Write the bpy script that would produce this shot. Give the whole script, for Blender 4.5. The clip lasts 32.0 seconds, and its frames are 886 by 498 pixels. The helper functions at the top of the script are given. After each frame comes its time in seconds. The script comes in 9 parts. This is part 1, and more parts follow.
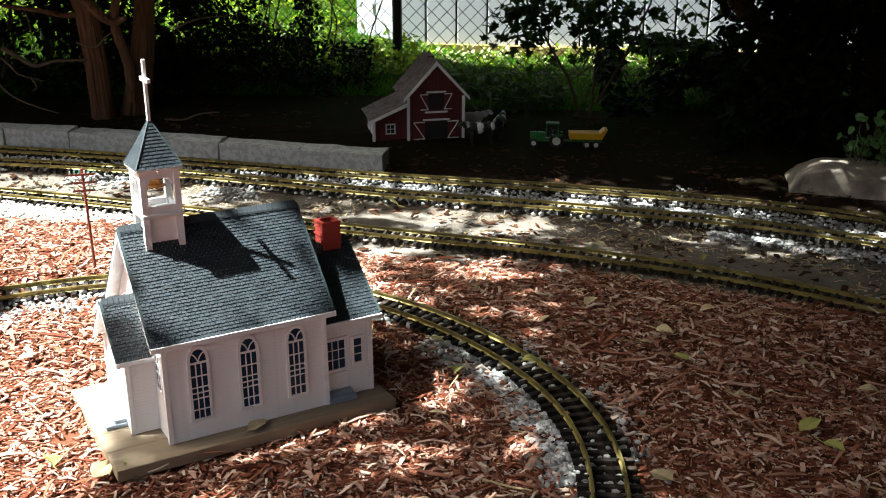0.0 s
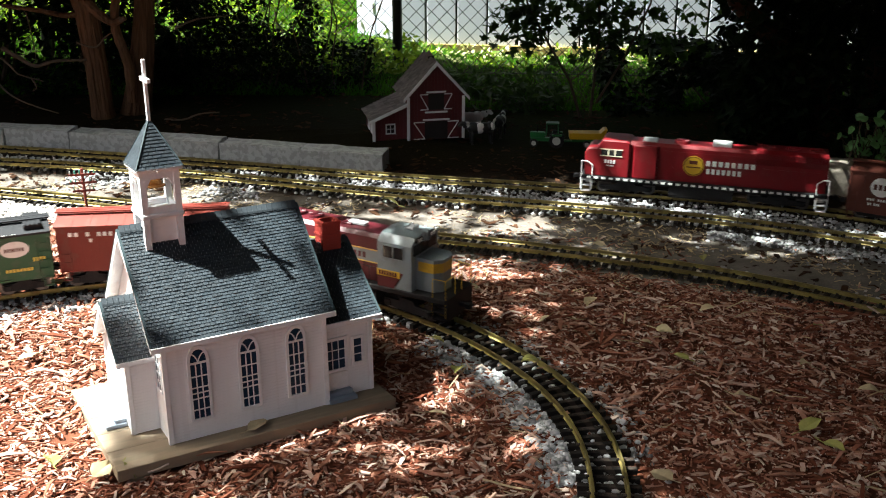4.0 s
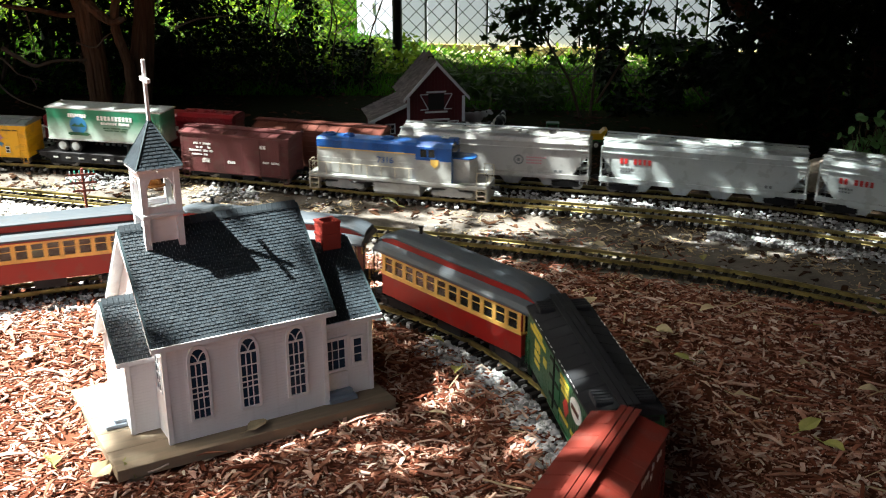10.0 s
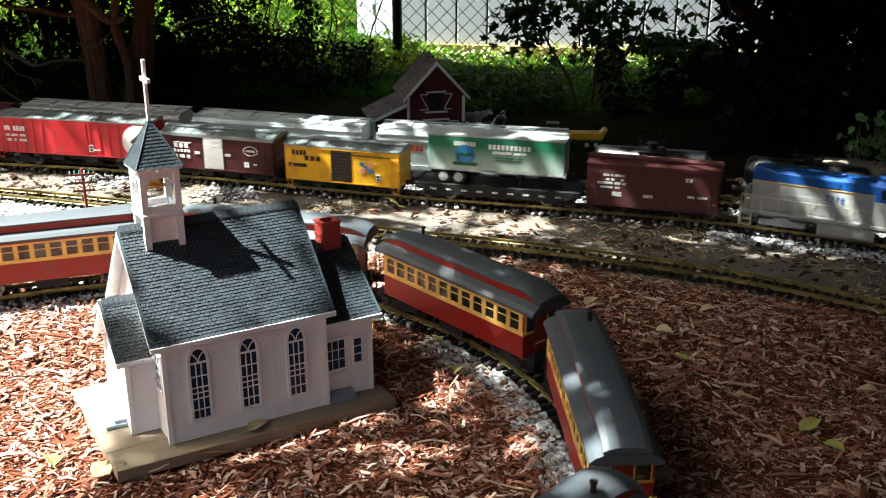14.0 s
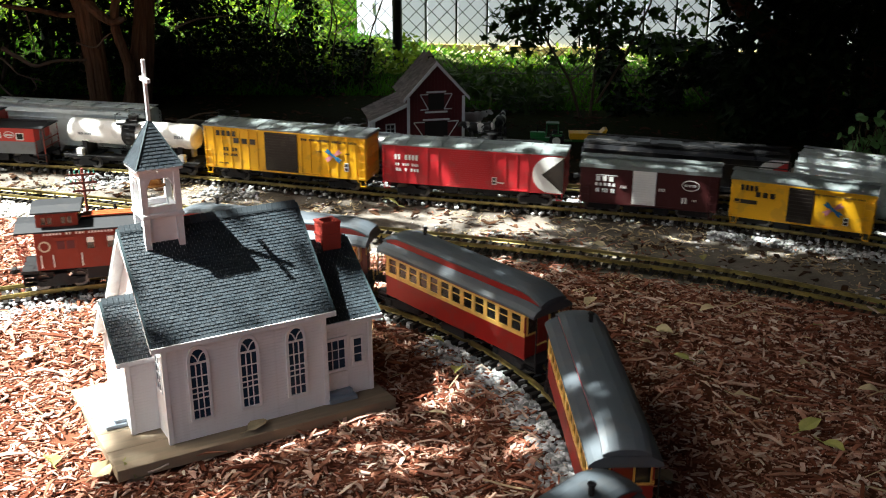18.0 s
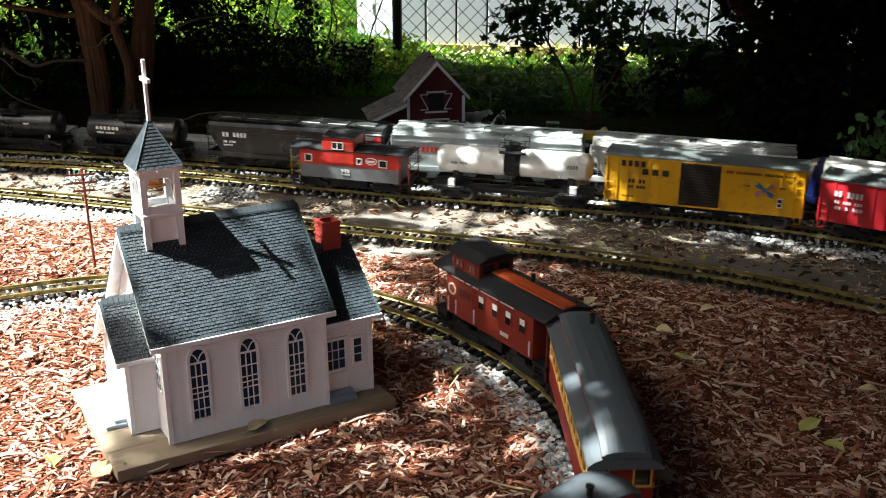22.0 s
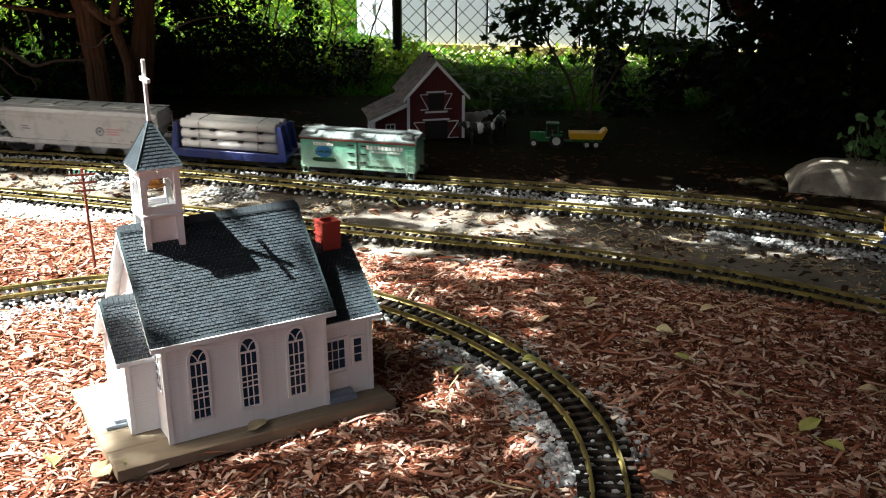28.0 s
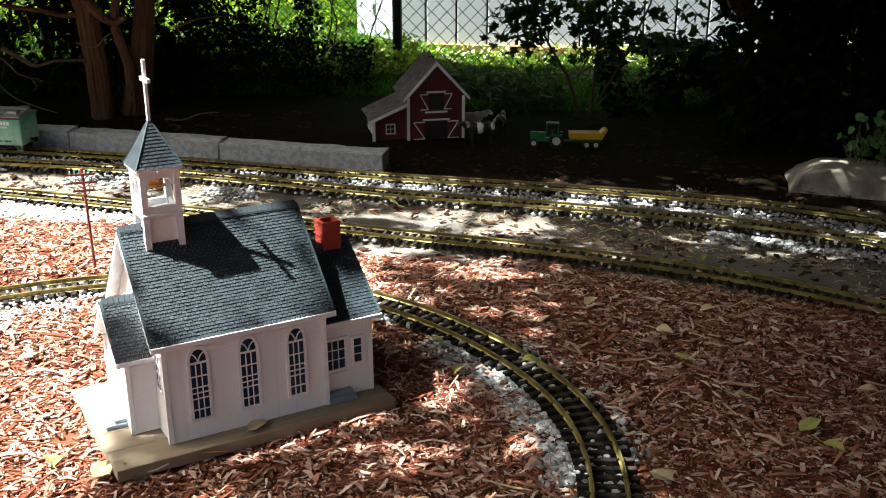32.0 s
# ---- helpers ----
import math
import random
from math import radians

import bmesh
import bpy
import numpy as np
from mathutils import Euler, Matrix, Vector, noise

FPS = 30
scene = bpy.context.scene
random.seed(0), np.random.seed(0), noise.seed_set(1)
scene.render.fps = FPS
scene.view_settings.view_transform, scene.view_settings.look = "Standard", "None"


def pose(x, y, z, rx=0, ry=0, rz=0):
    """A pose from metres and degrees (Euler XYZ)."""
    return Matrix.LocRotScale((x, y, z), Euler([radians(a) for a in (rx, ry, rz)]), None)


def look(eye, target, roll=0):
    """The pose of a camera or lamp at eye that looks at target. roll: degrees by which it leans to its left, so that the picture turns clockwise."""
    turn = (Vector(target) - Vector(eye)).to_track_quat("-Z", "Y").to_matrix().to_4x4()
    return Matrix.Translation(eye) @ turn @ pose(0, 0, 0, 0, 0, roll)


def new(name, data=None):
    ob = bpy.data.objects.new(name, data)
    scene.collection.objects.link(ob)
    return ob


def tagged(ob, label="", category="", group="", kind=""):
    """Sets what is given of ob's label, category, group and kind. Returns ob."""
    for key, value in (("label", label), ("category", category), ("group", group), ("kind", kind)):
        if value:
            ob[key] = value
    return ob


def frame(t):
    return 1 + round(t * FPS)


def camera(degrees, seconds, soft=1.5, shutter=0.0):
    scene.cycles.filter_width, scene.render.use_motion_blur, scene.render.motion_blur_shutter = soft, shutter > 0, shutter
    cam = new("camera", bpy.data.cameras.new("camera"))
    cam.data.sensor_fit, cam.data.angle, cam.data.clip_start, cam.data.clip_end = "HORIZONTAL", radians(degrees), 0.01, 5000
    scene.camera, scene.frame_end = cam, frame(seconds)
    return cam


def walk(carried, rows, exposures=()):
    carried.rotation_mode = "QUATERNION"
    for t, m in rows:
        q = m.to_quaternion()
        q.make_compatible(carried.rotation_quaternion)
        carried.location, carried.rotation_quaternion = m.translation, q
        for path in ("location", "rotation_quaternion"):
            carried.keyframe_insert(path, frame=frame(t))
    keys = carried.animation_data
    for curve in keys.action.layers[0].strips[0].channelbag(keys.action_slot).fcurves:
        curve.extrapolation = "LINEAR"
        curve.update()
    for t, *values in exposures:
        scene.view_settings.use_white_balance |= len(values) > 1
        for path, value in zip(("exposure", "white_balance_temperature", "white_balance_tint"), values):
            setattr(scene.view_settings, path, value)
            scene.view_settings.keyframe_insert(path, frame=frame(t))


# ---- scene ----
# A garden railway: white church, three running trains, a barn, beds of bark chips under trees.
cam = camera(46.8, 32.0, soft=1.1, shutter=0.5)
EYE = pose(0, 0, 0.7886, 69.07, 0, 0) @ pose(0, 0, 0, 0, 0, 0.20)
walk(cam, [(0.0, EYE), (32.0, EYE)], exposures=[(0.0, 2.46, 6550.0, 2.0), (32.0, 2.52, 6550.0, 2.0)])

# ---- daylight: high sun from the side, blue sky ----
SUN_TO = Vector((-0.523, -0.027, 0.852)).normalized()
world = bpy.data.worlds.new("world")
scene.world = world
world.use_nodes = True
sky = world.node_tree.nodes.new("ShaderNodeTexSky")
sky.sky_type = "NISHITA"
sky.sun_disc = False
sky.air_density, sky.dust_density, sky.ozone_density = 0.45, 6.0, 0.3
sky.sun_elevation = math.asin(SUN_TO.z)
sky.sun_rotation = math.atan2(SUN_TO.x, SUN_TO.y)
world.node_tree.links.new(sky.outputs[0], world.node_tree.nodes["Background"].inputs[0])
world.node_tree.nodes["Background"].inputs[1].default_value = 0.05
sun_data = bpy.data.lights.new("sun", "SUN")
sun_data.energy = 5.0
sun_data.angle = radians(0.53)
sun_data.color = (1.0, 0.998, 0.99)
sun = new("sun", sun_data)
sun.matrix_world = look(SUN_TO * 20, (0, 0, 0))


# ---- mesh helpers ----
def part(name, bm, material, parent=None, label="", smooth=False):
    """Links a bmesh as one mesh object under a thing or a part."""
    me = bpy.data.meshes.new(name)
    if smooth:
        for f in bm.faces:
            f.smooth = True
    bm.to_mesh(me)
    bm.free()
    me.materials.append(material)
    ob = new(name, me)
    if parent is not None:
        ob.parent = parent
    if label:
        ob["label"] = label
    return ob


def piece(name, me, parent, m):
    """An object of its own on shared mesh data."""
    ob = new(name, me)
    ob.parent = parent
    ob.matrix_local = m
    return ob


def mesh_of(name, bm, material):
    me = bpy.data.meshes.new(name)
    bm.to_mesh(me)
    bm.free()
    me.materials.append(material)
    return me


def thing(name, label, category, m=None, group="", kind=""):
    ob = new(name)
    ob.empty_display_size = 0.02
    if m is not None:
        ob.matrix_world = m
    return tagged(ob, label, category, group, kind)


def box(bm, x0, x1, y0, y1, z0, z1, bev=0.0):
    vs = [bm.verts.new((x, y, z)) for x in (x0, x1) for y in (y0, y1) for z in (z0, z1)]
    idx = ((0, 1, 3, 2), (4, 6, 7, 5), (0, 4, 5, 1), (2, 3, 7, 6), (0, 2, 6, 4), (1, 5, 7, 3))
    fs = [bm.faces.new([vs[i] for i in f]) for f in idx]
    if bev > 0:
        es = {e for f in fs for e in f.edges}
        bmesh.ops.bevel(bm, geom=list(es), offset=bev, segments=1, profile=0.5, affect="EDGES")
    return bm


def boxes(*rows, bev=0.0):
    bm = bmesh.new()
    for r in rows:
        box(bm, *r, bev=bev)
    return bm


def prism(bm, profile, a, b, axis="x"):
    """A closed profile, drawn out from a to b along an axis. Profile pairs are (y, z) for x, (x, z) for y, (x, y) for z."""
    def at(p, d):
        if axis == "x":
            return (d, p[0], p[1])
        if axis == "y":
            return (p[0], d, p[1])
        return (p[0], p[1], d)
    va = [bm.verts.new(at(p, a)) for p in profile]
    vb = [bm.verts.new(at(p, b)) for p in profile]
    n = len(profile)
    fs = [bm.faces.new((va[i], va[(i + 1) % n], vb[(i + 1) % n], vb[i])) for i in range(n)]
    fs.append(bm.faces.new(va[::-1]))
    fs.append(bm.faces.new(vb))
    bmesh.ops.recalc_face_normals(bm, faces=fs)
    return bm


def rod(bm, p, q, r, n=8, r2=None, caps=True):
    """A round bar from p to q."""
    p, q = Vector(p), Vector(q)
    d = q - p
    r2 = r if r2 is None else r2
    m = d.to_track_quat("Z", "Y").to_matrix()
    ra, rb = [], []
    for i in range(n):
        a = 2 * math.pi * i / n
        u = m @ Vector((math.cos(a), math.sin(a), 0))
        ra.append(bm.verts.new(p + u * r))
        rb.append(bm.verts.new(q + u * r2))
    for i in range(n):
        bm.faces.new((ra[i], ra[(i + 1) % n], rb[(i + 1) % n], rb[i]))
    if caps:
        bm.faces.new(ra[::-1])
        bm.faces.new(rb)
    return bm


def rods(*rows, n=8):
    bm = bmesh.new()
    for r in rows:
        rod(bm, *r, n=n)
    return bm


def grid_sheet(bm, f, nu, nv):
    """A sheet of points f(u, v), u and v from 0 to 1."""
    vs = [[bm.verts.new(f(i / nu, j / nv)) for j in range(nv + 1)] for i in range(nu + 1)]
    for i in range(nu):
        for j in range(nv):
            bm.faces.new((vs[i][j], vs[i + 1][j], vs[i + 1][j + 1], vs[i][j + 1]))
    return bm


# ---- materials ----
def mat(name, color, rough=0.6, metal=0.0, vary=0.15, grain=400.0, blotch=25.0, bump=0.15, bump_scale=None,
        spec=0.5, island=0.0, obj=0.0, dirt=None, dirt_amount=0.0, stretch=None, coat=0.0, dist=0.001):
    """A worn surface: base colour, grain and blotches at two scales, fine relief, and dirt with a shape of its own."""
    m = bpy.data.materials.new(name)
    m.use_nodes = True
    nt = m.node_tree
    N, L = nt.nodes, nt.links
    b = N["Principled BSDF"]
    b.inputs["Metallic"].default_value = metal
    b.inputs["Specular IOR Level"].default_value = spec
    b.inputs["Coat Weight"].default_value = coat
    tc = N.new("ShaderNodeTexCoord")
    src = tc.outputs["Object"]
    if stretch:
        mp = N.new("ShaderNodeMapping")
        mp.inputs["Scale"].default_value = stretch
        L.new(src, mp.inputs["Vector"])
        src = mp.outputs[0]
    def tex(scale, detail=4.0):
        t = N.new("ShaderNodeTexNoise")
        t.inputs["Scale"].default_value = scale
        t.inputs["Detail"].default_value = detail
        L.new(src, t.inputs["Vector"])
        return t.outputs["Fac"]
    def mathn(op, a, bb, c=None):
        n = N.new("ShaderNodeMath")
        n.operation = op
        for i, v in enumerate((a, bb, c)):
            if v is None:
                continue
            if isinstance(v, (int, float)):
                n.inputs[i].default_value = v
            else:
                L.new(v, n.inputs[i])
        return n.outputs[0]
    g, bl = tex(grain), tex(blotch, 3.0)
    val = mathn("MULTIPLY_ADD", g, vary * 1.6, 1.0 - vary * 0.8)
    val = mathn("MULTIPLY", val, mathn("MULTIPLY_ADD", bl, vary * 2.0, 1.0 - vary))
    if island:
        geo = N.new("ShaderNodeNewGeometry")
        val = mathn("MULTIPLY", val, mathn("MULTIPLY_ADD", geo.outputs["Random Per Island"], island * 2, 1.0 - island))
    if obj:
        oi = N.new("ShaderNodeObjectInfo")
        val = mathn("MULTIPLY", val, mathn("MULTIPLY_ADD", oi.outputs["Random"], obj * 2, 1.0 - obj))
    hsv = N.new("ShaderNodeHueSaturation")
    hsv.inputs["Color"].default_value = (*color, 1)
    L.new(val, hsv.inputs["Value"])
    out = hsv.outputs[0]
    if dirt:
        mx = N.new("ShaderNodeMix")
        mx.data_type = "RGBA"
        mx.inputs["B"].default_value = (*dirt, 1)
        L.new(out, mx.inputs["A"])
        st = mathn("SUBTRACT", tex(blotch * 2.3, 6.0), 0.62 - dirt_amount * 0.4)
        L.new(mathn("MINIMUM", mathn("MAXIMUM", mathn("MULTIPLY", st, 6.0), 0.0), dirt_amount), mx.inputs["Factor"])
        out = mx.outputs["Result"]
    L.new(out, b.inputs["Base Color"])
    L.new(mathn("MULTIPLY_ADD", bl, 0.3, rough - 0.15), b.inputs["Roughness"])
    if bump:
        bp = N.new("ShaderNodeBump")
        bp.inputs["Strength"].default_value = bump
        bp.inputs["Distance"].default_value = dist
        L.new(tex(bump_scale or grain * 0.6, 5.0), bp.inputs["Height"])
        L.new(bp.outputs[0], b.inputs["Normal"])
    return m


M_GREY_SHINGLE = mat("slate_blue_shingle", (0.018, 0.027, 0.035), 0.5, vary=0.25, grain=900, blotch=60, island=0.26, bump=0.4, bump_scale=1500)
M_RAIL = mat("brass_rail", (0.44, 0.36, 0.13), 0.42, metal=0.75, vary=0.25, grain=300, blotch=12, dirt=(0.13, 0.10, 0.05), dirt_amount=0.5)
M_TIE = mat("dark_tie", (0.016, 0.014, 0.013), 0.75, vary=0.3, spec=0.15, island=0.3, dirt=(0.12, 0.09, 0.07), dirt_amount=0.35)
M_GRAVEL = mat("ballast_stone", (0.34, 0.345, 0.35), 0.85, vary=0.2, grain=700, blotch=120, island=0.55, bump=0.3)
M_DECK = mat("weathered_deck_wood", (0.24, 0.185, 0.125), 0.8, vary=0.3, grain=120, blotch=18, bump=0.4, stretch=(0.12, 1, 1), dirt=(0.10, 0.09, 0.06), dirt_amount=0.3)


# ---- the lie of the land and the four tracks ----
def land(x, y):
    """Height of the ground: a bed in front that falls away to the far tracks."""
    w = y + 0.25 * x
    def ease(a, b):
        u = min(max((w - a) / (b - a), 0.0), 1.0)
        return u * u * (3 - 2 * u)
    return -0.024 - 0.054 * ease(1.78, 2.24) - 0.026 * ease(2.28, 2.6)


class Path:
    """A track's centre line: a start, a heading and sections of (length, curvature); s is the way along it."""
    def __init__(self, x, y, head, s0, z, sections):
        self.z, self.pts, self.s = z, [(x, y, head)], [s0]
        for length, k in sections:
            n = max(2, round(length / 0.02))
            ds = length / n
            for _ in range(n):
                mid = head + k * ds / 2
                x, y, head = x + math.cos(mid) * ds, y + math.sin(mid) * ds, head + k * ds
                self.pts.append((x, y, head))
                self.s.append(self.s[-1] + ds)
        self.arr = np.array(self.pts)

    def at(self, s):
        return tuple(float(np.interp(s, self.s, self.arr[:, i])) for i in range(3))


TRACK_A = Path(-7.4425, 1.4166, 0.042, -6.6, 0.0, [(6.0, 0.0), (0.6, 0.7), (0.3, -1.089), (0.3, -1.52), (0.3, -1.295), (0.3, -1.171), (0.3, -1.817), (0.1, -1.4), (0.55, -2.0), (0.7, -0.8), (7.0, 0.0)])
TRACK_B = Path(-4.3276, -0.3148, 1.9775, -5.5, -0.055, [(4.5, -0.45), (1.0, -0.2), (0.443, -0.097), (0.443, -0.015), (0.443, 0.054), (0.443, -0.279), (0.443, -0.54), (2.0, -0.5), (3.0, -0.3)])
TRACK_C = Path(-3.518, -2.6996, 2.9505, -10.5, -0.081, [(9.0, -0.33), (1.5, -0.1), (0.526, -0.134), (0.526, -0.016), (0.526, 0.115), (0.526, -0.138), (0.526, -0.457), (9.0, -0.4)])
TRACK_D = Path(-2.4627, -2.4318, 3.2582, -10.5, -0.081, [(9.0, -0.36), (1.5, -0.1), (0.502, -0.234), (0.502, -0.107), (0.502, 0.168), (0.502, -0.119), (0.502, -0.471), (9.0, -0.42)])


def bed(x, y):
    """Extra height of the planting bed that the stone edging holds."""
    line = 2.967 - 0.205 * (x + 0.178) + 0.13
    u = min(max((y - line) / 0.16, 0.0), 1.0) * min(max((0.25 - x) / 0.5, 0.0), 1.0)
    return 0.055 * u * u * (3 - 2 * u)


def soil(x, y):
    return land(x, y) + bed(x, y)


# one sheet of ground, fine where the camera looks, out to the horizon
def spread(u):
    v = 2 * u - 1
    return 3.2 * v + 56.8 * v ** 9


def ground_material():
    m = mat("bark_and_shaded_soil", (0.04, 0.013, 0.007), 0.95, vary=0.45, grain=170, blotch=22, bump=0.9, bump_scale=90, spec=0.04, dist=0.004)
    N, Lk = m.node_tree.nodes, m.node_tree.links
    hsv = next(n for n in N if n.type == "HUE_SAT")
    tc = next(n for n in N if n.type == "TEX_COORD")
    sep = N.new("ShaderNodeSeparateXYZ")
    Lk.new(tc.outputs["Object"], sep.inputs[0])
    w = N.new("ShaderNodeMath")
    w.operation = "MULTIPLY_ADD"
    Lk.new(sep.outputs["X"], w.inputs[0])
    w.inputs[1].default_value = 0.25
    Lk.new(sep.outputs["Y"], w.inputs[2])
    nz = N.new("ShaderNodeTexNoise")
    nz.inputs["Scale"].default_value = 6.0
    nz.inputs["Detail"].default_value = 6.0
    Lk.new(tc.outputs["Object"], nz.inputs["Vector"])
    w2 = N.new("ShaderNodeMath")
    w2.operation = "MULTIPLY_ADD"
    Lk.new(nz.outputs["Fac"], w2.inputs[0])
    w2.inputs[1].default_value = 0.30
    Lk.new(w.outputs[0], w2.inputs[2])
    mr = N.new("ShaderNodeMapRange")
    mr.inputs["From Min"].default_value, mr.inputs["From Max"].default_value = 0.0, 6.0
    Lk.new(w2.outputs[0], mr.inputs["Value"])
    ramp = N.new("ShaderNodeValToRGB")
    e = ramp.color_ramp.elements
    # stops 2.95 and 3.15: soil near black, the tree shade put into it
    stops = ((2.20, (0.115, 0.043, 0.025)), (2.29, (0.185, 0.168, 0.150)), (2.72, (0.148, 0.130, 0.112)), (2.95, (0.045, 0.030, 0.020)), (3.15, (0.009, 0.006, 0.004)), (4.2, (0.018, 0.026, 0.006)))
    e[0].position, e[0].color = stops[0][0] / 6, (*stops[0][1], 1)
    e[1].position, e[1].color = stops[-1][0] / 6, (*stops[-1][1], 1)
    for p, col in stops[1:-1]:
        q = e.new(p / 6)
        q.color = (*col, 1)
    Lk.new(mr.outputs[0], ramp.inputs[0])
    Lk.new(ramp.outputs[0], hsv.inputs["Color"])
    return m


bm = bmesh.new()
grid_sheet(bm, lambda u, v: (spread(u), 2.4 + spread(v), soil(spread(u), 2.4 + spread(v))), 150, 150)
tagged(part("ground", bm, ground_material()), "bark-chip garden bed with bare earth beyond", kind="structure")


def soup(name, verts, faces, material, parent=None, label="", kind="stuff", category=""):
    me = bpy.data.meshes.new(name)
    me.from_pydata(verts, [], faces)
    me.materials.append(material)
    ob = new(name, me)
    if parent is not None:
        ob.parent = parent
    return tagged(ob, label, category, kind=kind)


# ---- tracks ----
TIE = mesh_of("tie", boxes((-0.0045, 0.0045, -0.044, 0.044, -0.0175, -0.0085), bev=0.0006), M_TIE)


def lay(path, lo, hi, label):
    tr = thing("track", label, "model track", group="tracks")
    for off in (-0.024, 0.024):
        bm = bmesh.new()
        prev = None
        for s in np.arange(path.s[0] + 0.01, path.s[-1], 0.03):
            x, y, h = path.at(s)
            n = (-math.sin(h), math.cos(h))
            cur = [bm.verts.new((x + n[0] * (off + d), y + n[1] * (off + d), path.z + zz)) for d, zz in ((-0.0017, 0), (0.0017, 0), (0.0017, -0.0026), (0.0008, -0.0032), (0.0008, -0.0070), (0.0036, -0.0085), (-0.0036, -0.0085), (-0.0008, -0.0070), (-0.0008, -0.0032), (-0.0017, -0.0026))]
            if prev:
                for i in range(10):
                    bm.faces.new((prev[i], cur[i], cur[(i + 1) % 10], prev[(i + 1) % 10]))
            prev = cur
        part("rail", bm, M_RAIL, tr)
    rest_v, rest_f = [], []
    rnd = random.Random(3)
    tv = [v.co.copy() for v in TIE.vertices]
    tf = [tuple(p.vertices) for p in TIE.polygons]
    for s in np.arange(path.s[0] + 0.02, path.s[-1], 0.0215):
        x, y, h = path.at(s)
        m = Matrix.Translation((x, y, path.z)) @ Matrix.Rotation(h + rnd.gauss(0, 0.012), 4, "Z")
        if lo < s < hi:
            piece("tie", TIE, tr, m)
        else:
            i = len(rest_v)
            rest_v += [m @ v for v in tv]
            rest_f += [tuple(i + k for k in f) for f in tf]
    soup("tie_rest", rest_v, rest_f, M_TIE, tr)
    # spike clips that hold the rails
    cv, cf = [], []
    for s in np.arange(lo, hi, 0.043):
        x, y, h = path.at(s)
        for off in (-0.0285, -0.0195, 0.0195, 0.0285):
            c = Vector((x - math.sin(h) * off, y + math.cos(h) * off, path.z))
            i = len(cv)
            for dx in (-0.0025, 0.0025):
                for dy in (-0.002, 0.002):
                    for dz in (-0.0086, -0.0062):
                        cv.append(c + Vector((dx, dy, dz)))
            cf += [tuple(i + k for k in f) for f in ((0, 1, 3, 2), (4, 6, 7, 5), (0, 4, 5, 1), (2, 3, 7, 6), (1, 5, 7, 3))]
    soup("clip", cv, cf, M_TIE, tr)
    return tr


lay(TRACK_A, -0.30, 2.15, "brass-railed model track on black ties, curving loop")
lay(TRACK_B, -0.15, 2.45, "empty brass-railed model track across bare earth")
lay(TRACK_C, -0.20, 2.85, "far brass-railed model track beside stone edging")
lay(TRACK_D, -0.20, 2.75, "brass-railed model track in grey gravel ballast")

# ---- loose ballast ----
ICO = bmesh.new()
bmesh.ops.create_icosphere(ICO, subdivisions=1, radius=1.0)
ICO_V = np.array([v.co for v in ICO.verts])
ICO_F = [tuple(v.index for v in f.verts) for f in ICO.faces]
ICO.free()


def stones(name, spots, material, label, rng, lo=0.0034, hi=0.0066):
    """Angular pebbles, each its own island, lying on the ground at (x, y, z)."""
    vv, ff = [], []
    for x, y, z in spots:
        r = rng.uniform(lo, hi)
        s = np.array([rng.uniform(0.8, 1.35), rng.uniform(0.7, 1.1), rng.uniform(0.5, 0.85)]) * r
        v = ICO_V * (1 + rng.uniform(-0.22, 0.22, (len(ICO_V), 1))) * s
        a = rng.uniform(0, 6.28)
        c, sn = math.cos(a), math.sin(a)
        v = np.c_[v[:, 0] * c - v[:, 1] * sn + x, v[:, 0] * sn + v[:, 1] * c + y, v[:, 2] + z + r * 0.25]
        i = len(vv)
        vv += v.tolist()
        ff += [(a1 + i, b1 + i, c1 + i) for a1, b1, c1 in ICO_F]
    return soup(name, vv, ff, material, label=label, category="gravel")


def along(path, s0, s1, count, lateral, keep, rng, lift=0.0):
    out = []
    for _ in range(count):
        s = rng.uniform(s0, s1)
        d = lateral(rng)
        x, y, h = path.at(s)
        px, py = x - math.sin(h) * d, y + math.cos(h) * d
        if keep(s, d, px, py):
            out.append((px, py, soil(px, py) + lift + (rng.uniform(0.002, 0.010) if abs(d) < 0.05 else rng.uniform(-0.002, 0.004))))
    return out


rng = np.random.default_rng(5)


def patchy(x, y, k=6.0, seed=0.0):
    return noise.noise(Vector((x * k + seed, y * k, seed)))


# along the loop: between the ties, and a shoulder on its inner side
spots = along(TRACK_A, -0.35, 2.2, 2600, lambda r: r.uniform(-0.05, 0.05), lambda s, d, x, y: patchy(x, y, 9) > -0.25, rng)
spots += along(TRACK_A, 0.95, 2.1, 2300, lambda r: -0.045 - abs(r.normal(0, 0.026)), lambda s, d, x, y: d > -0.13 and patchy(x, y, 8, 2.0) > -0.30, rng)
spots += along(TRACK_A, 0.95, 2.1, 260, lambda r: 0.045 + abs(r.normal(0, 0.03)), lambda s, d, x, y: patchy(x, y, 8, 4.0) > 0.0, rng)
spots += along(TRACK_A, -0.35, 0.45, 900, lambda r: -0.045 - abs(r.normal(0, 0.03)), lambda s, d, x, y: patchy(x, y, 8, 2.0) > -0.3, rng)
stones("ballast", spots, M_GRAVEL, "pale grey crushed stone ballast along the loop", rng)
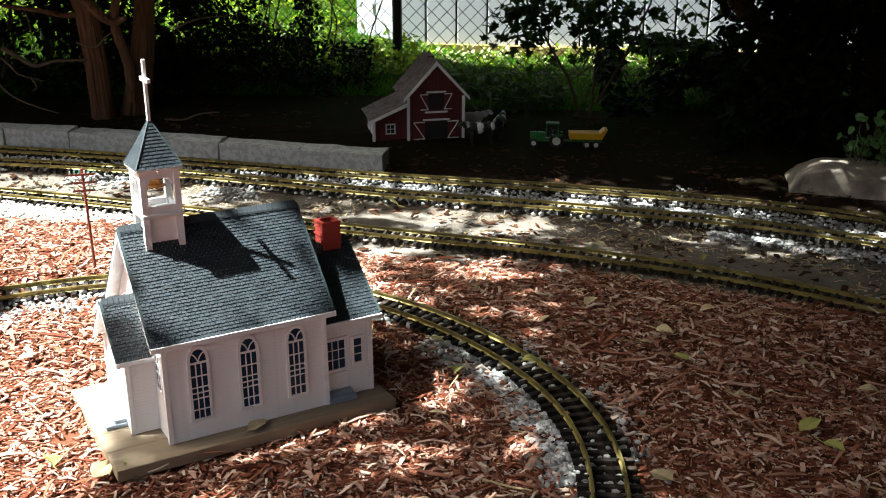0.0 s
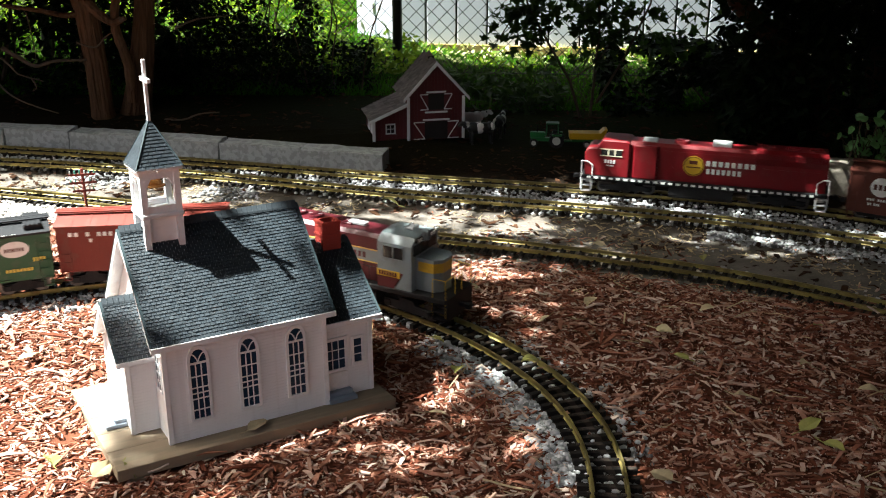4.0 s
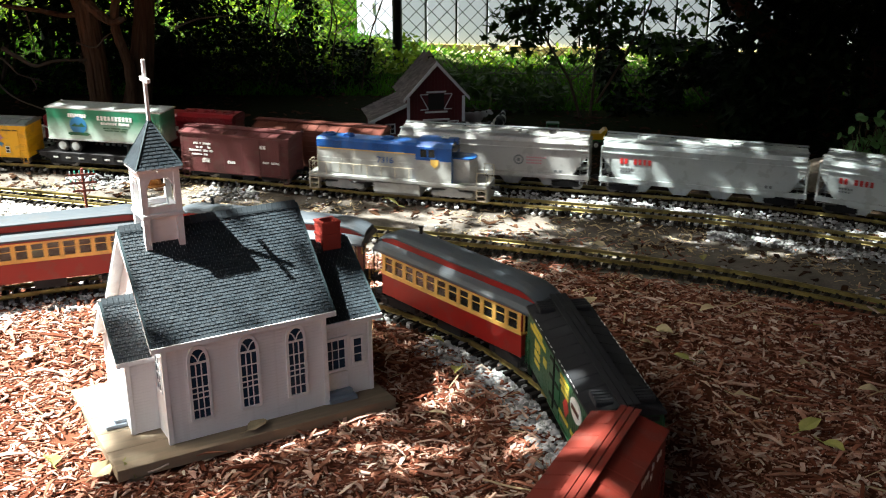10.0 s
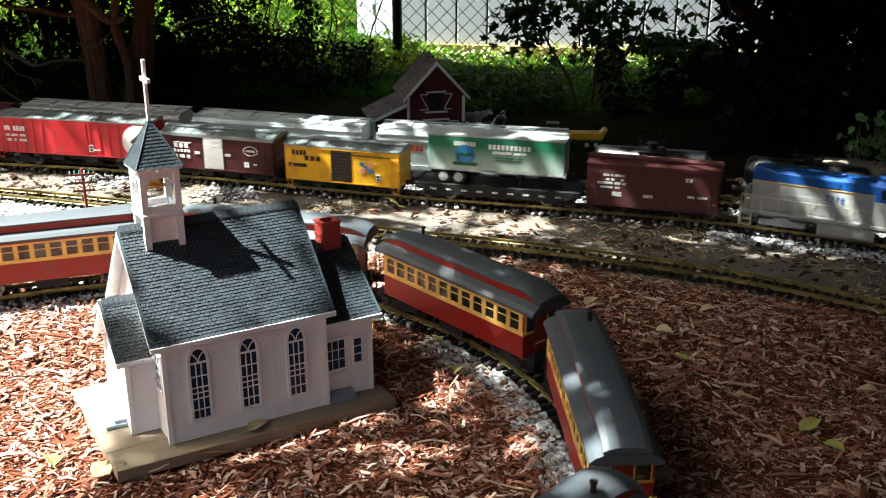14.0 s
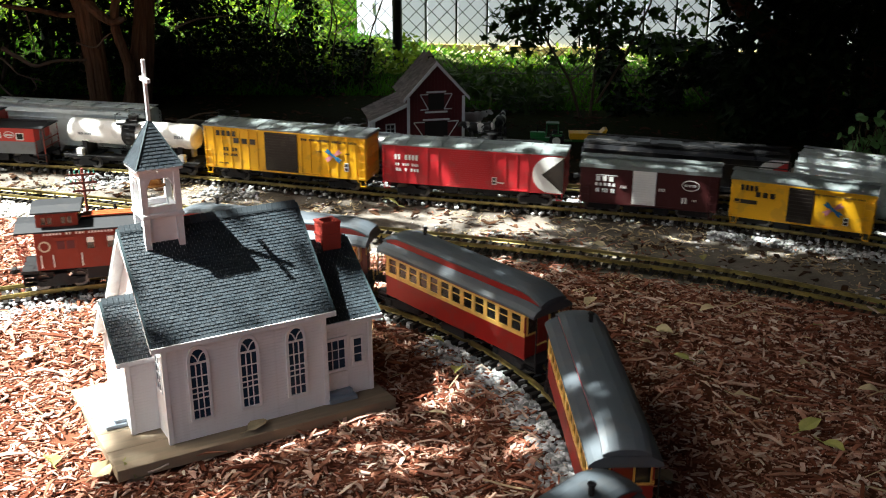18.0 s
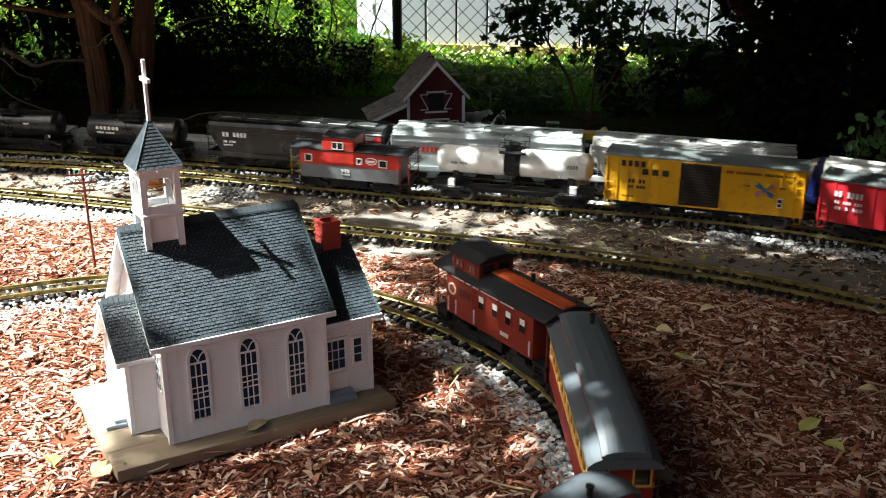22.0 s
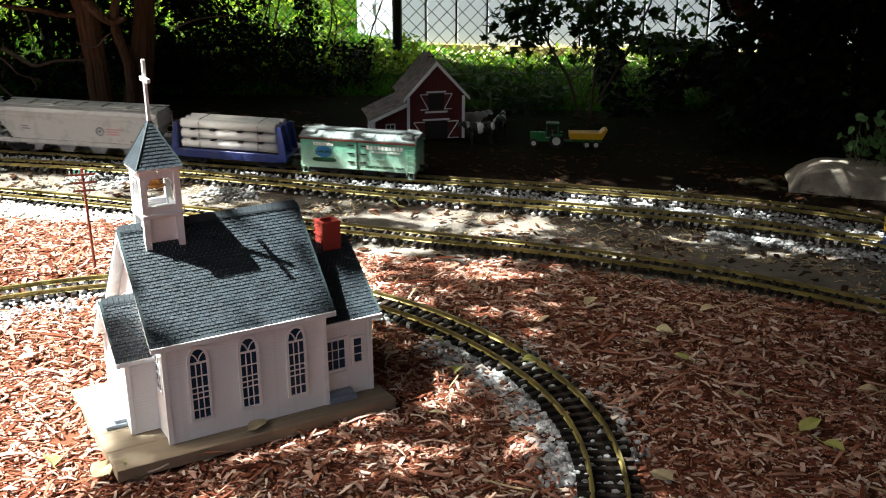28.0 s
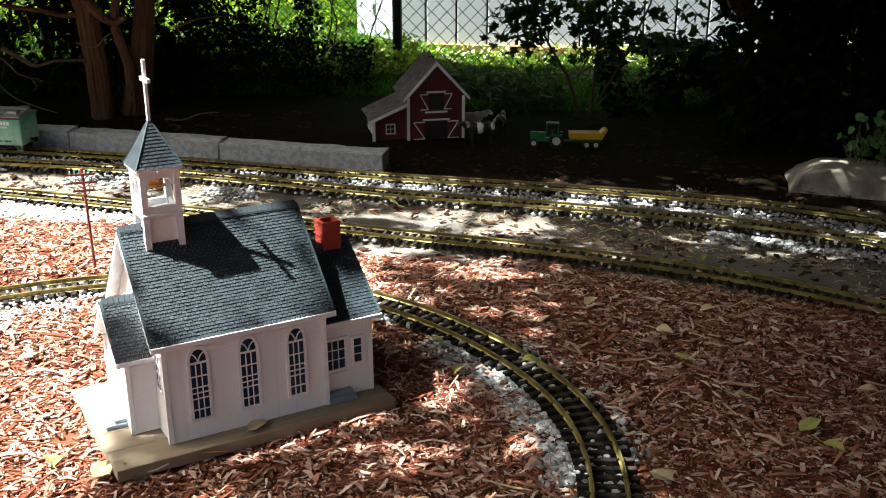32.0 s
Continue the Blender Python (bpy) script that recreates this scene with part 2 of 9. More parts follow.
# between and beside the far pair
spots = along(TRACK_C, -0.3, 2.85, 5200, lambda r: r.uniform(-0.135, -0.03), lambda s, d, x, y: patchy(x, y, 7) > -0.42, rng)
spots += along(TRACK_D, -0.3, 2.8, 1500, lambda r: r.uniform(-0.05, 0.05), lambda s, d, x, y: patchy(x, y, 7, 1.0) > -0.15, rng)
spots += along(TRACK_D, -0.3, 1.05, 1250, lambda r: -0.045 - abs(r.normal(0, 0.05)), lambda s, d, x, y: patchy(x, y, 4.0, 3.0) > 0.10, rng)
spots += along(TRACK_C, -0.3, 2.8, 700, lambda r: r.uniform(-0.04, 0.075), lambda s, d, x, y: patchy(x, y, 6, 6.0) > 0.0, rng)
spots += along(TRACK_D, 2.10, 2.8, 1000, lambda r: -0.05 - abs(r.normal(0, 0.035)), lambda s, d, x, y: d > -0.14, rng)
stones("ballast", spots, M_GRAVEL, "grey crushed stone ballast between two tracks", rng, 0.0036, 0.0072)
# pale bank beside the middle track, thinning out along it
spots = along(TRACK_B, -0.2, 0.55, 2200, lambda r: -0.045 - abs(r.normal(0, 0.055)), lambda s, d, x, y: d > -0.17 and patchy(x, y, 6, 7.0) > -0.35, rng)
spots += along(TRACK_B, -0.2, 2.5, 900, lambda r: r.normal(0, 0.06), lambda s, d, x, y: patchy(x, y, 7, 9.0) > 0.12, rng)
stones("ballast", spots, mat("pale_ballast", (0.52, 0.50, 0.47), 0.85, vary=0.2, grain=700, blotch=120, island=0.35, bump=0.3), "pale crushed stone bank beside the middle track", rng, 0.0035, 0.0068)
spots = [(x, y, soil(x, y)) for x, y in zip(rng.uniform(-1.3, 1.25, 2600), rng.uniform(1.95, 2.9, 2600)) if patchy(x, y, 5, 11.0) > 0.16 and y + 0.25 * x > 2.15]
stones("pebbles", spots, M_GRAVEL, "scattered pebbles on bare earth", rng, 0.002, 0.0055)


# ---- bark chips, straw and fallen leaves ----
def bark_material():
    m = mat("bark_chip", (0.2, 0.07, 0.04), 0.85, vary=0.3, grain=220, blotch=60, bump=0.5, bump_scale=260, spec=0.10, stretch=(1, 1, 1))
    N, Lk = m.node_tree.nodes, m.node_tree.links
    hsv = next(n for n in N if n.type == "HUE_SAT")
    geo = N.new("ShaderNodeNewGeometry")
    ramp = N.new("ShaderNodeValToRGB")
    e = ramp.color_ramp.elements
    stops = ((0.0, (0.075, 0.020, 0.010)), (0.36, (0.195, 0.064, 0.036)), (0.62, (0.36, 0.175, 0.122)), (0.84, (0.48, 0.31, 0.24)), (0.955, (0.60, 0.48, 0.41)), (1.0, (0.64, 0.53, 0.44)))
    e[0].position, e[0].color = stops[0][0], (*stops[0][1], 1)
    e[1].position, e[1].color = stops[-1][0], (*stops[-1][1], 1)
    for p, col in stops[1:-1]:
        q = e.new(p)
        q.color = (*col, 1)
    Lk.new(geo.outputs["Random Per Island"], ramp.inputs[0])
    Lk.new(ramp.outputs[0], hsv.inputs["Color"])
    return m


M_BARK = bark_material()
CHURCH_AT = Matrix.Translation((-0.3887, 1.2734, 0)) @ Matrix.Rotation(radians(30.62), 4, "Z")
CH_INV = CHURCH_AT.inverted()
A_PTS = TRACK_A.arr[(np.array(TRACK_A.s) > -0.6) & (np.array(TRACK_A.s) < 2.4)][:, :2]
B_PTS = TRACK_B.arr[(np.array(TRACK_B.s) > -0.5) & (np.array(TRACK_B.s) < 2.8)][:, :2]


def chips(count, x0, x1, y0, y1, keep, size, name, label, material, thick=(0.0008, 0.0022), aspect=(0.09, 0.33), lift=0.012):
    """Split shards of bark lying every way on the ground."""
    vv, ff = [], []
    made = 0
    while made < count:
        x, y = rng.uniform(x0, x1), rng.uniform(y0, y1)
        made += 1
        if not keep(x, y):
            continue
        ln = size[0] + (size[1] - size[0]) * rng.random() ** 2.2
        wd = max(0.0011, ln * rng.uniform(*aspect))
        th = rng.uniform(*thick)
        a, tx, ty = rng.uniform(0, 6.28), rng.normal(0, 0.07), rng.normal(0, 0.10)
        t0, t1 = rng.uniform(0.3, 1.0), rng.uniform(0.2, 0.9)
        bend = rng.normal(0, 0.10) * ln
        pts = np.array([(-ln / 2, -wd / 2 * t0, 0), (-ln / 2, wd / 2 * t0 * 0.8, 0), (0, -wd / 2, 0), (0, wd / 2, 0), (ln / 2, -wd / 2 * t1 * 0.7, 0), (ln / 2, wd / 2 * t1, 0)])
        pts[2:4, 2] += bend
        pts[:, 1] += rng.normal(0, wd * 0.12, 6)
        low = pts.copy()
        low[:, 2] -= th
        p = np.r_[pts, low]
        z = p[:, 2] + p[:, 0] * tx + p[:, 1] * ty
        c, s = math.cos(a), math.sin(a)
        h = soil(x, y) + rng.uniform(0.0, lift) + abs(tx) * ln * 0.35
        i = len(vv)
        vv += np.c_[p[:, 0] * c - p[:, 1] * s + x, p[:, 0] * s + p[:, 1] * c + y, z + h].tolist()
        ff += [(i, i + 2, i + 3, i + 1), (i + 2, i + 4, i + 5, i + 3), (i, i + 6, i + 8, i + 2), (i + 2, i + 8, i + 10, i + 4), (i + 1, i + 3, i + 9, i + 7), (i + 3, i + 5, i + 11, i + 9)]
    return soup(name, vv, ff, material, label=label, category="bark chips")


def on_bed(x, y):
    if y + 0.25 * x > 2.20 + 0.10 * patchy(x, y, 5, 1.5):
        return False
    if abs(x) > 0.33 * y + 0.34:
        return False
    q = CH_INV @ Vector((x, y, 0))
    if -0.085 < q.x < 0.343 and -0.036 < q.y < 0.265:
        return False
    d = np.hypot(A_PTS[::2, 0] - x, A_PTS[::2, 1] - y).min()
    if patchy(x, y, 15, 5.0) < -0.24 and rng.random() < 0.6:
        return False
    if d < 0.052:
        return rng.random() < 0.10
    if d < 0.095:
        return rng.random() < 0.55
    db = np.hypot(B_PTS[::3, 0] - x, B_PTS[::3, 1] - y).min()
    return db > 0.08 or rng.random() < 0.15


chips(150000, -1.15, 1.15, 1.0, 2.45, on_bed, (0.004, 0.027), "bark_chips", "thick layer of red-brown shredded bark chips", M_BARK, lift=0.009)
chips(3200, -1.15, 1.15, 1.0, 2.45, on_bed, (0.026, 0.062), "bark_chips", "long split pieces of red-brown bark", M_BARK, (0.001, 0.0024), (0.05, 0.17), 0.016)
M_STRAW = mat("straw", (0.46, 0.36, 0.22), 0.8, vary=0.25, island=0.35, spec=0.15)
# litter colour lowered as well, for the shade at the back
M_LITTER = mat("brown_leaf_litter", (0.045, 0.022, 0.012), 0.9, vary=0.3, island=0.5, spec=0.06)


def on_earth(x, y):
    w = y + 0.25 * x
    return 2.12 < w < 2.72 and patchy(x, y, 4.5, 21.0) > -0.06 and abs(x) < 0.33 * y + 0.45


chips(12500, -1.4, 1.4, 1.8, 3.3, on_earth, (0.006, 0.034), "dry_litter", "dry straw and chaff on bare earth", M_STRAW, (0.0006, 0.0014), (0.05, 0.20), 0.006)
chips(5200, -1.6, 1.7, 2.0, 3.9, lambda x, y: y + 0.25 * x > 2.15 and patchy(x, y, 4, 31.0) > -0.1, (0.010, 0.040), "leaf_litter", "brown leaf litter on dark shaded soil", M_LITTER, (0.0006, 0.0016), (0.2, 0.6), 0.008)
chips(3600, -1.3, 1.4, 1.8, 3.0, lambda x, y: x > -0.2 and 2.12 < y + 0.25 * x < 2.75 and patchy(x, y, 3.5, 41.0) > -0.05, (0.006, 0.030), "bark_chips", "stray bark chips on bare earth", M_BARK, lift=0.004)
chips(420, -1.0, 1.0, 1.05, 2.3, on_bed, (0.02, 0.075), "dry_stems", "thin dry stems among bark chips", M_STRAW, (0.0008, 0.0014), (0.02, 0.045), 0.018)


def leaf_bm(size, curl, rnd):
    """A fallen leaf: a pointed blade folded along its rib, with a stalk."""
    bm = bmesh.new()
    out = [(0, 0.0), (0.18, 0.26), (0.42, 0.34), (0.68, 0.24), (0.88, 0.10), (1.0, 0.0)]
    rib = [bm.verts.new((u * size, 0, curl * size * math.sin(u * 3.1))) for u, _ in out]
    for s in (-1, 1):
        edge = [bm.verts.new((u * size, s * w * size * rnd.uniform(0.85, 1.15), curl * size * math.sin(u * 3.1) + size * rnd.uniform(0.02, 0.12) * (w > 0))) for u, w in out[1:-1]]
        row = [rib[0], *edge, rib[-1]]
        for i in range(len(out) - 1):
            quad = [rib[i], rib[i + 1], row[i + 1], row[i]]
            quad = list(dict.fromkeys(quad))
            bm.faces.new(quad)
    rod(bm, (-0.35 * size, 0, 0.02 * size), (0.02 * size, 0, 0.0), size * 0.018, 5)
    return bm


M_LEAFY = mat("yellow_green_leaf", (0.29, 0.28, 0.08), 0.6, vary=0.25, obj=0.25, blotch=80)
M_LEAFB = mat("tan_leaf", (0.42, 0.34, 0.20), 0.7, vary=0.25, obj=0.25, blotch=80)
rl = random.Random(17)
for k, (x, y, pale, size) in enumerate(((-0.029, 1.378, 1, 0.036), (0.03, 1.533, 0, 0.036), (-0.543, 1.227, 0, 0.040), (-0.427, 1.211, 0, 0.036), (0.463, 1.44, 1, 0.046), (0.533, 1.329, 0, 0.044), (0.316, 1.198, 1, 0.040),
                                     (0.158, 1.534, 0, 0.032), (0.387, 1.685, 1, 0.034), (0.527, 1.818, 1, 0.032), (0.297, 1.857, 1, 0.040), (0.053, 1.921, 1, 0.030), (-0.024, 1.644, 0, 0.034), (0.685, 1.716, 0, 0.026), (0.556, 1.298, 0, 0.036),
                                     (0.346, 1.631, 1, 0.026), (-0.48, 1.20, 1, 0.044), (0.62, 1.55, 1, 0.03), (0.42, 1.56, 0, 0.03), (0.70, 1.45, 1, 0.034), (0.20, 1.74, 1, 0.03), (-0.12, 2.62, 0, 0.05), (0.36, 2.28, 1, 0.030), (0.6, 2.2, 0, 0.028), (-0.72, 1.55, 1, 0.04))):
    on_tie = 0.022 if k == 7 else 0.008
    m = Matrix.Translation((x, y, soil(x, y) + 0.008 + on_tie)) @ Euler((rl.gauss(0, 0.25), rl.gauss(0, 0.25), rl.uniform(0, 6.28))).to_matrix().to_4x4()
    ob = part("fallen_leaf", leaf_bm(size, rl.uniform(0.02, 0.16), rl), M_LEAFB if pale else M_LEAFY)
    ob.matrix_world = m
    tagged(ob, "pale dry fallen leaf on bark chips" if pale else "yellow-green fallen leaf on bark chips", "leaf", "fallen leaves")
m = CHURCH_AT @ Matrix.Translation((0.105, -0.026, 0.004)) @ Matrix.Rotation(0.3, 4, "Z")
ob = part("fallen_leaf", leaf_bm(0.038, 0.04, rl), M_LEAFB)
ob.matrix_world = m
tagged(ob, "pale fallen leaf on the plank platform", "leaf", "fallen leaves")


# ---- the white church ----
CHURCH = Matrix.Translation((-0.3887, 1.2734, 0)) @ (Matrix.Rotation(radians(30.62), 4, "Z") @ Matrix.Rotation(radians(0.925), 4, "Y") @ Matrix.Rotation(radians(-3.26), 4, "X"))
M_CHURCH = mat("church_white", (0.86, 0.855, 0.85), 0.6, vary=0.05, grain=500, blotch=30, bump=0.1, dirt=(0.45, 0.42, 0.38), dirt_amount=0.10)
M_TRIM = mat("church_trim", (0.78, 0.79, 0.80), 0.5, vary=0.05, dirt=(0.40, 0.38, 0.34), dirt_amount=0.12)
M_TEAL = mat("teal_edge", (0.028, 0.050, 0.058), 0.65)
M_PANE = mat("navy_pane", (0.010, 0.030, 0.062), 0.2, vary=0.3, bump=0.0, spec=0.2)
M_STEP = mat("blue_grey_step", (0.22, 0.26, 0.31), 0.7)
M_BELL = mat("bell_brown", (0.42, 0.19, 0.04), 0.45, metal=0.1)
M_CHIM = mat("chimney_red", (0.36, 0.040, 0.030), 0.65, vary=0.2)
M_RIDGE = mat("ridge_slate", (0.034, 0.046, 0.056), 0.65, vary=0.2, island=0.2)

church = thing("church", "white clapboard model church with slate blue roof", "church", CHURCH)
L, W = 0.2441, 0.2469
HE, HR, O, OE = 0.1540, 0.2924, 0.0149, 0.0034


def siding(wall, x0, x1, y, z0, z1, face, pitch=0.0048):
    """Lapped boards from z0 to z1 on a wall at y, each a board of its own; face is the outward sign."""
    n = max(1, round((z1 - z0) / pitch))
    p = (z1 - z0) / n
    bm = bmesh.new()
    prism(bm, [(-face * 0.0002, 0), (face * 0.0019, 0), (face * 0.0008, p * 0.84), (-face * 0.0002, p * 0.84)], x0, x1, "x")
    me = mesh_of("clapboard", bm, M_CHURCH)
    for i in range(n):
        piece("clapboard", me, wall, Matrix.Translation((0, y, z0 + i * p)))


def gable(bm, x, d, y0, y1, z0, z1, top, ym):
    """A gable wall, d thick."""
    prism(bm, [(y0, z0), (y1, z0), (y1, z1), (ym, top), (y0, z1)], x, x + d)


for name, y, f in (("front_wall", 0.0, -1), ("back_wall", W, 1)):
    bm = bmesh.new()
    box(bm, 0.002, L - 0.002, y, y - f * 0.004, 0, 0.150)
    siding(part(name, bm, M_CHURCH, church), 0.002, L - 0.002, y, 0.0, 0.150, f)
for x, d in ((0.0, 0.004), (L, -0.004)):
    bm = bmesh.new()
    gable(bm, x, d, 0.0, W, 0, 0.150, HR - 0.008, W / 2)
    part("gable_wall", bm, M_CHURCH, church)
for x in (0.0, L):
    for y in (0.0, W):
        part("corner_board", boxes((x - 0.0035, x + 0.0035, y - 0.0035, y + 0.0035, 0, 0.149)), M_TRIM, church)


def shingled(name, x0, x1, y_eave, z_eave, y_ridge, z_ridge, rows, across, parent):
    """A roof slope: a slab under courses of separate shingles, laid in half bond."""
    rnd = random.Random(name + str(x0) + str(y_eave))
    d = Vector((0, y_ridge - y_eave, z_ridge - z_eave))
    length = d.length
    d.normalize()
    n = Vector((1, 0, 0)).cross(d)
    if n.z < 0:
        n = -n
    base = Vector((0, y_eave, z_eave))
    bm = bmesh.new()
    vs = [bm.verts.new(base + Vector((x, 0, 0)) + d * (u * length) - n * t) for t in (0.0, 0.005) for u in (0, 1) for x in (x0, x1)]
    for f in ((0, 1, 3, 2), (4, 6, 7, 5), (0, 4, 5, 1), (2, 3, 7, 6), (0, 2, 6, 4), (1, 5, 7, 3)):
        bm.faces.new([vs[i] for i in f])
    bmesh.ops.recalc_face_normals(bm, faces=bm.faces)
    slab = part(name, bm, M_TRIM, parent)
    vv, ff = [], []
    step, wd = length / rows, (x1 - x0) / across
    for r in range(rows):
        shift = (r % 2) * 0.5
        for k in range(-1, across + 1):
            a = max(x0, x0 + (k + shift) * wd + 0.00035)
            b = min(x1, x0 + (k + 1 + shift) * wd - 0.00035)
            if b - a < 0.001:
                continue
            lift = 0.0016 + rnd.uniform(-0.0003, 0.0005)
            s0, s1 = r * step - (0.0012 if r == 0 else 0.0), min((r + 1) * step + 0.002, length)
            skew = rnd.uniform(-0.0003, 0.0003)
            i = len(vv)
            for s, t0, t1 in ((s0, 0.0, lift), (s1, -0.001, 0.0002)):
                for x in (a, b):
                    for t in (t0, t1):
                        vv.append(base + Vector((x, 0, 0)) + d * (s + skew) + n * t)
            # 0 a low, 1 a up, 2 b low, 3 b up, then the top end
            ff += [(i + 1, i + 3, i + 7, i + 5), (i, i + 2, i + 3, i + 1), (i, i + 1, i + 5, i + 4), (i + 2, i + 6, i + 7, i + 3)]
    me = bpy.data.meshes.new("shingles")
    me.from_pydata(vv, [], ff)
    me.materials.append(M_GREY_SHINGLE)
    ob = new("shingles", me)
    ob.parent = slab
    tagged(ob, kind="stuff")
    return slab


shingled("roof_slope", -O, L + O, -OE - 0.002, HE, W / 2, HR, 36, 36, church)
shingled("roof_slope", -O, L + O, W + OE + 0.002, HE, W / 2, HR, 36, 36, church)


def barge(x, y0, z0, ym, zm, t, parent):
    """White boards and a teal edge under both rakes of a gable end."""
    for sy, ye in ((-1, y0), (1, 2 * ym - y0)):
        bm = bmesh.new()
        prism(bm, [(ye, z0 - 0.0095), (ye, z0 - 0.001), (ym, zm - 0.001), (ym, zm - 0.0125)], x, x + t)
        part("barge_board", bm, M_TRIM, parent)
        bm = bmesh.new()
        prism(bm, [(ye, z0 - 0.0005), (ye, z0 + 0.0016), (ym, zm + 0.0016), (ym, zm - 0.0005)], x - 0.0005, x + t + 0.0005)
        part("roof_edge", bm, M_TEAL, parent)


barge(-O - 0.003, -OE - 0.002, HE, W / 2, HR, 0.003, church)
barge(L + O, -OE - 0.002, HE, W / 2, HR, 0.003, church)
for y in (-OE - 0.0045, W + OE + 0.0045):
    part("fascia", boxes((-O - 0.003, L + O + 0.003, y - 0.002, y + 0.002, HE - 0.008, HE - 0.0005)), M_TRIM, church)
    part("soffit", boxes((-O, L + O, min(y, y * 0.5 + (0 if y < 0 else W * 0.5)), max(y, y * 0.5 + (0 if y < 0 else W * 0.5)), HE - 0.008, HE - 0.006)), M_TRIM, church)


def ridge_caps(x0, x1, ym, zm, parent, pitch=0.0082):
    me = None
    n = round((x1 - x0) / pitch)
    bm = bmesh.new()
    prism(bm, [(-0.0075, -0.0065), (-0.006, -0.0035), (0, 0.004), (0.006, -0.0035), (0.0075, -0.0065), (0, 0.0012)], -pitch * 0.42, pitch * 0.5)
    me = mesh_of("ridge_tile", bm, M_RIDGE)
    for i in range(n):
        piece("ridge_tile", me, parent, Matrix.Translation((x0 + (i + 0.5) * (x1 - x0) / n, ym, zm + 0.002)) @ Matrix.Rotation(0.07, 4, "Y"))


ridge_caps(-O, 0.017, W / 2, HR, church)
ridge_caps(0.074, L + O, W / 2, HR, church)


def lancet(x, w, z0, zs, zt, n=8):
    """A pointed-arch outline: springing at zs, point at zt."""
    pts = [(x - w, z0), (x + w, z0)]
    for i in range(n + 1):
        u = i / n
        pts.append((x + w * math.cos(u * math.pi / 2) ** 0.85, zs + (zt - zs) * math.sin(u * math.pi / 2)))
    for i in range(n - 1, -1, -1):
        u = i / n
        pts.append((x - w * math.cos(u * math.pi / 2) ** 0.85, zs + (zt - zs) * math.sin(u * math.pi / 2)))
    return pts


def arch_window(parent, x, y, f, z0=0.031, zs=0.117, zt=0.138, w=0.0122):
    """A pointed sash window on a wall at y that faces f: pane, moulded frame and glazing bars."""
    bm = bmesh.new()
    prism(bm, lancet(x, w, z0, zs, zt), y + f * 0.0026, y - f * 0.002, "y")
    win = part("window", bm, M_PANE, parent)
    outer, inner = lancet(x, w + 0.0042, z0 - 0.003, zs, zt + 0.0055), lancet(x, w, z0, zs, zt)
    bm = bmesh.new()
    ya, yb = y - f * 0.001, y + f * 0.0050
    ring_o = [[bm.verts.new((px, yy, pz)) for px, pz in outer] for yy in (ya, yb)]
    ring_i = [[bm.verts.new((px, yy, pz)) for px, pz in inner] for yy in (ya, yb)]
    n = len(outer)
    for i in range(n):
        j = (i + 1) % n
        bm.faces.new((ring_o[1][i], ring_o[1][j], ring_i[1][j], ring_i[1][i]))
        bm.faces.new((ring_o[0][i], ring_o[0][j], ring_o[1][j], ring_o[1][i]))
        bm.faces.new((ring_i[0][i], ring_i[0][j], ring_i[1][j], ring_i[1][i]))
    bmesh.ops.recalc_face_normals(bm, faces=bm.faces)
    part("window_frame", bm, M_TRIM, win)
    t = 0.0008
    y0, y1 = y + f * 0.0026, y + f * 0.0038
    for k in (-1, 1):
        xx = x + k * w / 3
        part("glazing_bar", boxes((xx - t, xx + t, y0, y1, z0, zs)), M_TRIM, win)
    zz = [z0 + (zs - z0) * u for u in (0.16, 0.36, 0.46, 0.56, 0.76)] + [zs]
    for i, z in enumerate(zz):
        tt = t * (1.9 if i == len(zz) - 1 else 1.0)
        part("glazing_bar", boxes((x - w, x + w, y0, y1, z - tt, z + tt)), M_TRIM, win)
    bm = bmesh.new()
    for s in (-1, 1):
        prev = None
        for i in range(7):
            u = i / 6
            q = (x + s * w * 0.82 * u ** 1.3, (y0 + y1) / 2, zs + (zt - zs) * 0.70 * math.sin(u * math.pi / 2))
            if prev:
                rod(bm, prev, q, 0.0010, 5)
            prev = q
    part("tracery", bm, M_TRIM, win)
    return win


for x in (0.0475, 0.1222, 0.1968):
    arch_window(church, x, 0.0, -1)
    arch_window(church, x, W, 1)


def sash(parent, x0, x1, z0, z1, y, f, cols, rows):
    win = part("window", boxes((x0, x1, y + f * 0.0026, y - f * 0.002, z0, z1)), M_PANE, parent)
    t = 0.0045
    ya, yb = sorted((y - f * 0.001, y + f * 0.0050))
    bm = boxes((x0 - t, x1 + t, ya, yb, z1, z1 + t), (x0 - t, x1 + t, ya, yb, z0 - t, z0), (x0 - t, x0, ya, yb, z0, z1), (x1, x1 + t, ya, yb, z0, z1))
    part("window_frame", bm, M_TRIM, win)
    ya, yb = sorted((y + f * 0.0026, y + f * 0.0038))
    for k in range(1, cols):
        xx = x0 + (x1 - x0) * k / cols
        part("glazing_bar", boxes((xx - 0.0006, xx + 0.0006, ya, yb, z0, z1)), M_TRIM, win)
    for k in range(1, rows):
        z = z0 + (z1 - z0) * k / rows
        part("glazing_bar", boxes((x0, x1, ya, yb, z - 0.0006, z + 0.0006)), M_TRIM, win)
    return win


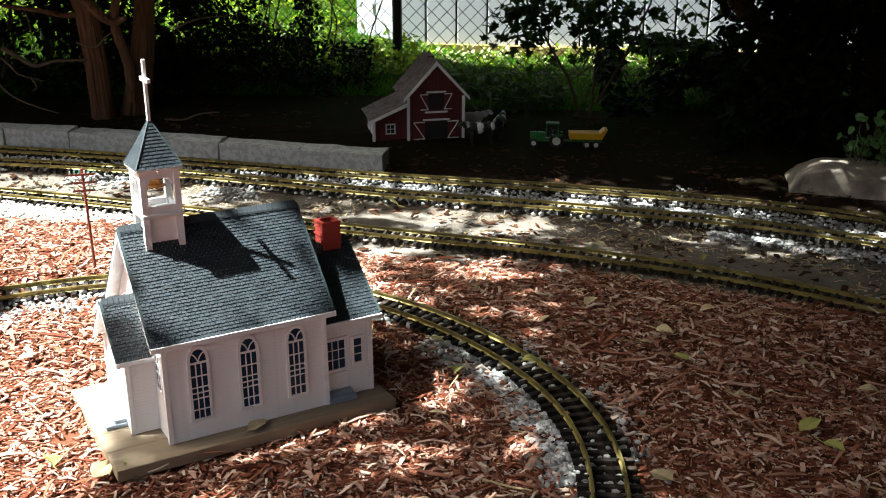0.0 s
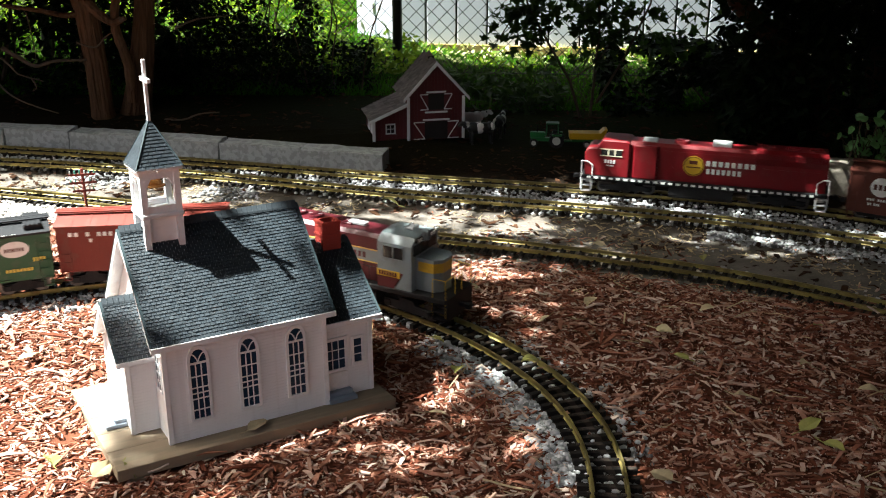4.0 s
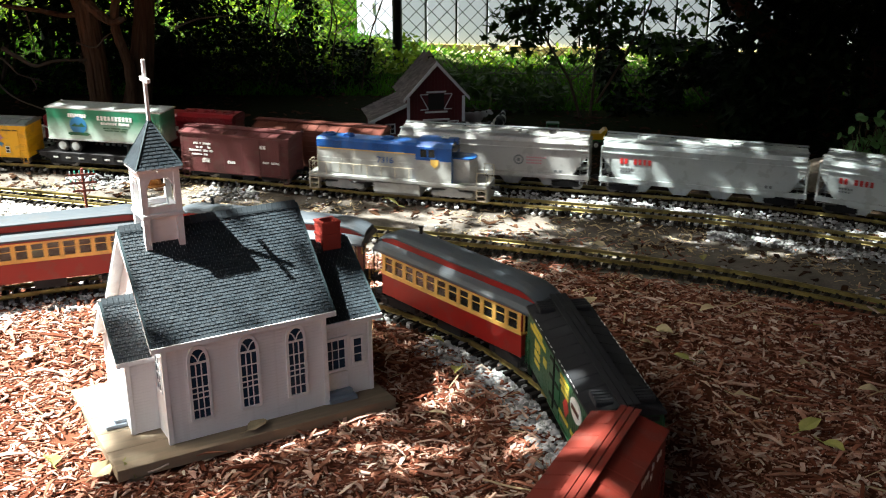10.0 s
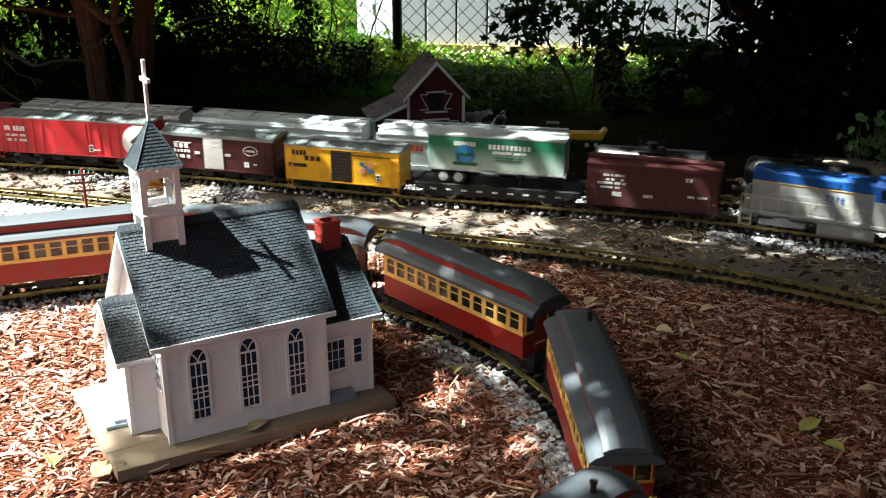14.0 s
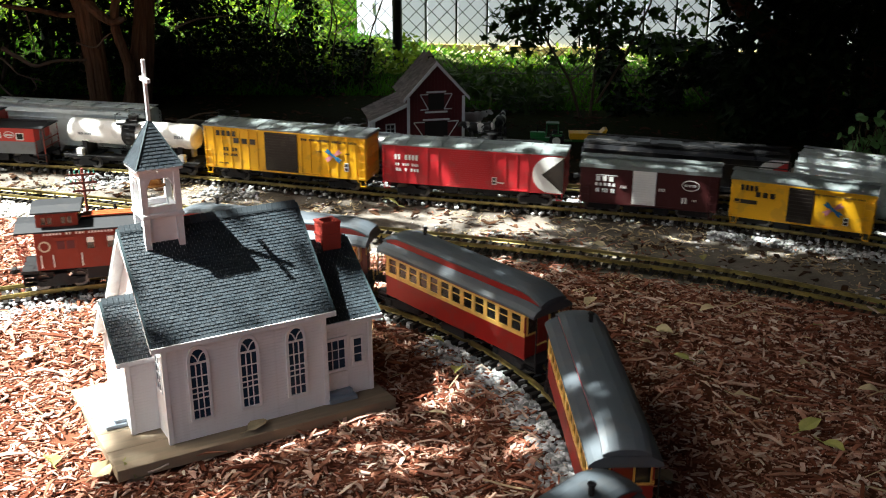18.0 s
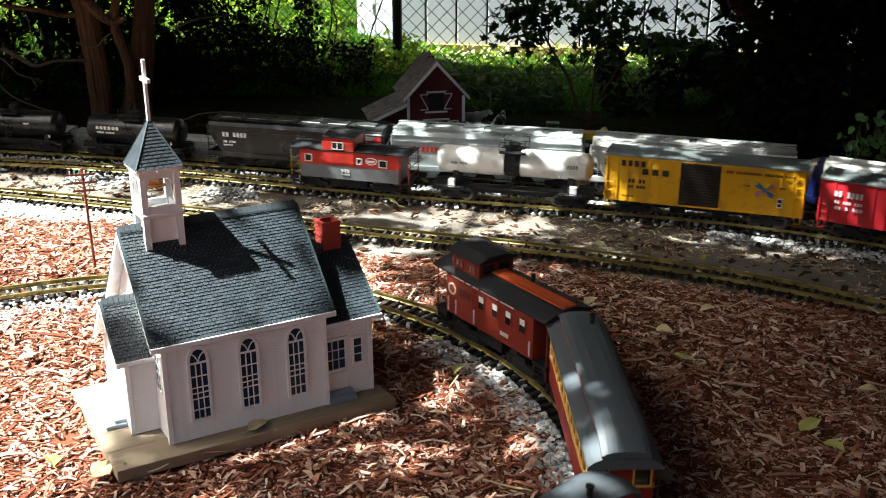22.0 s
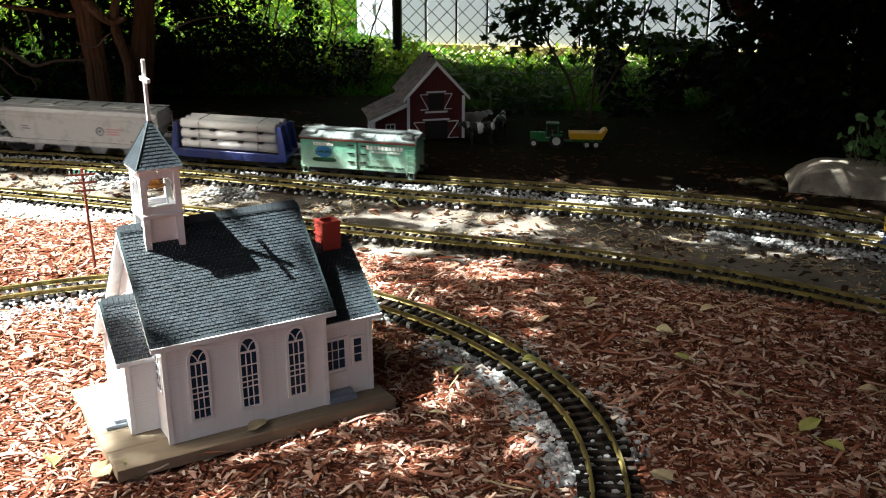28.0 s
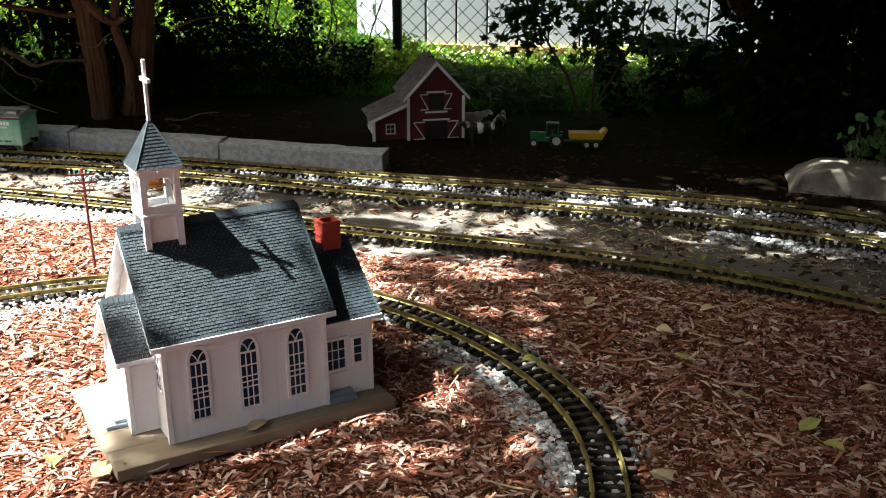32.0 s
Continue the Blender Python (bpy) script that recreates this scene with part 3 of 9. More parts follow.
# gable-end windows beside the porch
for yy in (0.028, W - 0.028):
    gw = part("window", boxes((-0.0014, 0.002, yy - 0.010, yy + 0.010, 0.075, 0.128)), M_PANE, church)
    part("window_frame", boxes((-0.003, 0.001, yy - 0.013, yy - 0.010, 0.072, 0.131), (-0.003, 0.001, yy + 0.010, yy + 0.013, 0.072, 0.131), (-0.003, 0.001, yy - 0.010, yy + 0.010, 0.128, 0.131), (-0.003, 0.001, yy - 0.010, yy + 0.010, 0.072, 0.075)), M_TRIM, gw)
    for z in (0.088, 0.1015, 0.115):
        part("glazing_bar", boxes((-0.0026, 0.0, yy - 0.010, yy + 0.010, z - 0.0006, z + 0.0006)), M_TRIM, gw)
    part("glazing_bar", boxes((-0.0026, 0.0, yy - 0.0006, yy + 0.0006, 0.075, 0.128)), M_TRIM, gw)

# chancel at the far end
CW, CL, CHE, CHR = 0.0158, 0.0843, 0.1284, 0.2222
for name, y, f in (("front_wall", CW, -1), ("back_wall", W - CW, 1)):
    bm = bmesh.new()
    box(bm, L, L + CL - 0.002, y, y - f * 0.004, 0, 0.126)
    siding(part(name, bm, M_CHURCH, church), L, L + CL - 0.002, y, 0.0, 0.126, f)
    part("corner_board", boxes((L + CL - 0.0035, L + CL + 0.003, y - 0.0035, y + 0.0035, 0, 0.124)), M_TRIM, church)
bm = bmesh.new()
gable(bm, L + CL, -0.004, CW, W - CW, 0, 0.126, CHR - 0.006, W / 2)
part("gable_wall", bm, M_CHURCH, church)
shingled("roof_slope", L + 0.001, L + CL + O, CW - OE - 0.004, CHE, W / 2, CHR, 25, 14, church)
shingled("roof_slope", L + 0.001, L + CL + O, W - CW + OE + 0.004, CHE, W / 2, CHR, 25, 14, church)
barge(L + CL + O, CW - OE - 0.004, CHE, W / 2, CHR, 0.003, church)
part("fascia", boxes((L, L + CL + O + 0.003, CW - OE - 0.009, CW - OE - 0.005, CHE - 0.0075, CHE - 0.0005)), M_TRIM, church)
ridge_caps(L + 0.002, 0.290, W / 2, CHR, church)
ridge_caps(0.334, L + CL + O, W / 2, CHR, church)
sash(church, 0.2515, 0.2830, 0.0485, 0.0960, CW, -1, 3, 3)
sash(church, 0.2985, 0.3120, 0.0530, 0.0925, CW, -1, 1, 3)
sash(church, 0.2600, 0.3000, 0.0485, 0.0960, W - CW, 1, 3, 3)
part("window_apron", boxes((0.248, 0.2865, CW - 0.0036, CW, 0.014, 0.042)), M_CHURCH, church)
st = part("step", boxes((0.2465, 0.2930, CW - 0.024, CW - 0.001, 0, 0.007), bev=0.0008), M_STEP, church)
part("step_tread", boxes((0.2480, 0.2900, CW - 0.0135, CW - 0.001, 0.007, 0.014), bev=0.0008), M_STEP, st)
# chimney with an open flue
cx, cy, r, ri = 0.3125, W / 2, 0.0155, 0.0105


def flue(r, z0, z1):
    """A square ring of brickwork round the flue."""
    bm = bmesh.new()
    sq = ((-1, -1), (1, -1), (1, 1), (-1, 1))
    v = [[bm.verts.new((cx + a * q, cy + b * q, z)) for a, b in sq] for q, z in ((r, z0), (r, z1), (ri, z1), (ri, z0))]
    for k in range(4):
        for i in range(4):
            bm.faces.new((v[k][i], v[k][(i + 1) % 4], v[(k + 1) % 4][(i + 1) % 4], v[(k + 1) % 4][i]))
    bmesh.ops.recalc_face_normals(bm, faces=bm.faces[:])
    return bm


chim = part("chimney", flue(r - 0.0006, 0.196, 0.257), M_CHIM, church, "red painted brick chimney")
for i in range(15):
    z = 0.197 + i * 0.004
    part("brick_course", flue(r + (0.0012 if i in (9, 14) else 0.0), z, z + 0.0036), M_CHIM, chim)

# entrance porch with its own roof and door
VL, VW, VHE, VHR = 0.0388, 0.0598, 0.1186, 0.1877
for name, y, f in (("porch_wall", VW, -1), ("porch_wall", W - VW, 1)):
    bm = bmesh.new()
    box(bm, -VL + 0.002, 0, y, y - f * 0.004, 0, 0.116)
    siding(part(name, bm, M_CHURCH, church), -VL + 0.002, 0, y, 0.0, 0.116, f)
    part("corner_board", boxes((-VL - 0.003, -VL + 0.0035, y - 0.0035, y + 0.0035, 0, 0.114)), M_TRIM, church)
bm = bmesh.new()
gable(bm, -VL, 0.004, VW, W - VW, 0, 0.116, VHR - 0.006, W / 2)
part("porch_gable", bm, M_CHURCH, church)
shingled("porch_roof", -VL - 0.012, -0.002, VW - 0.008, VHE, W / 2, VHR, 18, 7, church)
shingled("porch_roof", -VL - 0.012, -0.002, W - VW + 0.008, VHE, W / 2, VHR, 18, 7, church)
barge(-VL - 0.015, VW - 0.008, VHE, W / 2, VHR, 0.003, church)
part("fascia", boxes((-VL - 0.015, 0, VW - 0.0115, VW - 0.0085, VHE - 0.0075, VHE - 0.0005)), M_TRIM, church)
ridge_caps(-VL - 0.012, -0.002, W / 2, VHR, church)
for s in (-1, 1):
    door = part("door", boxes((-VL - 0.002, -VL + 0.001, W / 2 + min(0, s * 0.022), W / 2 + max(0, s * 0.022), 0.010, 0.088)), M_TRIM, church)
    for z0, z1 in ((0.016, 0.045), (0.051, 0.082)):
        part("door_panel", boxes((-VL - 0.0032, -VL - 0.001, W / 2 + s * 0.011 - 0.007, W / 2 + s * 0.011 + 0.007, z0, z1)), M_CHURCH, door)
st = part("step", boxes((-VL - 0.032, -VL - 0.001, W / 2 - 0.034, W / 2 + 0.034, 0, 0.006), bev=0.0008), M_STEP, church)
part("step_tread", boxes((-VL - 0.018, -VL - 0.001, W / 2 - 0.031, W / 2 + 0.031, 0.006, 0.012), bev=0.0008), M_STEP, st)

# steeple: base, ledge, open belfry, spire, cross
SX, SY, SR = 0.0445, W / 2, 0.0244
bm = bmesh.new()
box(bm, SX - SR + 0.003, SX + SR - 0.003, SY - SR + 0.003, SY + SR - 0.003, 0.262, 0.312)
part("steeple_base", bm, M_CHURCH, church)
for sx in (-1, 1):
    for sy in (-1, 1):
        part("steeple_post", boxes((SX + sx * SR - 0.0045, SX + sx * SR + 0.0045, SY + sy * SR - 0.0045, SY + sy * SR + 0.0045, 0.260, 0.378)), M_TRIM, church)
part("ledge", boxes((SX - SR - 0.0065, SX + SR + 0.0065, SY - SR - 0.0065, SY + SR + 0.0065, 0.309, 0.316), bev=0.0015), M_TRIM, church)
for s in (-1, 1):
    part("belfry_rail", boxes((SX - SR, SX + SR, SY + s * SR - 0.002, SY + s * SR + 0.002, 0.316, 0.326)), M_TRIM, church)
    part("belfry_rail", boxes((SX + s * SR - 0.002, SX + s * SR + 0.002, SY - SR, SY + SR, 0.316, 0.326)), M_TRIM, church)
    # beams with small brackets
    for ax in (0, 1):
        bm = bmesh.new()
        if ax == 0:
            box(bm, SX - SR, SX + SR, SY + s * SR - 0.003, SY + s * SR + 0.003, 0.366, 0.379)
            for k in (-1, 1):
                prism(bm, [(SX + k * SR, 0.366), (SX + k * (SR - 0.012), 0.366), (SX + k * (SR - 0.004), 0.352), (SX + k * SR, 0.346)], SY + s * SR - 0.0028, SY + s * SR + 0.0028, "y")
        else:
            box(bm, SX + s * SR - 0.003, SX + s * SR + 0.003, SY - SR, SY + SR, 0.366, 0.379)
            for k in (-1, 1):
                prism(bm, [(SY + k * SR, 0.366), (SY + k * (SR - 0.012), 0.366), (SY + k * (SR - 0.004), 0.352), (SY + k * SR, 0.346)], SX + s * SR - 0.0028, SX + s * SR + 0.0028, "x")
        part("beam", bm, M_TRIM, church)
bm = bmesh.new()
prof = [(0.0150, 0.3500), (0.0140, 0.3518), (0.0098, 0.3528), (0.0092, 0.3565), (0.0070, 0.3605), (0.0040, 0.3628), (0.0, 0.3635)]
for (r0, z0), (r1, z1) in zip(prof, prof[1:]):
    rod(bm, (SX, SY, z0), (SX, SY, z1), max(r0, 0.0002), 16, max(r1, 0.0002), caps=(z0 == 0.3500))
part("bell", bm, M_BELL, church, smooth=True)
part("bell_yoke", rods(((SX - SR, SY, 0.366), (SX + SR, SY, 0.366), 0.0015)), M_TRIM, church)
part("spire_eave", boxes((SX - 0.0335, SX + 0.0335, SY - 0.0335, SY + 0.0335, 0.378, 0.3825), bev=0.001), M_TRIM, church)
# four shingled faces of the spire
vv, ff = [], []
rows, half, z0, z1 = 14, 0.0335, 0.3825, 0.449
spire_core = bmesh.new()
base = [spire_core.verts.new((SX + a * 0.031, SY + b * 0.031, z0)) for a, b in ((-1, -1), (1, -1), (1, 1), (-1, 1))]
tip = spire_core.verts.new((SX, SY, z1 - 0.002))
for i in range(4):
    spire_core.faces.new((base[i], base[(i + 1) % 4], tip))
spire_core.faces.new(base[::-1])
spire = part("spire", spire_core, M_TEAL, church)
for q in range(4):
    turn = Matrix.Rotation(q * math.pi / 2, 3, "Z")
    for r in range(rows):
        u0, u1 = r / rows, min(1.0, (r + 1.25) / rows)
        h0, h1 = half * (1 - u0 ** 0.94), half * (1 - u1 ** 0.94)
        za, zb = z0 + (z1 - z0) * u0, z0 + (z1 - z0) * u1
        n = max(1, round(h0 * 2 / 0.013))
        for k in range(-1, n):
            s0, s1 = (k + 0.5 * (r % 2)) / n, (k + 1 + 0.5 * (r % 2)) / n
            s0, s1 = max(0, s0 + 0.012), min(1, s1 - 0.012)
            if s1 - s0 < 0.02:
                continue
            i = len(vv)
            for hh, zz, off in ((h0, za, 0.0014), (h1, zb, 0.0002)):
                for s in (s0, s1):
                    p = turn @ Vector(((2 * s - 1) * hh, -hh - off, 0))
                    vv.append((SX + p.x, SY + p.y, zz))
            for s in (s0, s1):
                p = turn @ Vector(((2 * s - 1) * h0, -h0, 0))
                vv.append((SX + p.x, SY + p.y, za))
            ff += [(i, i + 1, i + 3, i + 2), (i + 4, i + 5, i + 1, i)]
me = bpy.data.meshes.new("shingles")
me.from_pydata(vv, [], ff)
me.materials.append(M_GREY_SHINGLE)
ob = new("shingles", me)
ob.parent = spire
tagged(ob, kind="stuff")
bm = bmesh.new()
for a, b in ((-1, -1), (1, -1), (1, 1), (-1, 1)):
    rod(bm, (SX + a * 0.0335, SY + b * 0.0335, z0 + 0.001), (SX, SY, z1), 0.0012, 5)
part("hip_edge", bm, M_TEAL, spire)
bm = boxes((SX - 0.0024, SX + 0.0024, SY - 0.0028, SY + 0.0028, 0.440, 0.532), (SX - 0.0026, SX + 0.0026, SY - 0.0195, SY + 0.0195, 0.5005, 0.5066), bev=0.0005)
part("cross", bm, M_TRIM, church)

# the board it stands on
deck = thing("base_board", "weathered plank platform under the model church", "platform", CHURCH)
y = -0.0375
for k in range(5):
    wd = (0.2661 + 0.0375) / 5
    part("plank", boxes((-0.0864, 0.345, y + k * wd + 0.0004, y + (k + 1) * wd - 0.0004, -0.018, -0.0006), bev=0.0008), M_DECK, deck)
part("batten", boxes((-0.070, -0.040, y + 0.004, 0.262, -0.034, -0.018), (0.29, 0.32, y + 0.004, 0.262, -0.034, -0.018)), M_DECK, deck)


# ---- stone edging behind the far track ----
M_STONE = mat("split_stone", (0.42, 0.44, 0.44), 0.85, vary=0.2, grain=220, blotch=22, bump=0.6, bump_scale=90, obj=0.12, dirt=(0.12, 0.12, 0.10), dirt_amount=0.35, dist=0.003)
M_ROCK = mat("pale_boulder", (0.33, 0.29, 0.24), 0.9, vary=0.25, grain=160, blotch=14, bump=0.8, bump_scale=60, dirt=(0.16, 0.14, 0.11), dirt_amount=0.4, dist=0.004)


def rough_block(name, x0, x1, depth, z0, z1, material, seed, amp=0.006, m=None):
    """A split block: subdivided box with a broken face and worn edges."""
    bm = bmesh.new()
    box(bm, x0, x1, 0, depth, z0, z1)
    bmesh.ops.subdivide_edges(bm, edges=bm.edges[:], cuts=5, use_grid_fill=True)
    for v in bm.verts:
        n = noise.noise_vector(v.co * 18 + Vector((seed * 3.7, seed, 0)))
        edge = sum((v.co.x in (x0, x1), v.co.y in (0, depth), v.co.z in (z0, z1)))
        v.co += n * amp * (0.5 if edge > 1 else 1.0)
        if edge >= 2:
            c = Vector(((x0 + x1) / 2, depth / 2, (z0 + z1) / 2))
            v.co += (c - v.co).normalized() * 0.004
    ob = part(name, bm, material)
    if m is not None:
        ob.matrix_world = m
    return ob


edges = [(-1.98, 3.36), (-1.70, 3.31), (-1.435, 3.256), (-1.213, 3.224), (-0.960, 3.170), (-0.706, 3.114), (-0.444, 3.047), (-0.180, 2.995)]
for i, (a, b) in enumerate(zip(edges, edges[1:])):
    d = Vector((b[0] - a[0], b[1] - a[1], 0))
    m = Matrix.Translation((a[0], a[1], -0.115)) @ Matrix.Rotation(math.atan2(d.y, d.x) + (0.012, -0.02, 0.0, 0.015, -0.01, 0.02, -0.012)[i], 4, "Z")
    tagged(rough_block("edging_stone", 0.002, d.length - 0.003, 0.075, 0, 0.077 - 0.0022 * i - 0.002 * (i % 2), M_STONE, i + 1, 0.005, m), "grey split-faced edging stone along the bed", "stone", "edging stones")

# boulder at the other end
bm = bmesh.new()
prism(bm, [(-0.285, -0.07), (-0.29, -0.01), (-0.262, 0.030), (-0.215, 0.052), (-0.15, 0.060), (-0.02, 0.050), (0.12, 0.058), (0.25, 0.05), (0.30, 0.0), (0.30, -0.07)], -0.09, 0.10, "y")
bmesh.ops.triangulate(bm, faces=bm.faces[:])
bmesh.ops.subdivide_edges(bm, edges=bm.edges[:], cuts=3, use_grid_fill=True)
bmesh.ops.subdivide_edges(bm, edges=[e for e in bm.edges if e.calc_length() > 0.02], cuts=2, use_grid_fill=True)
bmesh.ops.smooth_vert(bm, verts=bm.verts[:], factor=0.5, use_axis_x=True, use_axis_y=True, use_axis_z=True)
for v in bm.verts:
    c = v.co.copy()
    v.co += noise.noise_vector(c * 9) * 0.014 + noise.noise_vector(c * 30) * 0.006
    v.co.y -= 0.02 * max(0.0, -c.z) / 0.07
boulder = part("boulder", bm, M_ROCK, smooth=True)
boulder.matrix_world = Matrix.Translation((1.288, 2.805, -0.092)) @ Matrix.Rotation(radians(-16), 4, "Z")
tagged(boulder, "long pale weathered boulder beside the track", "rock")

# ---- toy barn ----
M_BARN = mat("barn_red", (0.080, 0.008, 0.010), 0.7, vary=0.25, grain=300, blotch=40, bump=0.3, stretch=(1, 1, 0.15))
M_BARNROOF = mat("grey_wood_shingle", (0.19, 0.165, 0.155), 0.85, vary=0.25, island=0.35)
M_BARNTRIM = mat("barn_trim_grey", (0.62, 0.64, 0.66), 0.65, vary=0.1)
# near black: the unlit inside of openings put into colour; also tyres and seat
M_DARK = mat("dark_interior", (0.012, 0.010, 0.010), 0.9)
BARN = Matrix.Translation((-0.116, 3.222, -0.068)) @ Matrix.Rotation(radians(13), 4, "Z")
barn = thing("toy_barn", "red toy barn with white trim and lean-to", "barn", BARN)
bw, bd, bh, bt = 0.188, 0.165, 0.148, 0.255
bm = bmesh.new()
prism(bm, [(0, 0), (bw, 0), (bw, bh), (bw / 2, bt - 0.008), (0, bh)], 0.0, bd, "y")
part("barn_wall", bm, M_BARN, barn)
for i in range(17):
    x = bw * (i + 0.5) / 17
    top = bh + (bt - bh) * (1 - abs(x - bw / 2) / (bw / 2)) - 0.014
    part("board", boxes((x - bw / 17 * 0.46, x + bw / 17 * 0.46, -0.0022, 0, 0.001, top)), M_BARN, barn)


def barn_roof(x0, z0, x1, z1, y0, y1, rows, cols, name):
    """A slope of wooden shingles, its low edge at x0."""
    d = Vector((x1 - x0, 0, z1 - z0))
    ln = d.length
    d.normalize()
    n = Vector((-d.z, 0, d.x))
    if n.z < 0:
        n = -n
    base = Vector((x0, 0, z0))
    bm = bmesh.new()
    vs = [bm.verts.new(base + d * (u * ln) + Vector((0, y, 0)) - n * t) for t in (0, 0.005) for u in (0, 1) for y in (y0, y1)]
    for f in ((0, 1, 3, 2), (4, 6, 7, 5), (0, 4, 5, 1), (2, 3, 7, 6), (0, 2, 6, 4), (1, 5, 7, 3)):
        bm.faces.new([vs[i] for i in f])
    bmesh.ops.recalc_face_normals(bm, faces=bm.faces)
    slab = part(name, bm, M_BARNROOF, barn)
    vv, ff = [], []
    rr = random.Random(rows * 7 + cols)
    for r in range(rows):
        for k in range(cols):
            a, b = y0 + (y1 - y0) * (k + 0.04 + 0.5 * (r % 2)) / cols, y0 + (y1 - y0) * (k + 0.96 + 0.5 * (r % 2)) / cols
            b = min(b, y1)
            if b <= a:
                continue
            s0, s1 = ln * r / rows - 0.001 + rr.uniform(-0.001, 0.001), min(ln, ln * (r + 1.2) / rows)
            i = len(vv)
            for s, t in ((s0, 0.0), (s0, 0.0028), (s1, 0.0004)):
                for y in (a, b):
                    vv.append(base + d * s + Vector((0, y, 0)) + n * t)
            ff += [(i, i + 1, i + 3, i + 2), (i + 2, i + 3, i + 5, i + 4)]
    soup("shingles", vv, ff, M_BARNROOF, slab)


barn_roof(-0.014, bh - 0.010, bw / 2, bt, -0.014, bd + 0.014, 13, 12, "roof_slope")
barn_roof(bw + 0.014, bh - 0.010, bw / 2, bt, -0.014, bd + 0.014, 13, 12, "roof_slope")
bm = bmesh.new()
for s in (-1, 1):
    xe = bw / 2 + s * (bw / 2 + 0.014)
    prism(bm, [(xe, bh - 0.021), (xe, bh - 0.010), (bw / 2, bt + 0.0005), (bw / 2, bt - 0.013)], -0.0175, -0.0138, "y")
part("barge_board", bm, M_BARNTRIM, barn)
# hay hood at the ridge
bm = bmesh.new()
prism(bm, [(bw / 2 - 0.018, bt - 0.014), (bw / 2, bt + 0.014), (bw / 2 + 0.018, bt - 0.014)], 0.075, 0.115, "y")
part("roof_vent", bm, M_BARNROOF, barn)
part("vent_opening", boxes((bw / 2 - 0.010, bw / 2 + 0.010, 0.0738, 0.075, bt - 0.012, bt + 0.001)), M_DARK, barn)
for x in (0.0035, bw - 0.0035):
    part("corner_trim", boxes((x - 0.0045, x + 0.0045, -0.0048, -0.0005, 0, bh - 0.008)), M_BARNTRIM, barn)


def barn_door(xc, w, z0, z1, wing, name):
    """A near-black panel for the unlit opening, its lintel and two open leaves braced by a diagonal."""
    part(name, boxes((xc - w / 2, xc + w / 2, -0.0042, -0.0018, z0, z1)), M_DARK, barn)
    part("lintel", boxes((xc - w / 2 - 0.006, xc + w / 2 + 0.006, -0.0068, -0.002, z1 + 0.003, z1 + 0.008)), M_BARNTRIM, barn)
    for s in (-1, 1):
        xi, xo = xc + s * w / 2, xc + s * (w / 2 + wing)
        leaf = part("door_leaf", boxes((min(xi, xo), max(xi, xo), -0.0046, -0.0018, z0, z1)), M_BARN, barn)
        bm = boxes((min(xi, xo), max(xi, xo), -0.0062, -0.0045, z1 - 0.003, z1), (min(xi, xo), max(xi, xo), -0.0062, -0.0045, z0, z0 + 0.003))
        rod(bm, (xo, -0.0054, z1 - 0.002), (xi, -0.0054, z0 + 0.002), 0.0017, 5)
        part("brace", bm, M_BARNTRIM, leaf)


barn_door(bw / 2, 0.076, 0.002, 0.060, 0.036, "lower_opening")
barn_door(bw / 2, 0.052, 0.098, 0.150, 0.026, "loft_opening")
part("loft_sill", boxes((bw / 2 - 0.037, bw / 2 + 0.037, -0.007, -0.002, 0.088, 0.093)), M_BARNTRIM, barn)
# lean-to
lw = 0.108
bm = bmesh.new()
prism(bm, [(-lw, 0), (0, 0), (0, 0.118), (-lw, 0.075)], 0.012, bd, "y")
part("lean_to_wall", bm, M_BARN, barn)
for i in range(9):
    x = -lw * (i + 0.5) / 9
    part("board", boxes((x - lw / 9 * 0.46, x + lw / 9 * 0.46, 0.0098, 0.012, 0.001, 0.118 - 0.043 * (i + 0.5) / 9 - 0.006)), M_BARN, barn)
barn_roof(-lw - 0.014, 0.070, -0.001, 0.122, -0.004, bd + 0.012, 9, 12, "lean_to_roof")
bm = bmesh.new()
prism(bm, [(-lw - 0.014, 0.062), (-lw - 0.014, 0.071), (-0.001, 0.122), (-0.001, 0.112)], -0.0075, -0.0035, "y")
part("barge_board", bm, M_BARNTRIM, barn)
part("corner_trim", boxes((-lw - 0.0045, -lw + 0.0045, 0.0065, 0.0115, 0, 0.070)), M_BARNTRIM, barn)
win = part("window", boxes((-0.066, -0.042, 0.0072, 0.0100, 0.026, 0.052)), M_DARK, barn)
bm = boxes((-0.070, -0.066, 0.0055, 0.010, 0.022, 0.056), (-0.042, -0.038, 0.0055, 0.010, 0.022, 0.056), (-0.066, -0.042, 0.0055, 0.010, 0.052, 0.056), (-0.066, -0.042, 0.0055, 0.010, 0.022, 0.026), (-0.055, -0.053, 0.0055, 0.0085, 0.026, 0.052), (-0.066, -0.042, 0.0055, 0.0085, 0.038, 0.040))
part("window_frame", bm, M_BARNTRIM, win)
for y0 in (0.030, 0.085):
    part("side_board", boxes((-lw - 0.003, -lw, y0, y0 + 0.03, 0.02, 0.062)), M_BARNTRIM, barn)

# ---- toy cow ----
M_COWW = mat("cow_white", (0.80, 0.79, 0.76), 0.6, vary=0.1)
M_COWB = mat("cow_black", (0.015, 0.015, 0.016), 0.5)


def lump(bm, c, r, n=2):
    """A rounded mass at c with radii r."""
    res = bmesh.ops.create_icosphere(bm, subdivisions=n, radius=1.0)
    for v in res["verts"]:
        v.co = Vector((v.co.x * r[0] + c[0], v.co.y * r[1] + c[1], v.co.z * r[2] + c[2]))
    return bm


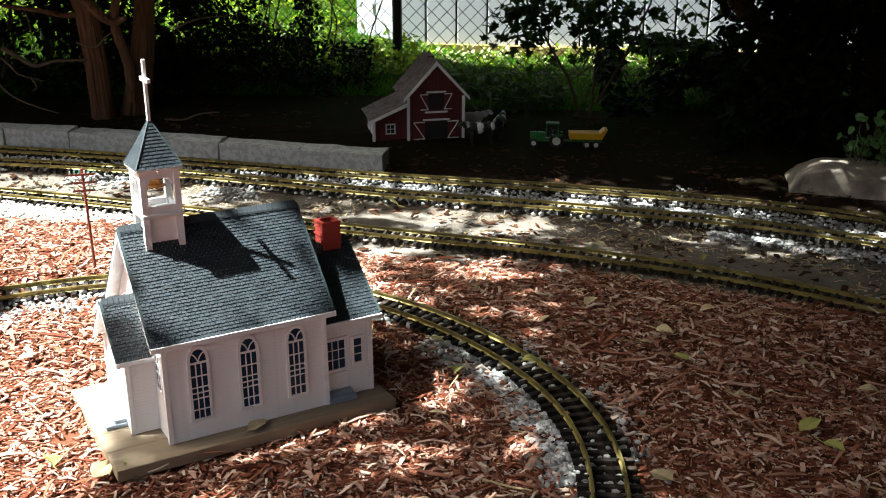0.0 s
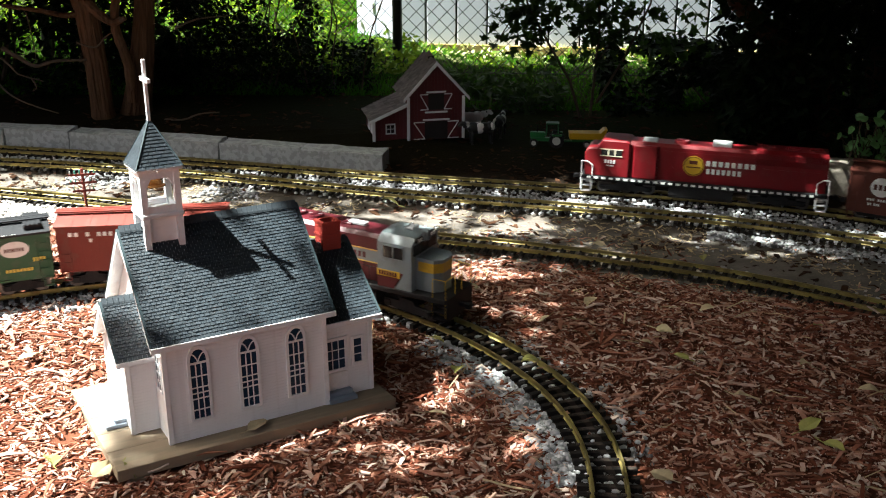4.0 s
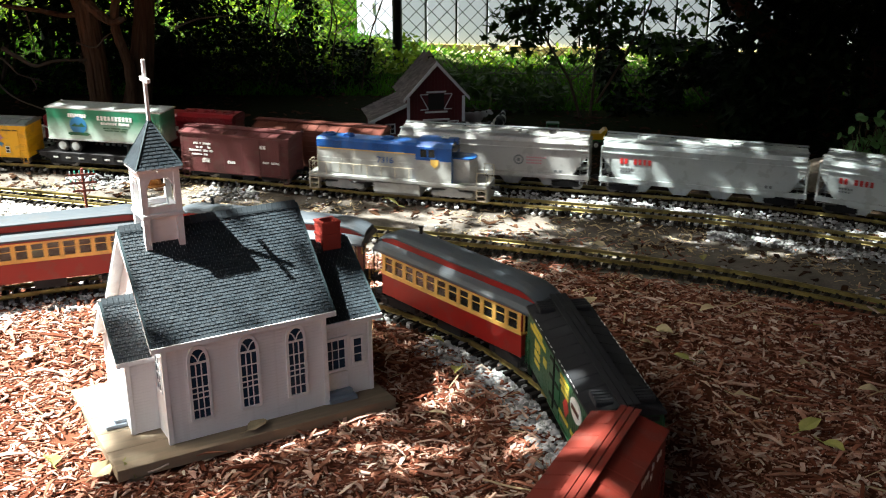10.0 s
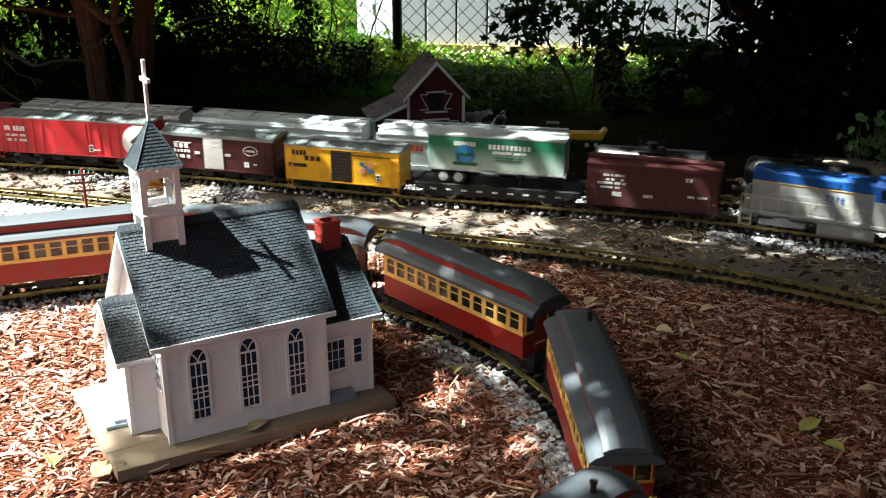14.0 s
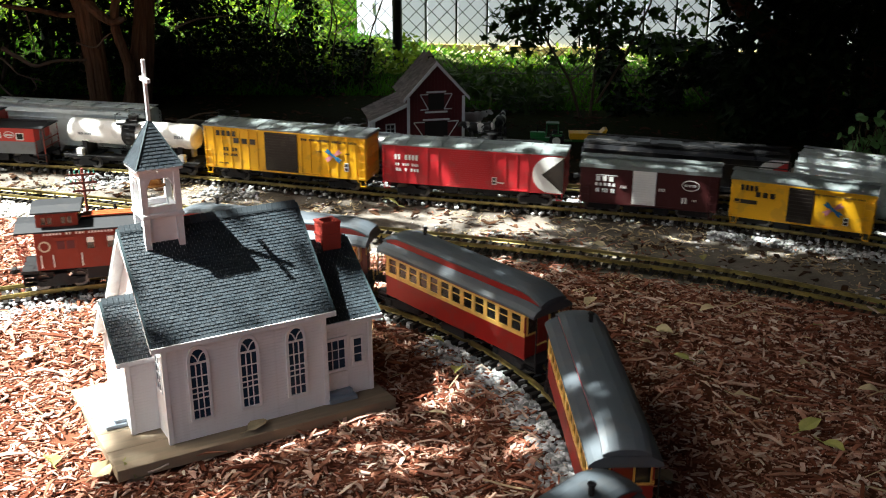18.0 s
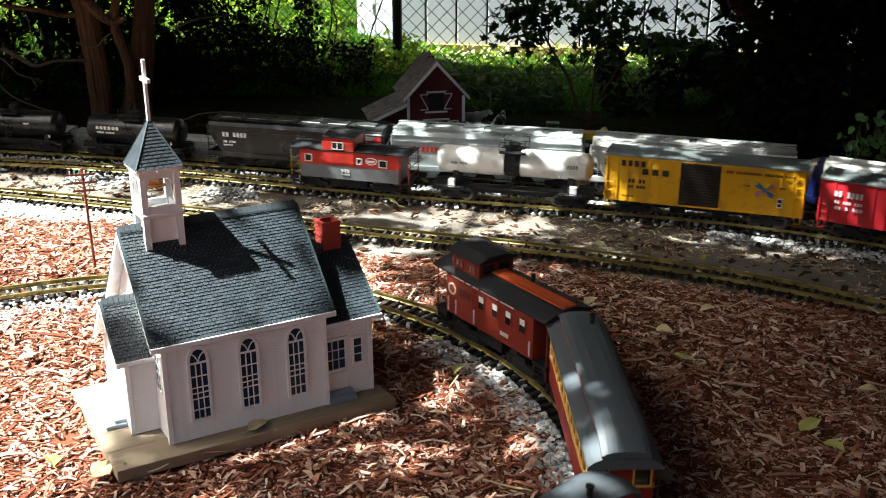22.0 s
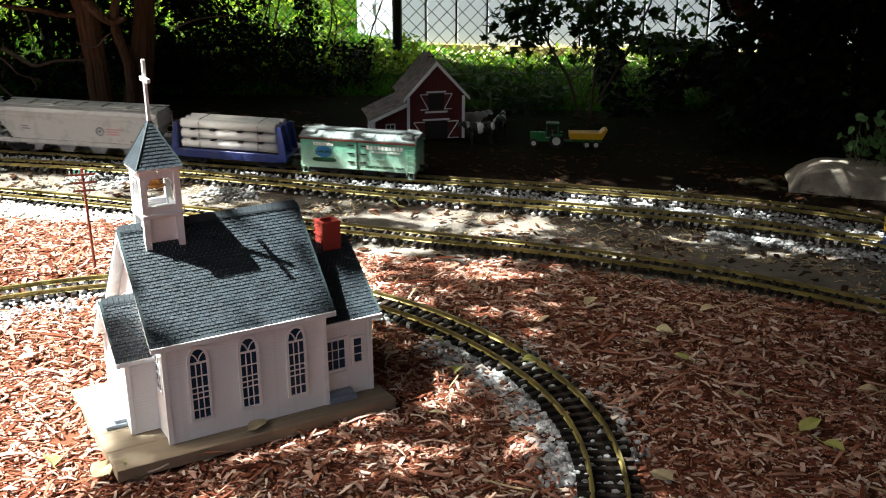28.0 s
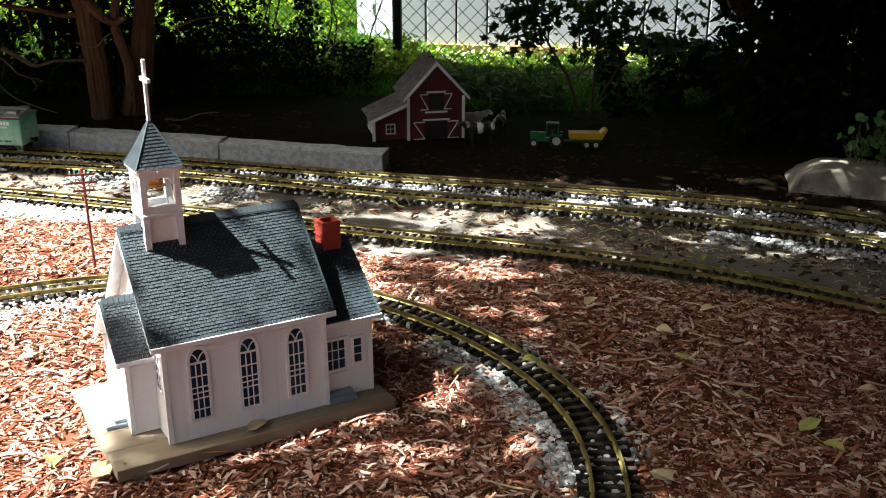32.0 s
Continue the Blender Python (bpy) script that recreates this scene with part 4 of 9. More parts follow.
def toy_cow(m, label, dark):
    cow = thing("toy_cow", label, "toy cow", m, "toy animals")
    bm = bmesh.new()
    for c, r in (((0, 0, 0.058), (0.044, 0.019, 0.021)), ((0.030, 0, 0.060), (0.022, 0.018, 0.022)), ((-0.032, 0, 0.060), (0.020, 0.019, 0.020)), ((0.052, 0, 0.070), (0.018, 0.009, 0.013))):
        lump(bm, c, r)
    part("body", bm, M_COWB if dark else M_COWW, cow, smooth=True)
    bm = bmesh.new()
    lump(bm, (0.070, 0, 0.078), (0.014, 0.008, 0.009))
    lump(bm, (0.081, 0, 0.073), (0.007, 0.006, 0.006))
    head = part("head", bm, M_COWB if dark else M_COWW, cow, smooth=True)
    bm = bmesh.new()
    for s in (-1, 1):
        lump(bm, (0.062, s * 0.012, 0.082), (0.003, 0.007, 0.004), 1)
        rod(bm, (0.064, s * 0.005, 0.085), (0.062, s * 0.010, 0.091), 0.0014, 5, 0.0005)
    part("ear", bm, M_COWB, head)
    bm = bmesh.new()
    for c, r in (((0.016, -0.006, 0.059), (0.020, 0.0140, 0.0205)), ((-0.026, -0.006, 0.055), (0.014, 0.0138, 0.016)), ((0.052, 0.0, 0.072), (0.011, 0.0097, 0.0137)), ((0.006, 0.006, 0.059), (0.020, 0.0140, 0.0205)), ((-0.036, 0.006, 0.062), (0.013, 0.0138, 0.016))):
        lump(bm, c, r)
    if dark:
        part("patch", bm, M_COWW, cow, "white patches", smooth=True)
    else:
        bm.free()
    for x, y in ((0.036, -0.011), (0.036, 0.011), (-0.036, -0.011), (-0.036, 0.011)):
        bm = bmesh.new()
        rod(bm, (x, y, 0.050), (x + 0.001, y, 0.024), 0.0062, 8, 0.0036)
        rod(bm, (x + 0.001, y, 0.024), (x, y, 0.004), 0.0036, 8, 0.0030)
        rod(bm, (x, y, 0.0), (x, y, 0.005), 0.0042, 8, 0.0034)
        part("leg", bm, M_COWW if not dark else M_COWB, cow, smooth=True)
    bm = bmesh.new()
    rod(bm, (-0.050, 0, 0.066), (-0.056, 0, 0.040), 0.0018, 6, 0.0010)
    lump(bm, (-0.056, 0, 0.036), (0.003, 0.003, 0.005), 1)
    part("tail", bm, M_COWW if not dark else M_COWB, cow)
    return cow


for x, y, turn, words_, dark in ((0.088, 3.40, 4, "white toy cow standing by the barn", False), (0.124, 3.275, 196, "black and white toy cow standing on dark shaded soil", True), (0.192, 3.40, 75, "black toy cow standing on dark shaded soil", True)):
    toy_cow(Matrix.Translation((x, y, soil(x, y) + 0.003)) @ Matrix.Rotation(radians(turn), 4, "Z") @ Matrix.Scale(0.92, 4), words_, dark)

# ---- toy tractor and yellow wagon ----
M_TGREEN = mat("tractor_green", (0.015, 0.13, 0.03), 0.4)
M_TYEL = mat("wagon_yellow", (0.62, 0.36, 0.012), 0.45)
M_HUB = mat("pale_hub", (0.50, 0.50, 0.46), 0.5)
tz = soil(0.33, 3.15) + 0.003
tractor = thing("toy_tractor", "green toy tractor parked on dark shaded soil", "toy tractor", Matrix.Translation((0.345, 3.28, tz)) @ Matrix.Rotation(radians(-8), 4, "Z"))
part("bonnet", boxes((-0.060, -0.010, -0.010, 0.010, 0.028, 0.048), bev=0.003), M_TGREEN, tractor)
part("chassis", boxes((-0.056, 0.040, -0.008, 0.008, 0.018, 0.030), bev=0.002), M_TGREEN, tractor)
part("mudguard", boxes((0.012, 0.046, -0.026, -0.014, 0.040, 0.046), (0.012, 0.046, 0.014, 0.026, 0.040, 0.046), bev=0.002), M_TGREEN, tractor)
bm = boxes((-0.008, 0.034, -0.016, 0.016, 0.076, 0.081), bev=0.002)
for x in (-0.006, 0.032):
    for y in (-0.014, 0.014):
        rod(bm, (x, y, 0.040), (x, y, 0.077), 0.0016, 6)
part("cab", bm, M_TGREEN, tractor)
part("seat", boxes((0.014, 0.026, -0.007, 0.007, 0.040, 0.056), bev=0.002), M_DARK, tractor)
part("exhaust", rods(((-0.036, 0, 0.046), (-0.036, 0, 0.070), 0.0018)), M_DARK, tractor)
for x, r, wd in ((-0.046, 0.0135, 0.006), (0.028, 0.024, 0.009)):
    for s in (-1, 1):
        bm = bmesh.new()
        rod(bm, (x, s * 0.014, r), (x, s * (0.014 + wd), r), r, 20)
        for k in range(16):
            a = 2 * math.pi * k / 16
            c, sn = math.cos(a) * r, math.sin(a) * r
            rod(bm, (x + c, s * 0.0145, r + sn), (x + c, s * (0.0135 + wd), r + sn), r * 0.07, 4)
        w = part("wheel", bm, M_DARK, tractor)
        bm = bmesh.new()
        rod(bm, (x, s * (0.0138 + wd), r), (x, s * (0.0155 + wd), r), r * 0.56, 14)
        part("hub", bm, M_HUB, w)
wz = soil(0.46, 3.15) + 0.003
wagon = thing("toy_wagon", "yellow toy farm wagon hitched behind the tractor", "toy wagon", Matrix.Translation((0.470, 3.275, wz)) @ Matrix.Rotation(radians(-2), 4, "Z"))
bm = bmesh.new()
prism(bm, [(-0.056, 0.030), (0.050, 0.030), (0.066, 0.062), (0.056, 0.062), (0.044, 0.050), (-0.058, 0.050)], -0.022, 0.022, "y")
part("hopper_body", bm, M_TYEL, wagon)
part("side_rib", boxes(*[(-0.05 + k * 0.024, -0.047 + k * 0.024, -0.0235, -0.022, 0.031, 0.049) for k in range(4)]), M_TYEL, wagon)
part("frame", boxes((-0.085, 0.050, -0.004, 0.004, 0.016, 0.022), (-0.05, 0.05, -0.018, 0.018, 0.022, 0.030)), M_TGREEN, wagon)
for x in (0.0, 0.030):
    for s in (-1, 1):
        bm = rods(((x, s * 0.018, 0.0125), (x, s * 0.025, 0.0125), 0.0125), n=16)
        w = part("wheel", bm, M_DARK, wagon)
        part("hub", rods(((x, s * 0.0245, 0.0125), (x, s * 0.0262, 0.0125), 0.0075), n=12), M_HUB, w)

# ---- telegraph pole ----
M_POLE = mat("pole_rust", (0.19, 0.045, 0.03), 0.7, vary=0.25)
M_INS = mat("green_insulator", (0.10, 0.42, 0.32), 0.2, vary=0.05, spec=0.8)
M_INSW = mat("clear_insulator", (0.55, 0.62, 0.60), 0.15, vary=0.05, spec=0.8)
pole = thing("telegraph_pole", "thin rust-brown model telegraph pole with three crossarms", "telegraph pole", Matrix.Translation((-0.727, 1.985, soil(-0.727, 1.985))) @ Euler((radians(0.5), radians(-0.6), radians(14))).to_matrix().to_4x4())
part("post", rods(((0, 0, -0.02), (0, 0, 0.226), 0.0030), n=10), M_POLE, pole)
for k, (z, wd) in enumerate(((0.214, 0.052), (0.197, 0.052), (0.180, 0.044))):
    arm = part("crossarm", boxes((-wd / 2, wd / 2, -0.0052, -0.0026, z - 0.0022, z + 0.0022)), M_POLE, pole)
    for i in range(6):
        if i in (2, 3) and k:
            continue
        x = -wd / 2 + 0.003 + (wd - 0.006) * i / 5
        bm = rods(((x, -0.004, z + 0.002), (x, -0.004, z + 0.0085), 0.0014), n=7)
        part("insulator", bm, M_INS if (i + k) % 3 else M_INSW, arm)
    part("arm_brace", rods(((-wd * 0.3, -0.004, z), (0, -0.004, z - 0.014), 0.0008), ((wd * 0.3, -0.004, z), (0, -0.004, z - 0.014), 0.0008), n=5), M_POLE, pole)

# ---- white board wall beyond the lawn ----
M_VINYL = mat("white_board_wall", (0.50, 0.535, 0.61), 0.5, vary=0.05, grain=60, blotch=3, bump=0.05, obj=0.04)
M_BASE = mat("mossy_footing", (0.26, 0.19, 0.06), 0.9, vary=0.35, grain=90, blotch=12)
back = tagged(new("wall_back"), "white vertical-board wall beyond the lawn", kind="structure")
BOARD = mesh_of("board", boxes((-0.0708, 0.0708, 0.0, 0.02, 0.0, 1.6), bev=0.004), M_VINYL)
x0, y0, slope = -0.235, 5.06, -0.12
ang = math.atan(slope)
for i in range(26):
    d = 0.0745 + i * 0.149
    piece("board", BOARD, back, Matrix.Translation((x0 + d * math.cos(ang), y0 + d * math.sin(ang), -0.066)) @ Matrix.Rotation(ang, 4, "Z"))
for i in range(2):
    d = 0.0745 + i * 0.149
    piece("board", BOARD, back, Matrix.Translation((x0 - d * 0.70, y0 + d * 0.70, -0.066)) @ Matrix.Rotation(radians(-45), 4, "Z"))
m = Matrix.Translation((x0, y0, -0.166)) @ Matrix.Rotation(ang, 4, "Z")
ob = part("footing", boxes((-0.02, 3.9, -0.03, 0.05, 0.0, 0.105)), M_BASE, back)
ob.matrix_local = m
ob = part("backing", boxes((0.0, 3.9, 0.018, 0.03, 0.1, 1.7)), mat("board_gap", (0.02, 0.02, 0.022), 0.9), back)
ob.matrix_local = m

# plain unseen walls, added to close the garden and hold back low sky
M_STUCCO = mat("dull_stucco", (0.12, 0.085, 0.07), 0.9, vary=0.2, grain=60, blotch=2.0, bump=0.4, bump_scale=120)
for box_, words_ in (((-9.2, 6.2, -5.4, -5.2, -0.1, 2.0), "unseen dark brown wall blocking low sky behind the camera"), ((-9.2, -9.0, -5.2, 9.0, -0.1, 3.6), "unseen dark wall blocking low sky on the sunny side"), ((6.0, 6.2, -5.2, 9.0, -0.1, 3.8), "unseen dark wall blocking low sky on the shady side"), ((-9.0, 6.0, 8.8, 9.0, -0.1, 4.6), "unseen dark wall beyond the white board wall")):
    tagged(part("wall_house", boxes(box_), M_STUCCO), words_, kind="structure")

# ---- chain-link fence ----
M_WIRE = mat("dark_wire", (0.045, 0.05, 0.05), 0.5, metal=0.6, vary=0.15)
M_POST = mat("green_black_post", (0.03, 0.035, 0.033), 0.5, metal=0.4)
fence = thing("chain_link_fence", "dark chain-link fence with steel posts", "fence")
FY = lambda x: 4.45 - 0.06 * (x + 0.2)
for x in (-1.75, -0.2, 1.35, 2.9):
    part("post", rods(((x, FY(x), -0.2), (x, FY(x), 1.25), 0.021), n=14), M_POST, fence)
bm = bmesh.new()
cell, rad, ztop = 0.066, 0.0016, 0.62
nx = 60
x_start = -1.9
for k in range(-12, nx + 12):
    for sgn in (1, -1):
        xa = x_start + k * cell
        prev = None
        for i in range(11):
            z = -0.09 + i * cell
            x = xa + sgn * i * cell
            q = (x, FY(x) + 0.003 * (1 if (i + (sgn > 0)) % 2 else -1), z)
            if prev and -1.9 < x < 3.0:
                rod(bm, prev, q, rad, 4, caps=False)
            prev = q
part("wire_mesh", bm, M_WIRE, fence)
part("tension_wire", rods(((-1.9, FY(-1.9), -0.085), (3.0, FY(3.0), -0.085), 0.002), n=5), M_WIRE, fence)


# ---- leaves, grass, shrubs, trees ----
def leaf_material(name, color, glow, trans=0.45, vary=0.35, spec=0.4):
    m = mat(name, color, 0.5, vary=0.2, grain=120, blotch=20, bump=0.2, island=vary, spec=spec)
    N, Lk = m.node_tree.nodes, m.node_tree.links
    out = next(n for n in N if n.type == "OUTPUT_MATERIAL")
    b = N["Principled BSDF"]
    tr = N.new("ShaderNodeBsdfTranslucent")
    tr.inputs["Color"].default_value = (*glow, 1)
    mx = N.new("ShaderNodeMixShader")
    mx.inputs[0].default_value = trans
    Lk.new(b.outputs[0], mx.inputs[1])
    Lk.new(tr.outputs[0], mx.inputs[2])
    Lk.new(mx.outputs[0], out.inputs[0])
    return m


M_LEAF_DK = leaf_material("dark_leaf", (0.030, 0.055, 0.018), (0.07, 0.14, 0.02), 0.30, spec=0.10)
M_CROWN = leaf_material("crown_leaf", (0.030, 0.055, 0.018), (0.17, 0.20, 0.03), 0.40, spec=0.10)
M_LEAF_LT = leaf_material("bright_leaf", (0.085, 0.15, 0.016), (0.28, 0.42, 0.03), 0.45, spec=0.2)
# near-black leaf: the deep shade at the back is put into its colour
M_LEAF_SHADE = leaf_material("shade_dark_leaf", (0.009, 0.017, 0.007), (0.02, 0.04, 0.01), 0.12, spec=0.03)
M_GRASS = leaf_material("grass_blade", (0.040, 0.125, 0.006), (0.08, 0.27, 0.008), 0.35, spec=0.08)
M_TRUNK = mat("shaggy_bark", (0.085, 0.048, 0.028), 0.95, vary=0.7, spec=0.06, grain=90, blotch=16, bump=1.0, bump_scale=70, stretch=(1, 1, 0.12), dist=0.01)
M_TWIG = mat("grey_twig", (0.085, 0.064, 0.046), 0.9, vary=0.3, spec=0.1)


def leaves(points, size, material, name, parent, rg, droop=0.3, width=0.55, label=""):
    """Folded, pointed leaves at the points, turned every way."""
    P = np.asarray(points)
    n = len(P)
    s = rg.uniform(size[0], size[1], n)
    a = rg.uniform(0, 2 * np.pi, n)
    tilt = rg.normal(-droop, 0.5, n)
    roll = rg.normal(0, 0.6, n)
    fwd = np.c_[np.cos(a) * np.cos(tilt), np.sin(a) * np.cos(tilt), np.sin(tilt)]
    side = np.c_[-np.sin(a), np.cos(a), np.zeros(n)]
    up = np.cross(fwd, side)
    sd = side * np.cos(roll)[:, None] + up * np.sin(roll)[:, None]
    nm = np.cross(fwd, sd)
    S = s[:, None]
    base, tipp = P, P + fwd * S
    midp = P + fwd * S * 0.45 - nm * S * 0.05
    l, r = midp + sd * S * width / 2 + nm * S * 0.10, midp - sd * S * width / 2 + nm * S * 0.10
    V = np.stack([base, l, tipp, r], 1).reshape(-1, 3)
    idx = np.arange(n) * 4
    F = np.concatenate([np.c_[idx, idx + 1, idx + 2], np.c_[idx, idx + 2, idx + 3]])
    me = bpy.data.meshes.new(name)
    me.from_pydata(V.tolist(), [], F.tolist())
    me.materials.append(material)
    ob = new(name, me)
    if parent is not None:
        ob.parent = parent
    return tagged(ob, label, kind="stuff")


def lobed_leaves(points, size, material, name, parent, rg):
    """Broad five-lobed leaves, each cupped and hanging from its stalk."""
    shape = [(0.0, 0.0), (0.30, -0.12), (0.46, 0.02), (0.30, 0.20), (0.52, 0.46), (0.24, 0.50), (0.16, 0.66), (0.0, 1.0)]
    shape += [(-x, y) for x, y in shape[-2:0:-1]]
    V, F = [], []
    for p in points:
        s = rg.uniform(*size)
        m = Matrix.Translation(p) @ Euler((rg.normal(-0.5, 0.5), rg.normal(0, 0.45), rg.uniform(0, 6.28))).to_matrix().to_4x4() @ Matrix.Scale(s, 4)
        i = len(V)
        V.append(m @ Vector((0, 0.36, -0.05)))
        V += [m @ Vector((x * rg.uniform(0.88, 1.12), y, 0.25 * x * x - 0.10 * y * y)) for x, y in shape]
        n = len(shape)
        F += [(i, i + 1 + k, i + 1 + (k + 1) % n) for k in range(n)]
    return soup(name, V, F, material, parent)


rg = np.random.default_rng(11)


def branch(bm, p, d, length, r, depth, rnd, tips, bend=0.25, n=7):
    """A tapering limb that forks; its ends are kept in tips."""
    p = Vector(p)
    d = Vector(d).normalized()
    steps = 4
    for i in range(steps):
        q = p + d * (length / steps)
        r1 = r * (1 - 0.12)
        rod(bm, p, q, r, n, r1, caps=False)
        p, r = q, r1
        d = (d + Vector((rnd.gauss(0, bend), rnd.gauss(0, bend), rnd.gauss(0.02, bend * 0.6)))).normalized()
        tips.append(tuple(p))
    if depth:
        for _ in range(2 + (rnd.random() < 0.4)):
            e = (d + Vector((rnd.gauss(0, 0.6), rnd.gauss(0, 0.6), rnd.gauss(0.1, 0.4)))).normalized()
            branch(bm, p, e, length * rnd.uniform(0.55, 0.8), r * 0.7, depth - 1, rnd, tips, bend, max(4, n - 2))


# two-stemmed old tree at the back of the bed; its crown spreads over the whole garden
tree = thing("garden_tree", "old shaggy-barked two-stemmed tree with spreading crown", "tree")


def stem(pts, radii, name, ridges=9):
    """A trunk of shaggy bark: deep upright ridges that wander and break."""
    bm = bmesh.new()
    n = 54
    path, rad = [], []
    for k in range(len(pts) - 1):
        cuts = 14 if pts[k][2] < 0.5 else 4
        for j in range(cuts):
            u = j / cuts
            path.append(Vector(pts[k]).lerp(Vector(pts[k + 1]), u))
            rad.append(radii[k] * (1 - u) + radii[k + 1] * u)
    rows = []
    for p, r in zip(path, rad):
        row = []
        for i in range(n):
            a = 2 * math.pi * i / n
            c, s_ = math.cos(a), math.sin(a)
            k = 1 + 0.16 * noise.noise(Vector((c * 1.6, s_ * 1.6, p.z * 1.2 + p.x * 9)))
            k += 0.30 * abs(noise.noise(Vector((c * ridges * 0.5, s_ * ridges * 0.5, p.z * 3.0 + p.x * 3)))) - 0.08 + 0.06 * noise.noise(Vector((c * 9, s_ * 9, p.z * 22.0)))
            row.append(bm.verts.new((p.x + r * k * c, p.y + r * k * s_, p.z)))
        rows.append(row)
    for a, b in zip(rows, rows[1:]):
        for i in range(n):
            bm.faces.new((a[i], a[(i + 1) % n], b[(i + 1) % n], b[i]))
    return part(name, bm, M_TRUNK, tree)


def bough(pts, r0, r1, name, material, n=8):
    """A bent limb through the points, tapering, with a rough skin."""
    P = [Vector(p) for p in pts]
    P = [P[0] * 2 - P[1]] + P + [P[-1] * 2 - P[-2]]
    line = []
    for k in range(1, len(P) - 2):
        for j in range(6):
            u = j / 6
            line.append(0.5 * (2 * P[k] + (P[k + 1] - P[k - 1]) * u + (2 * P[k - 1] - 5 * P[k] + 4 * P[k + 1] - P[k + 2]) * u * u + (3 * P[k] - P[k - 1] - 3 * P[k + 1] + P[k + 2]) * u ** 3))
    line.append(P[-2])
    bm = bmesh.new()
    rows = []
    for i, p in enumerate(line):
        d = (line[min(i + 1, len(line) - 1)] - line[max(i - 1, 0)]).normalized()
        u = d.cross(Vector((0.1, 1, 0.2))).normalized()
        v = d.cross(u)
        r = r0 + (r1 - r0) * i / (len(line) - 1)
        rows.append([bm.verts.new(p + (u * math.cos(a) + v * math.sin(a)) * r * (1 + 0.28 * noise.noise(p * 60 + Vector((math.cos(a), math.sin(a), 0))))) for a in (2 * math.pi * q / n for q in range(n))])
    for a, b in zip(rows, rows[1:]):
        for q in range(n):
            bm.faces.new((a[q], a[(q + 1) % n], b[(q + 1) % n], b[q]))
    bm.faces.new(rows[-1])
    return part(name, bm, material, tree)


stem([(-1.17, 3.47, -0.12), (-1.174, 3.47, -0.02), (-1.178, 3.47, 0.12), (-1.195, 3.48, 0.30), (-1.25, 3.49, 0.6), (-1.36, 3.5, 1.4), (-1.38, 3.4, 2.6), (-1.2, 3.2, 3.4)], (0.052, 0.037, 0.037, 0.040, 0.044, 0.042, 0.036, 0.02), "trunk")
stem([(-1.09, 3.52, -0.12), (-1.07, 3.52, -0.02), (-1.04, 3.52, 0.12), (-1.01, 3.53, 0.34), (-0.99, 3.55, 0.6), (-0.96, 3.5, 1.5), (-0.85, 3.3, 2.5), (-0.6, 3.0, 3.3)], (0.066, 0.048, 0.042, 0.033, 0.032, 0.032, 0.030, 0.02), "trunk")
bough([(-1.07, 3.48, 0.0), (-1.065, 3.46, 0.12), (-1.082, 3.45, 0.20), (-1.095, 3.45, 0.28), (-1.075, 3.46, 0.42), (-1.06, 3.5, 0.7)], 0.020, 0.012, "side_stem", M_TRUNK, 11)
bough([(-1.19, 3.46, 0.345), (-1.15, 3.44, 0.31), (-1.10, 3.43, 0.275), (-1.065, 3.43, 0.285)], 0.018, 0.011, "limb", M_TRUNK, 10)
bough([(-1.068, 3.425, 0.284), (-1.05, 3.42, 0.291)], 0.009, 0.008, "cut_stub", M_TWIG, 10)
bough([(-1.21, 3.46, 0.30), (-1.26, 3.45, 0.295), (-1.33, 3.44, 0.31), (-1.45, 3.42, 0.33)], 0.012, 0.006, "limb", M_TRUNK, 8)
for pts_, r_ in (([(-1.47, 3.42, 0.19), (-1.42, 3.41, 0.165), (-1.36, 3.40, 0.135), (-1.30, 3.41, 0.15), (-1.20, 3.44, 0.15)], 0.0085),
                 ([(-1.46, 3.38, 0.165), (-1.43, 3.37, 0.14), (-1.40, 3.36, 0.115), (-1.32, 3.35, 0.095)], 0.0038),
                 ([(-1.36, 3.36, 0.10), (-1.345, 3.35, 0.075), (-1.36, 3.35, 0.06)], 0.003),
                 ([(-1.48, 3.36, 0.09), (-1.43, 3.35, 0.045), (-1.36, 3.34, 0.015), (-1.28, 3.34, -0.01)], 0.0036),
                 ([(-1.22, 3.42, 0.21), (-1.15, 3.39, 0.20), (-1.11, 3.38, 0.235), (-1.085, 3.38, 0.25)], 0.0036),
                 ([(-0.95, 3.42, -0.05), (-0.88, 3.40, -0.045), (-0.82, 3.38, -0.02), (-0.75, 3.36, -0.01)], 0.004),
                 ([(-1.37, 3.41, 0.31), (-1.355, 3.40, 0.22), (-1.35, 3.39, 0.16)], 0.0022),
                 ([(-0.92, 3.55, 0.24), (-0.84, 3.55, 0.27), (-0.74, 3.56, 0.28)], 0.004)):
    bough(pts_, r_, r_ * 0.5, "dead_branch", M_TWIG, 7)
rt = random.Random(4)
bm = bmesh.new()
for p, d in (((-1.4, 3.4, 2.4), (-0.3, -0.8, 0.3)), ((-1.3, 3.3, 2.8), (0.5, -0.9, 0.2)), ((-0.9, 3.3, 2.4), (0.8, -0.5, 0.25)), ((-0.6, 3.0, 3.2), (0.7, -0.8, 0.2)), ((-0.8, 3.2, 2.8), (0.3, 0.8, 0.3)), ((-1.2, 3.2, 3.3), (-0.4, -0.6, 0.4))):
    branch(bm, p, d, 0.9, 0.03, 2, rt, [], 0.2, 7)
part("limb", bm, M_TRUNK, tree)


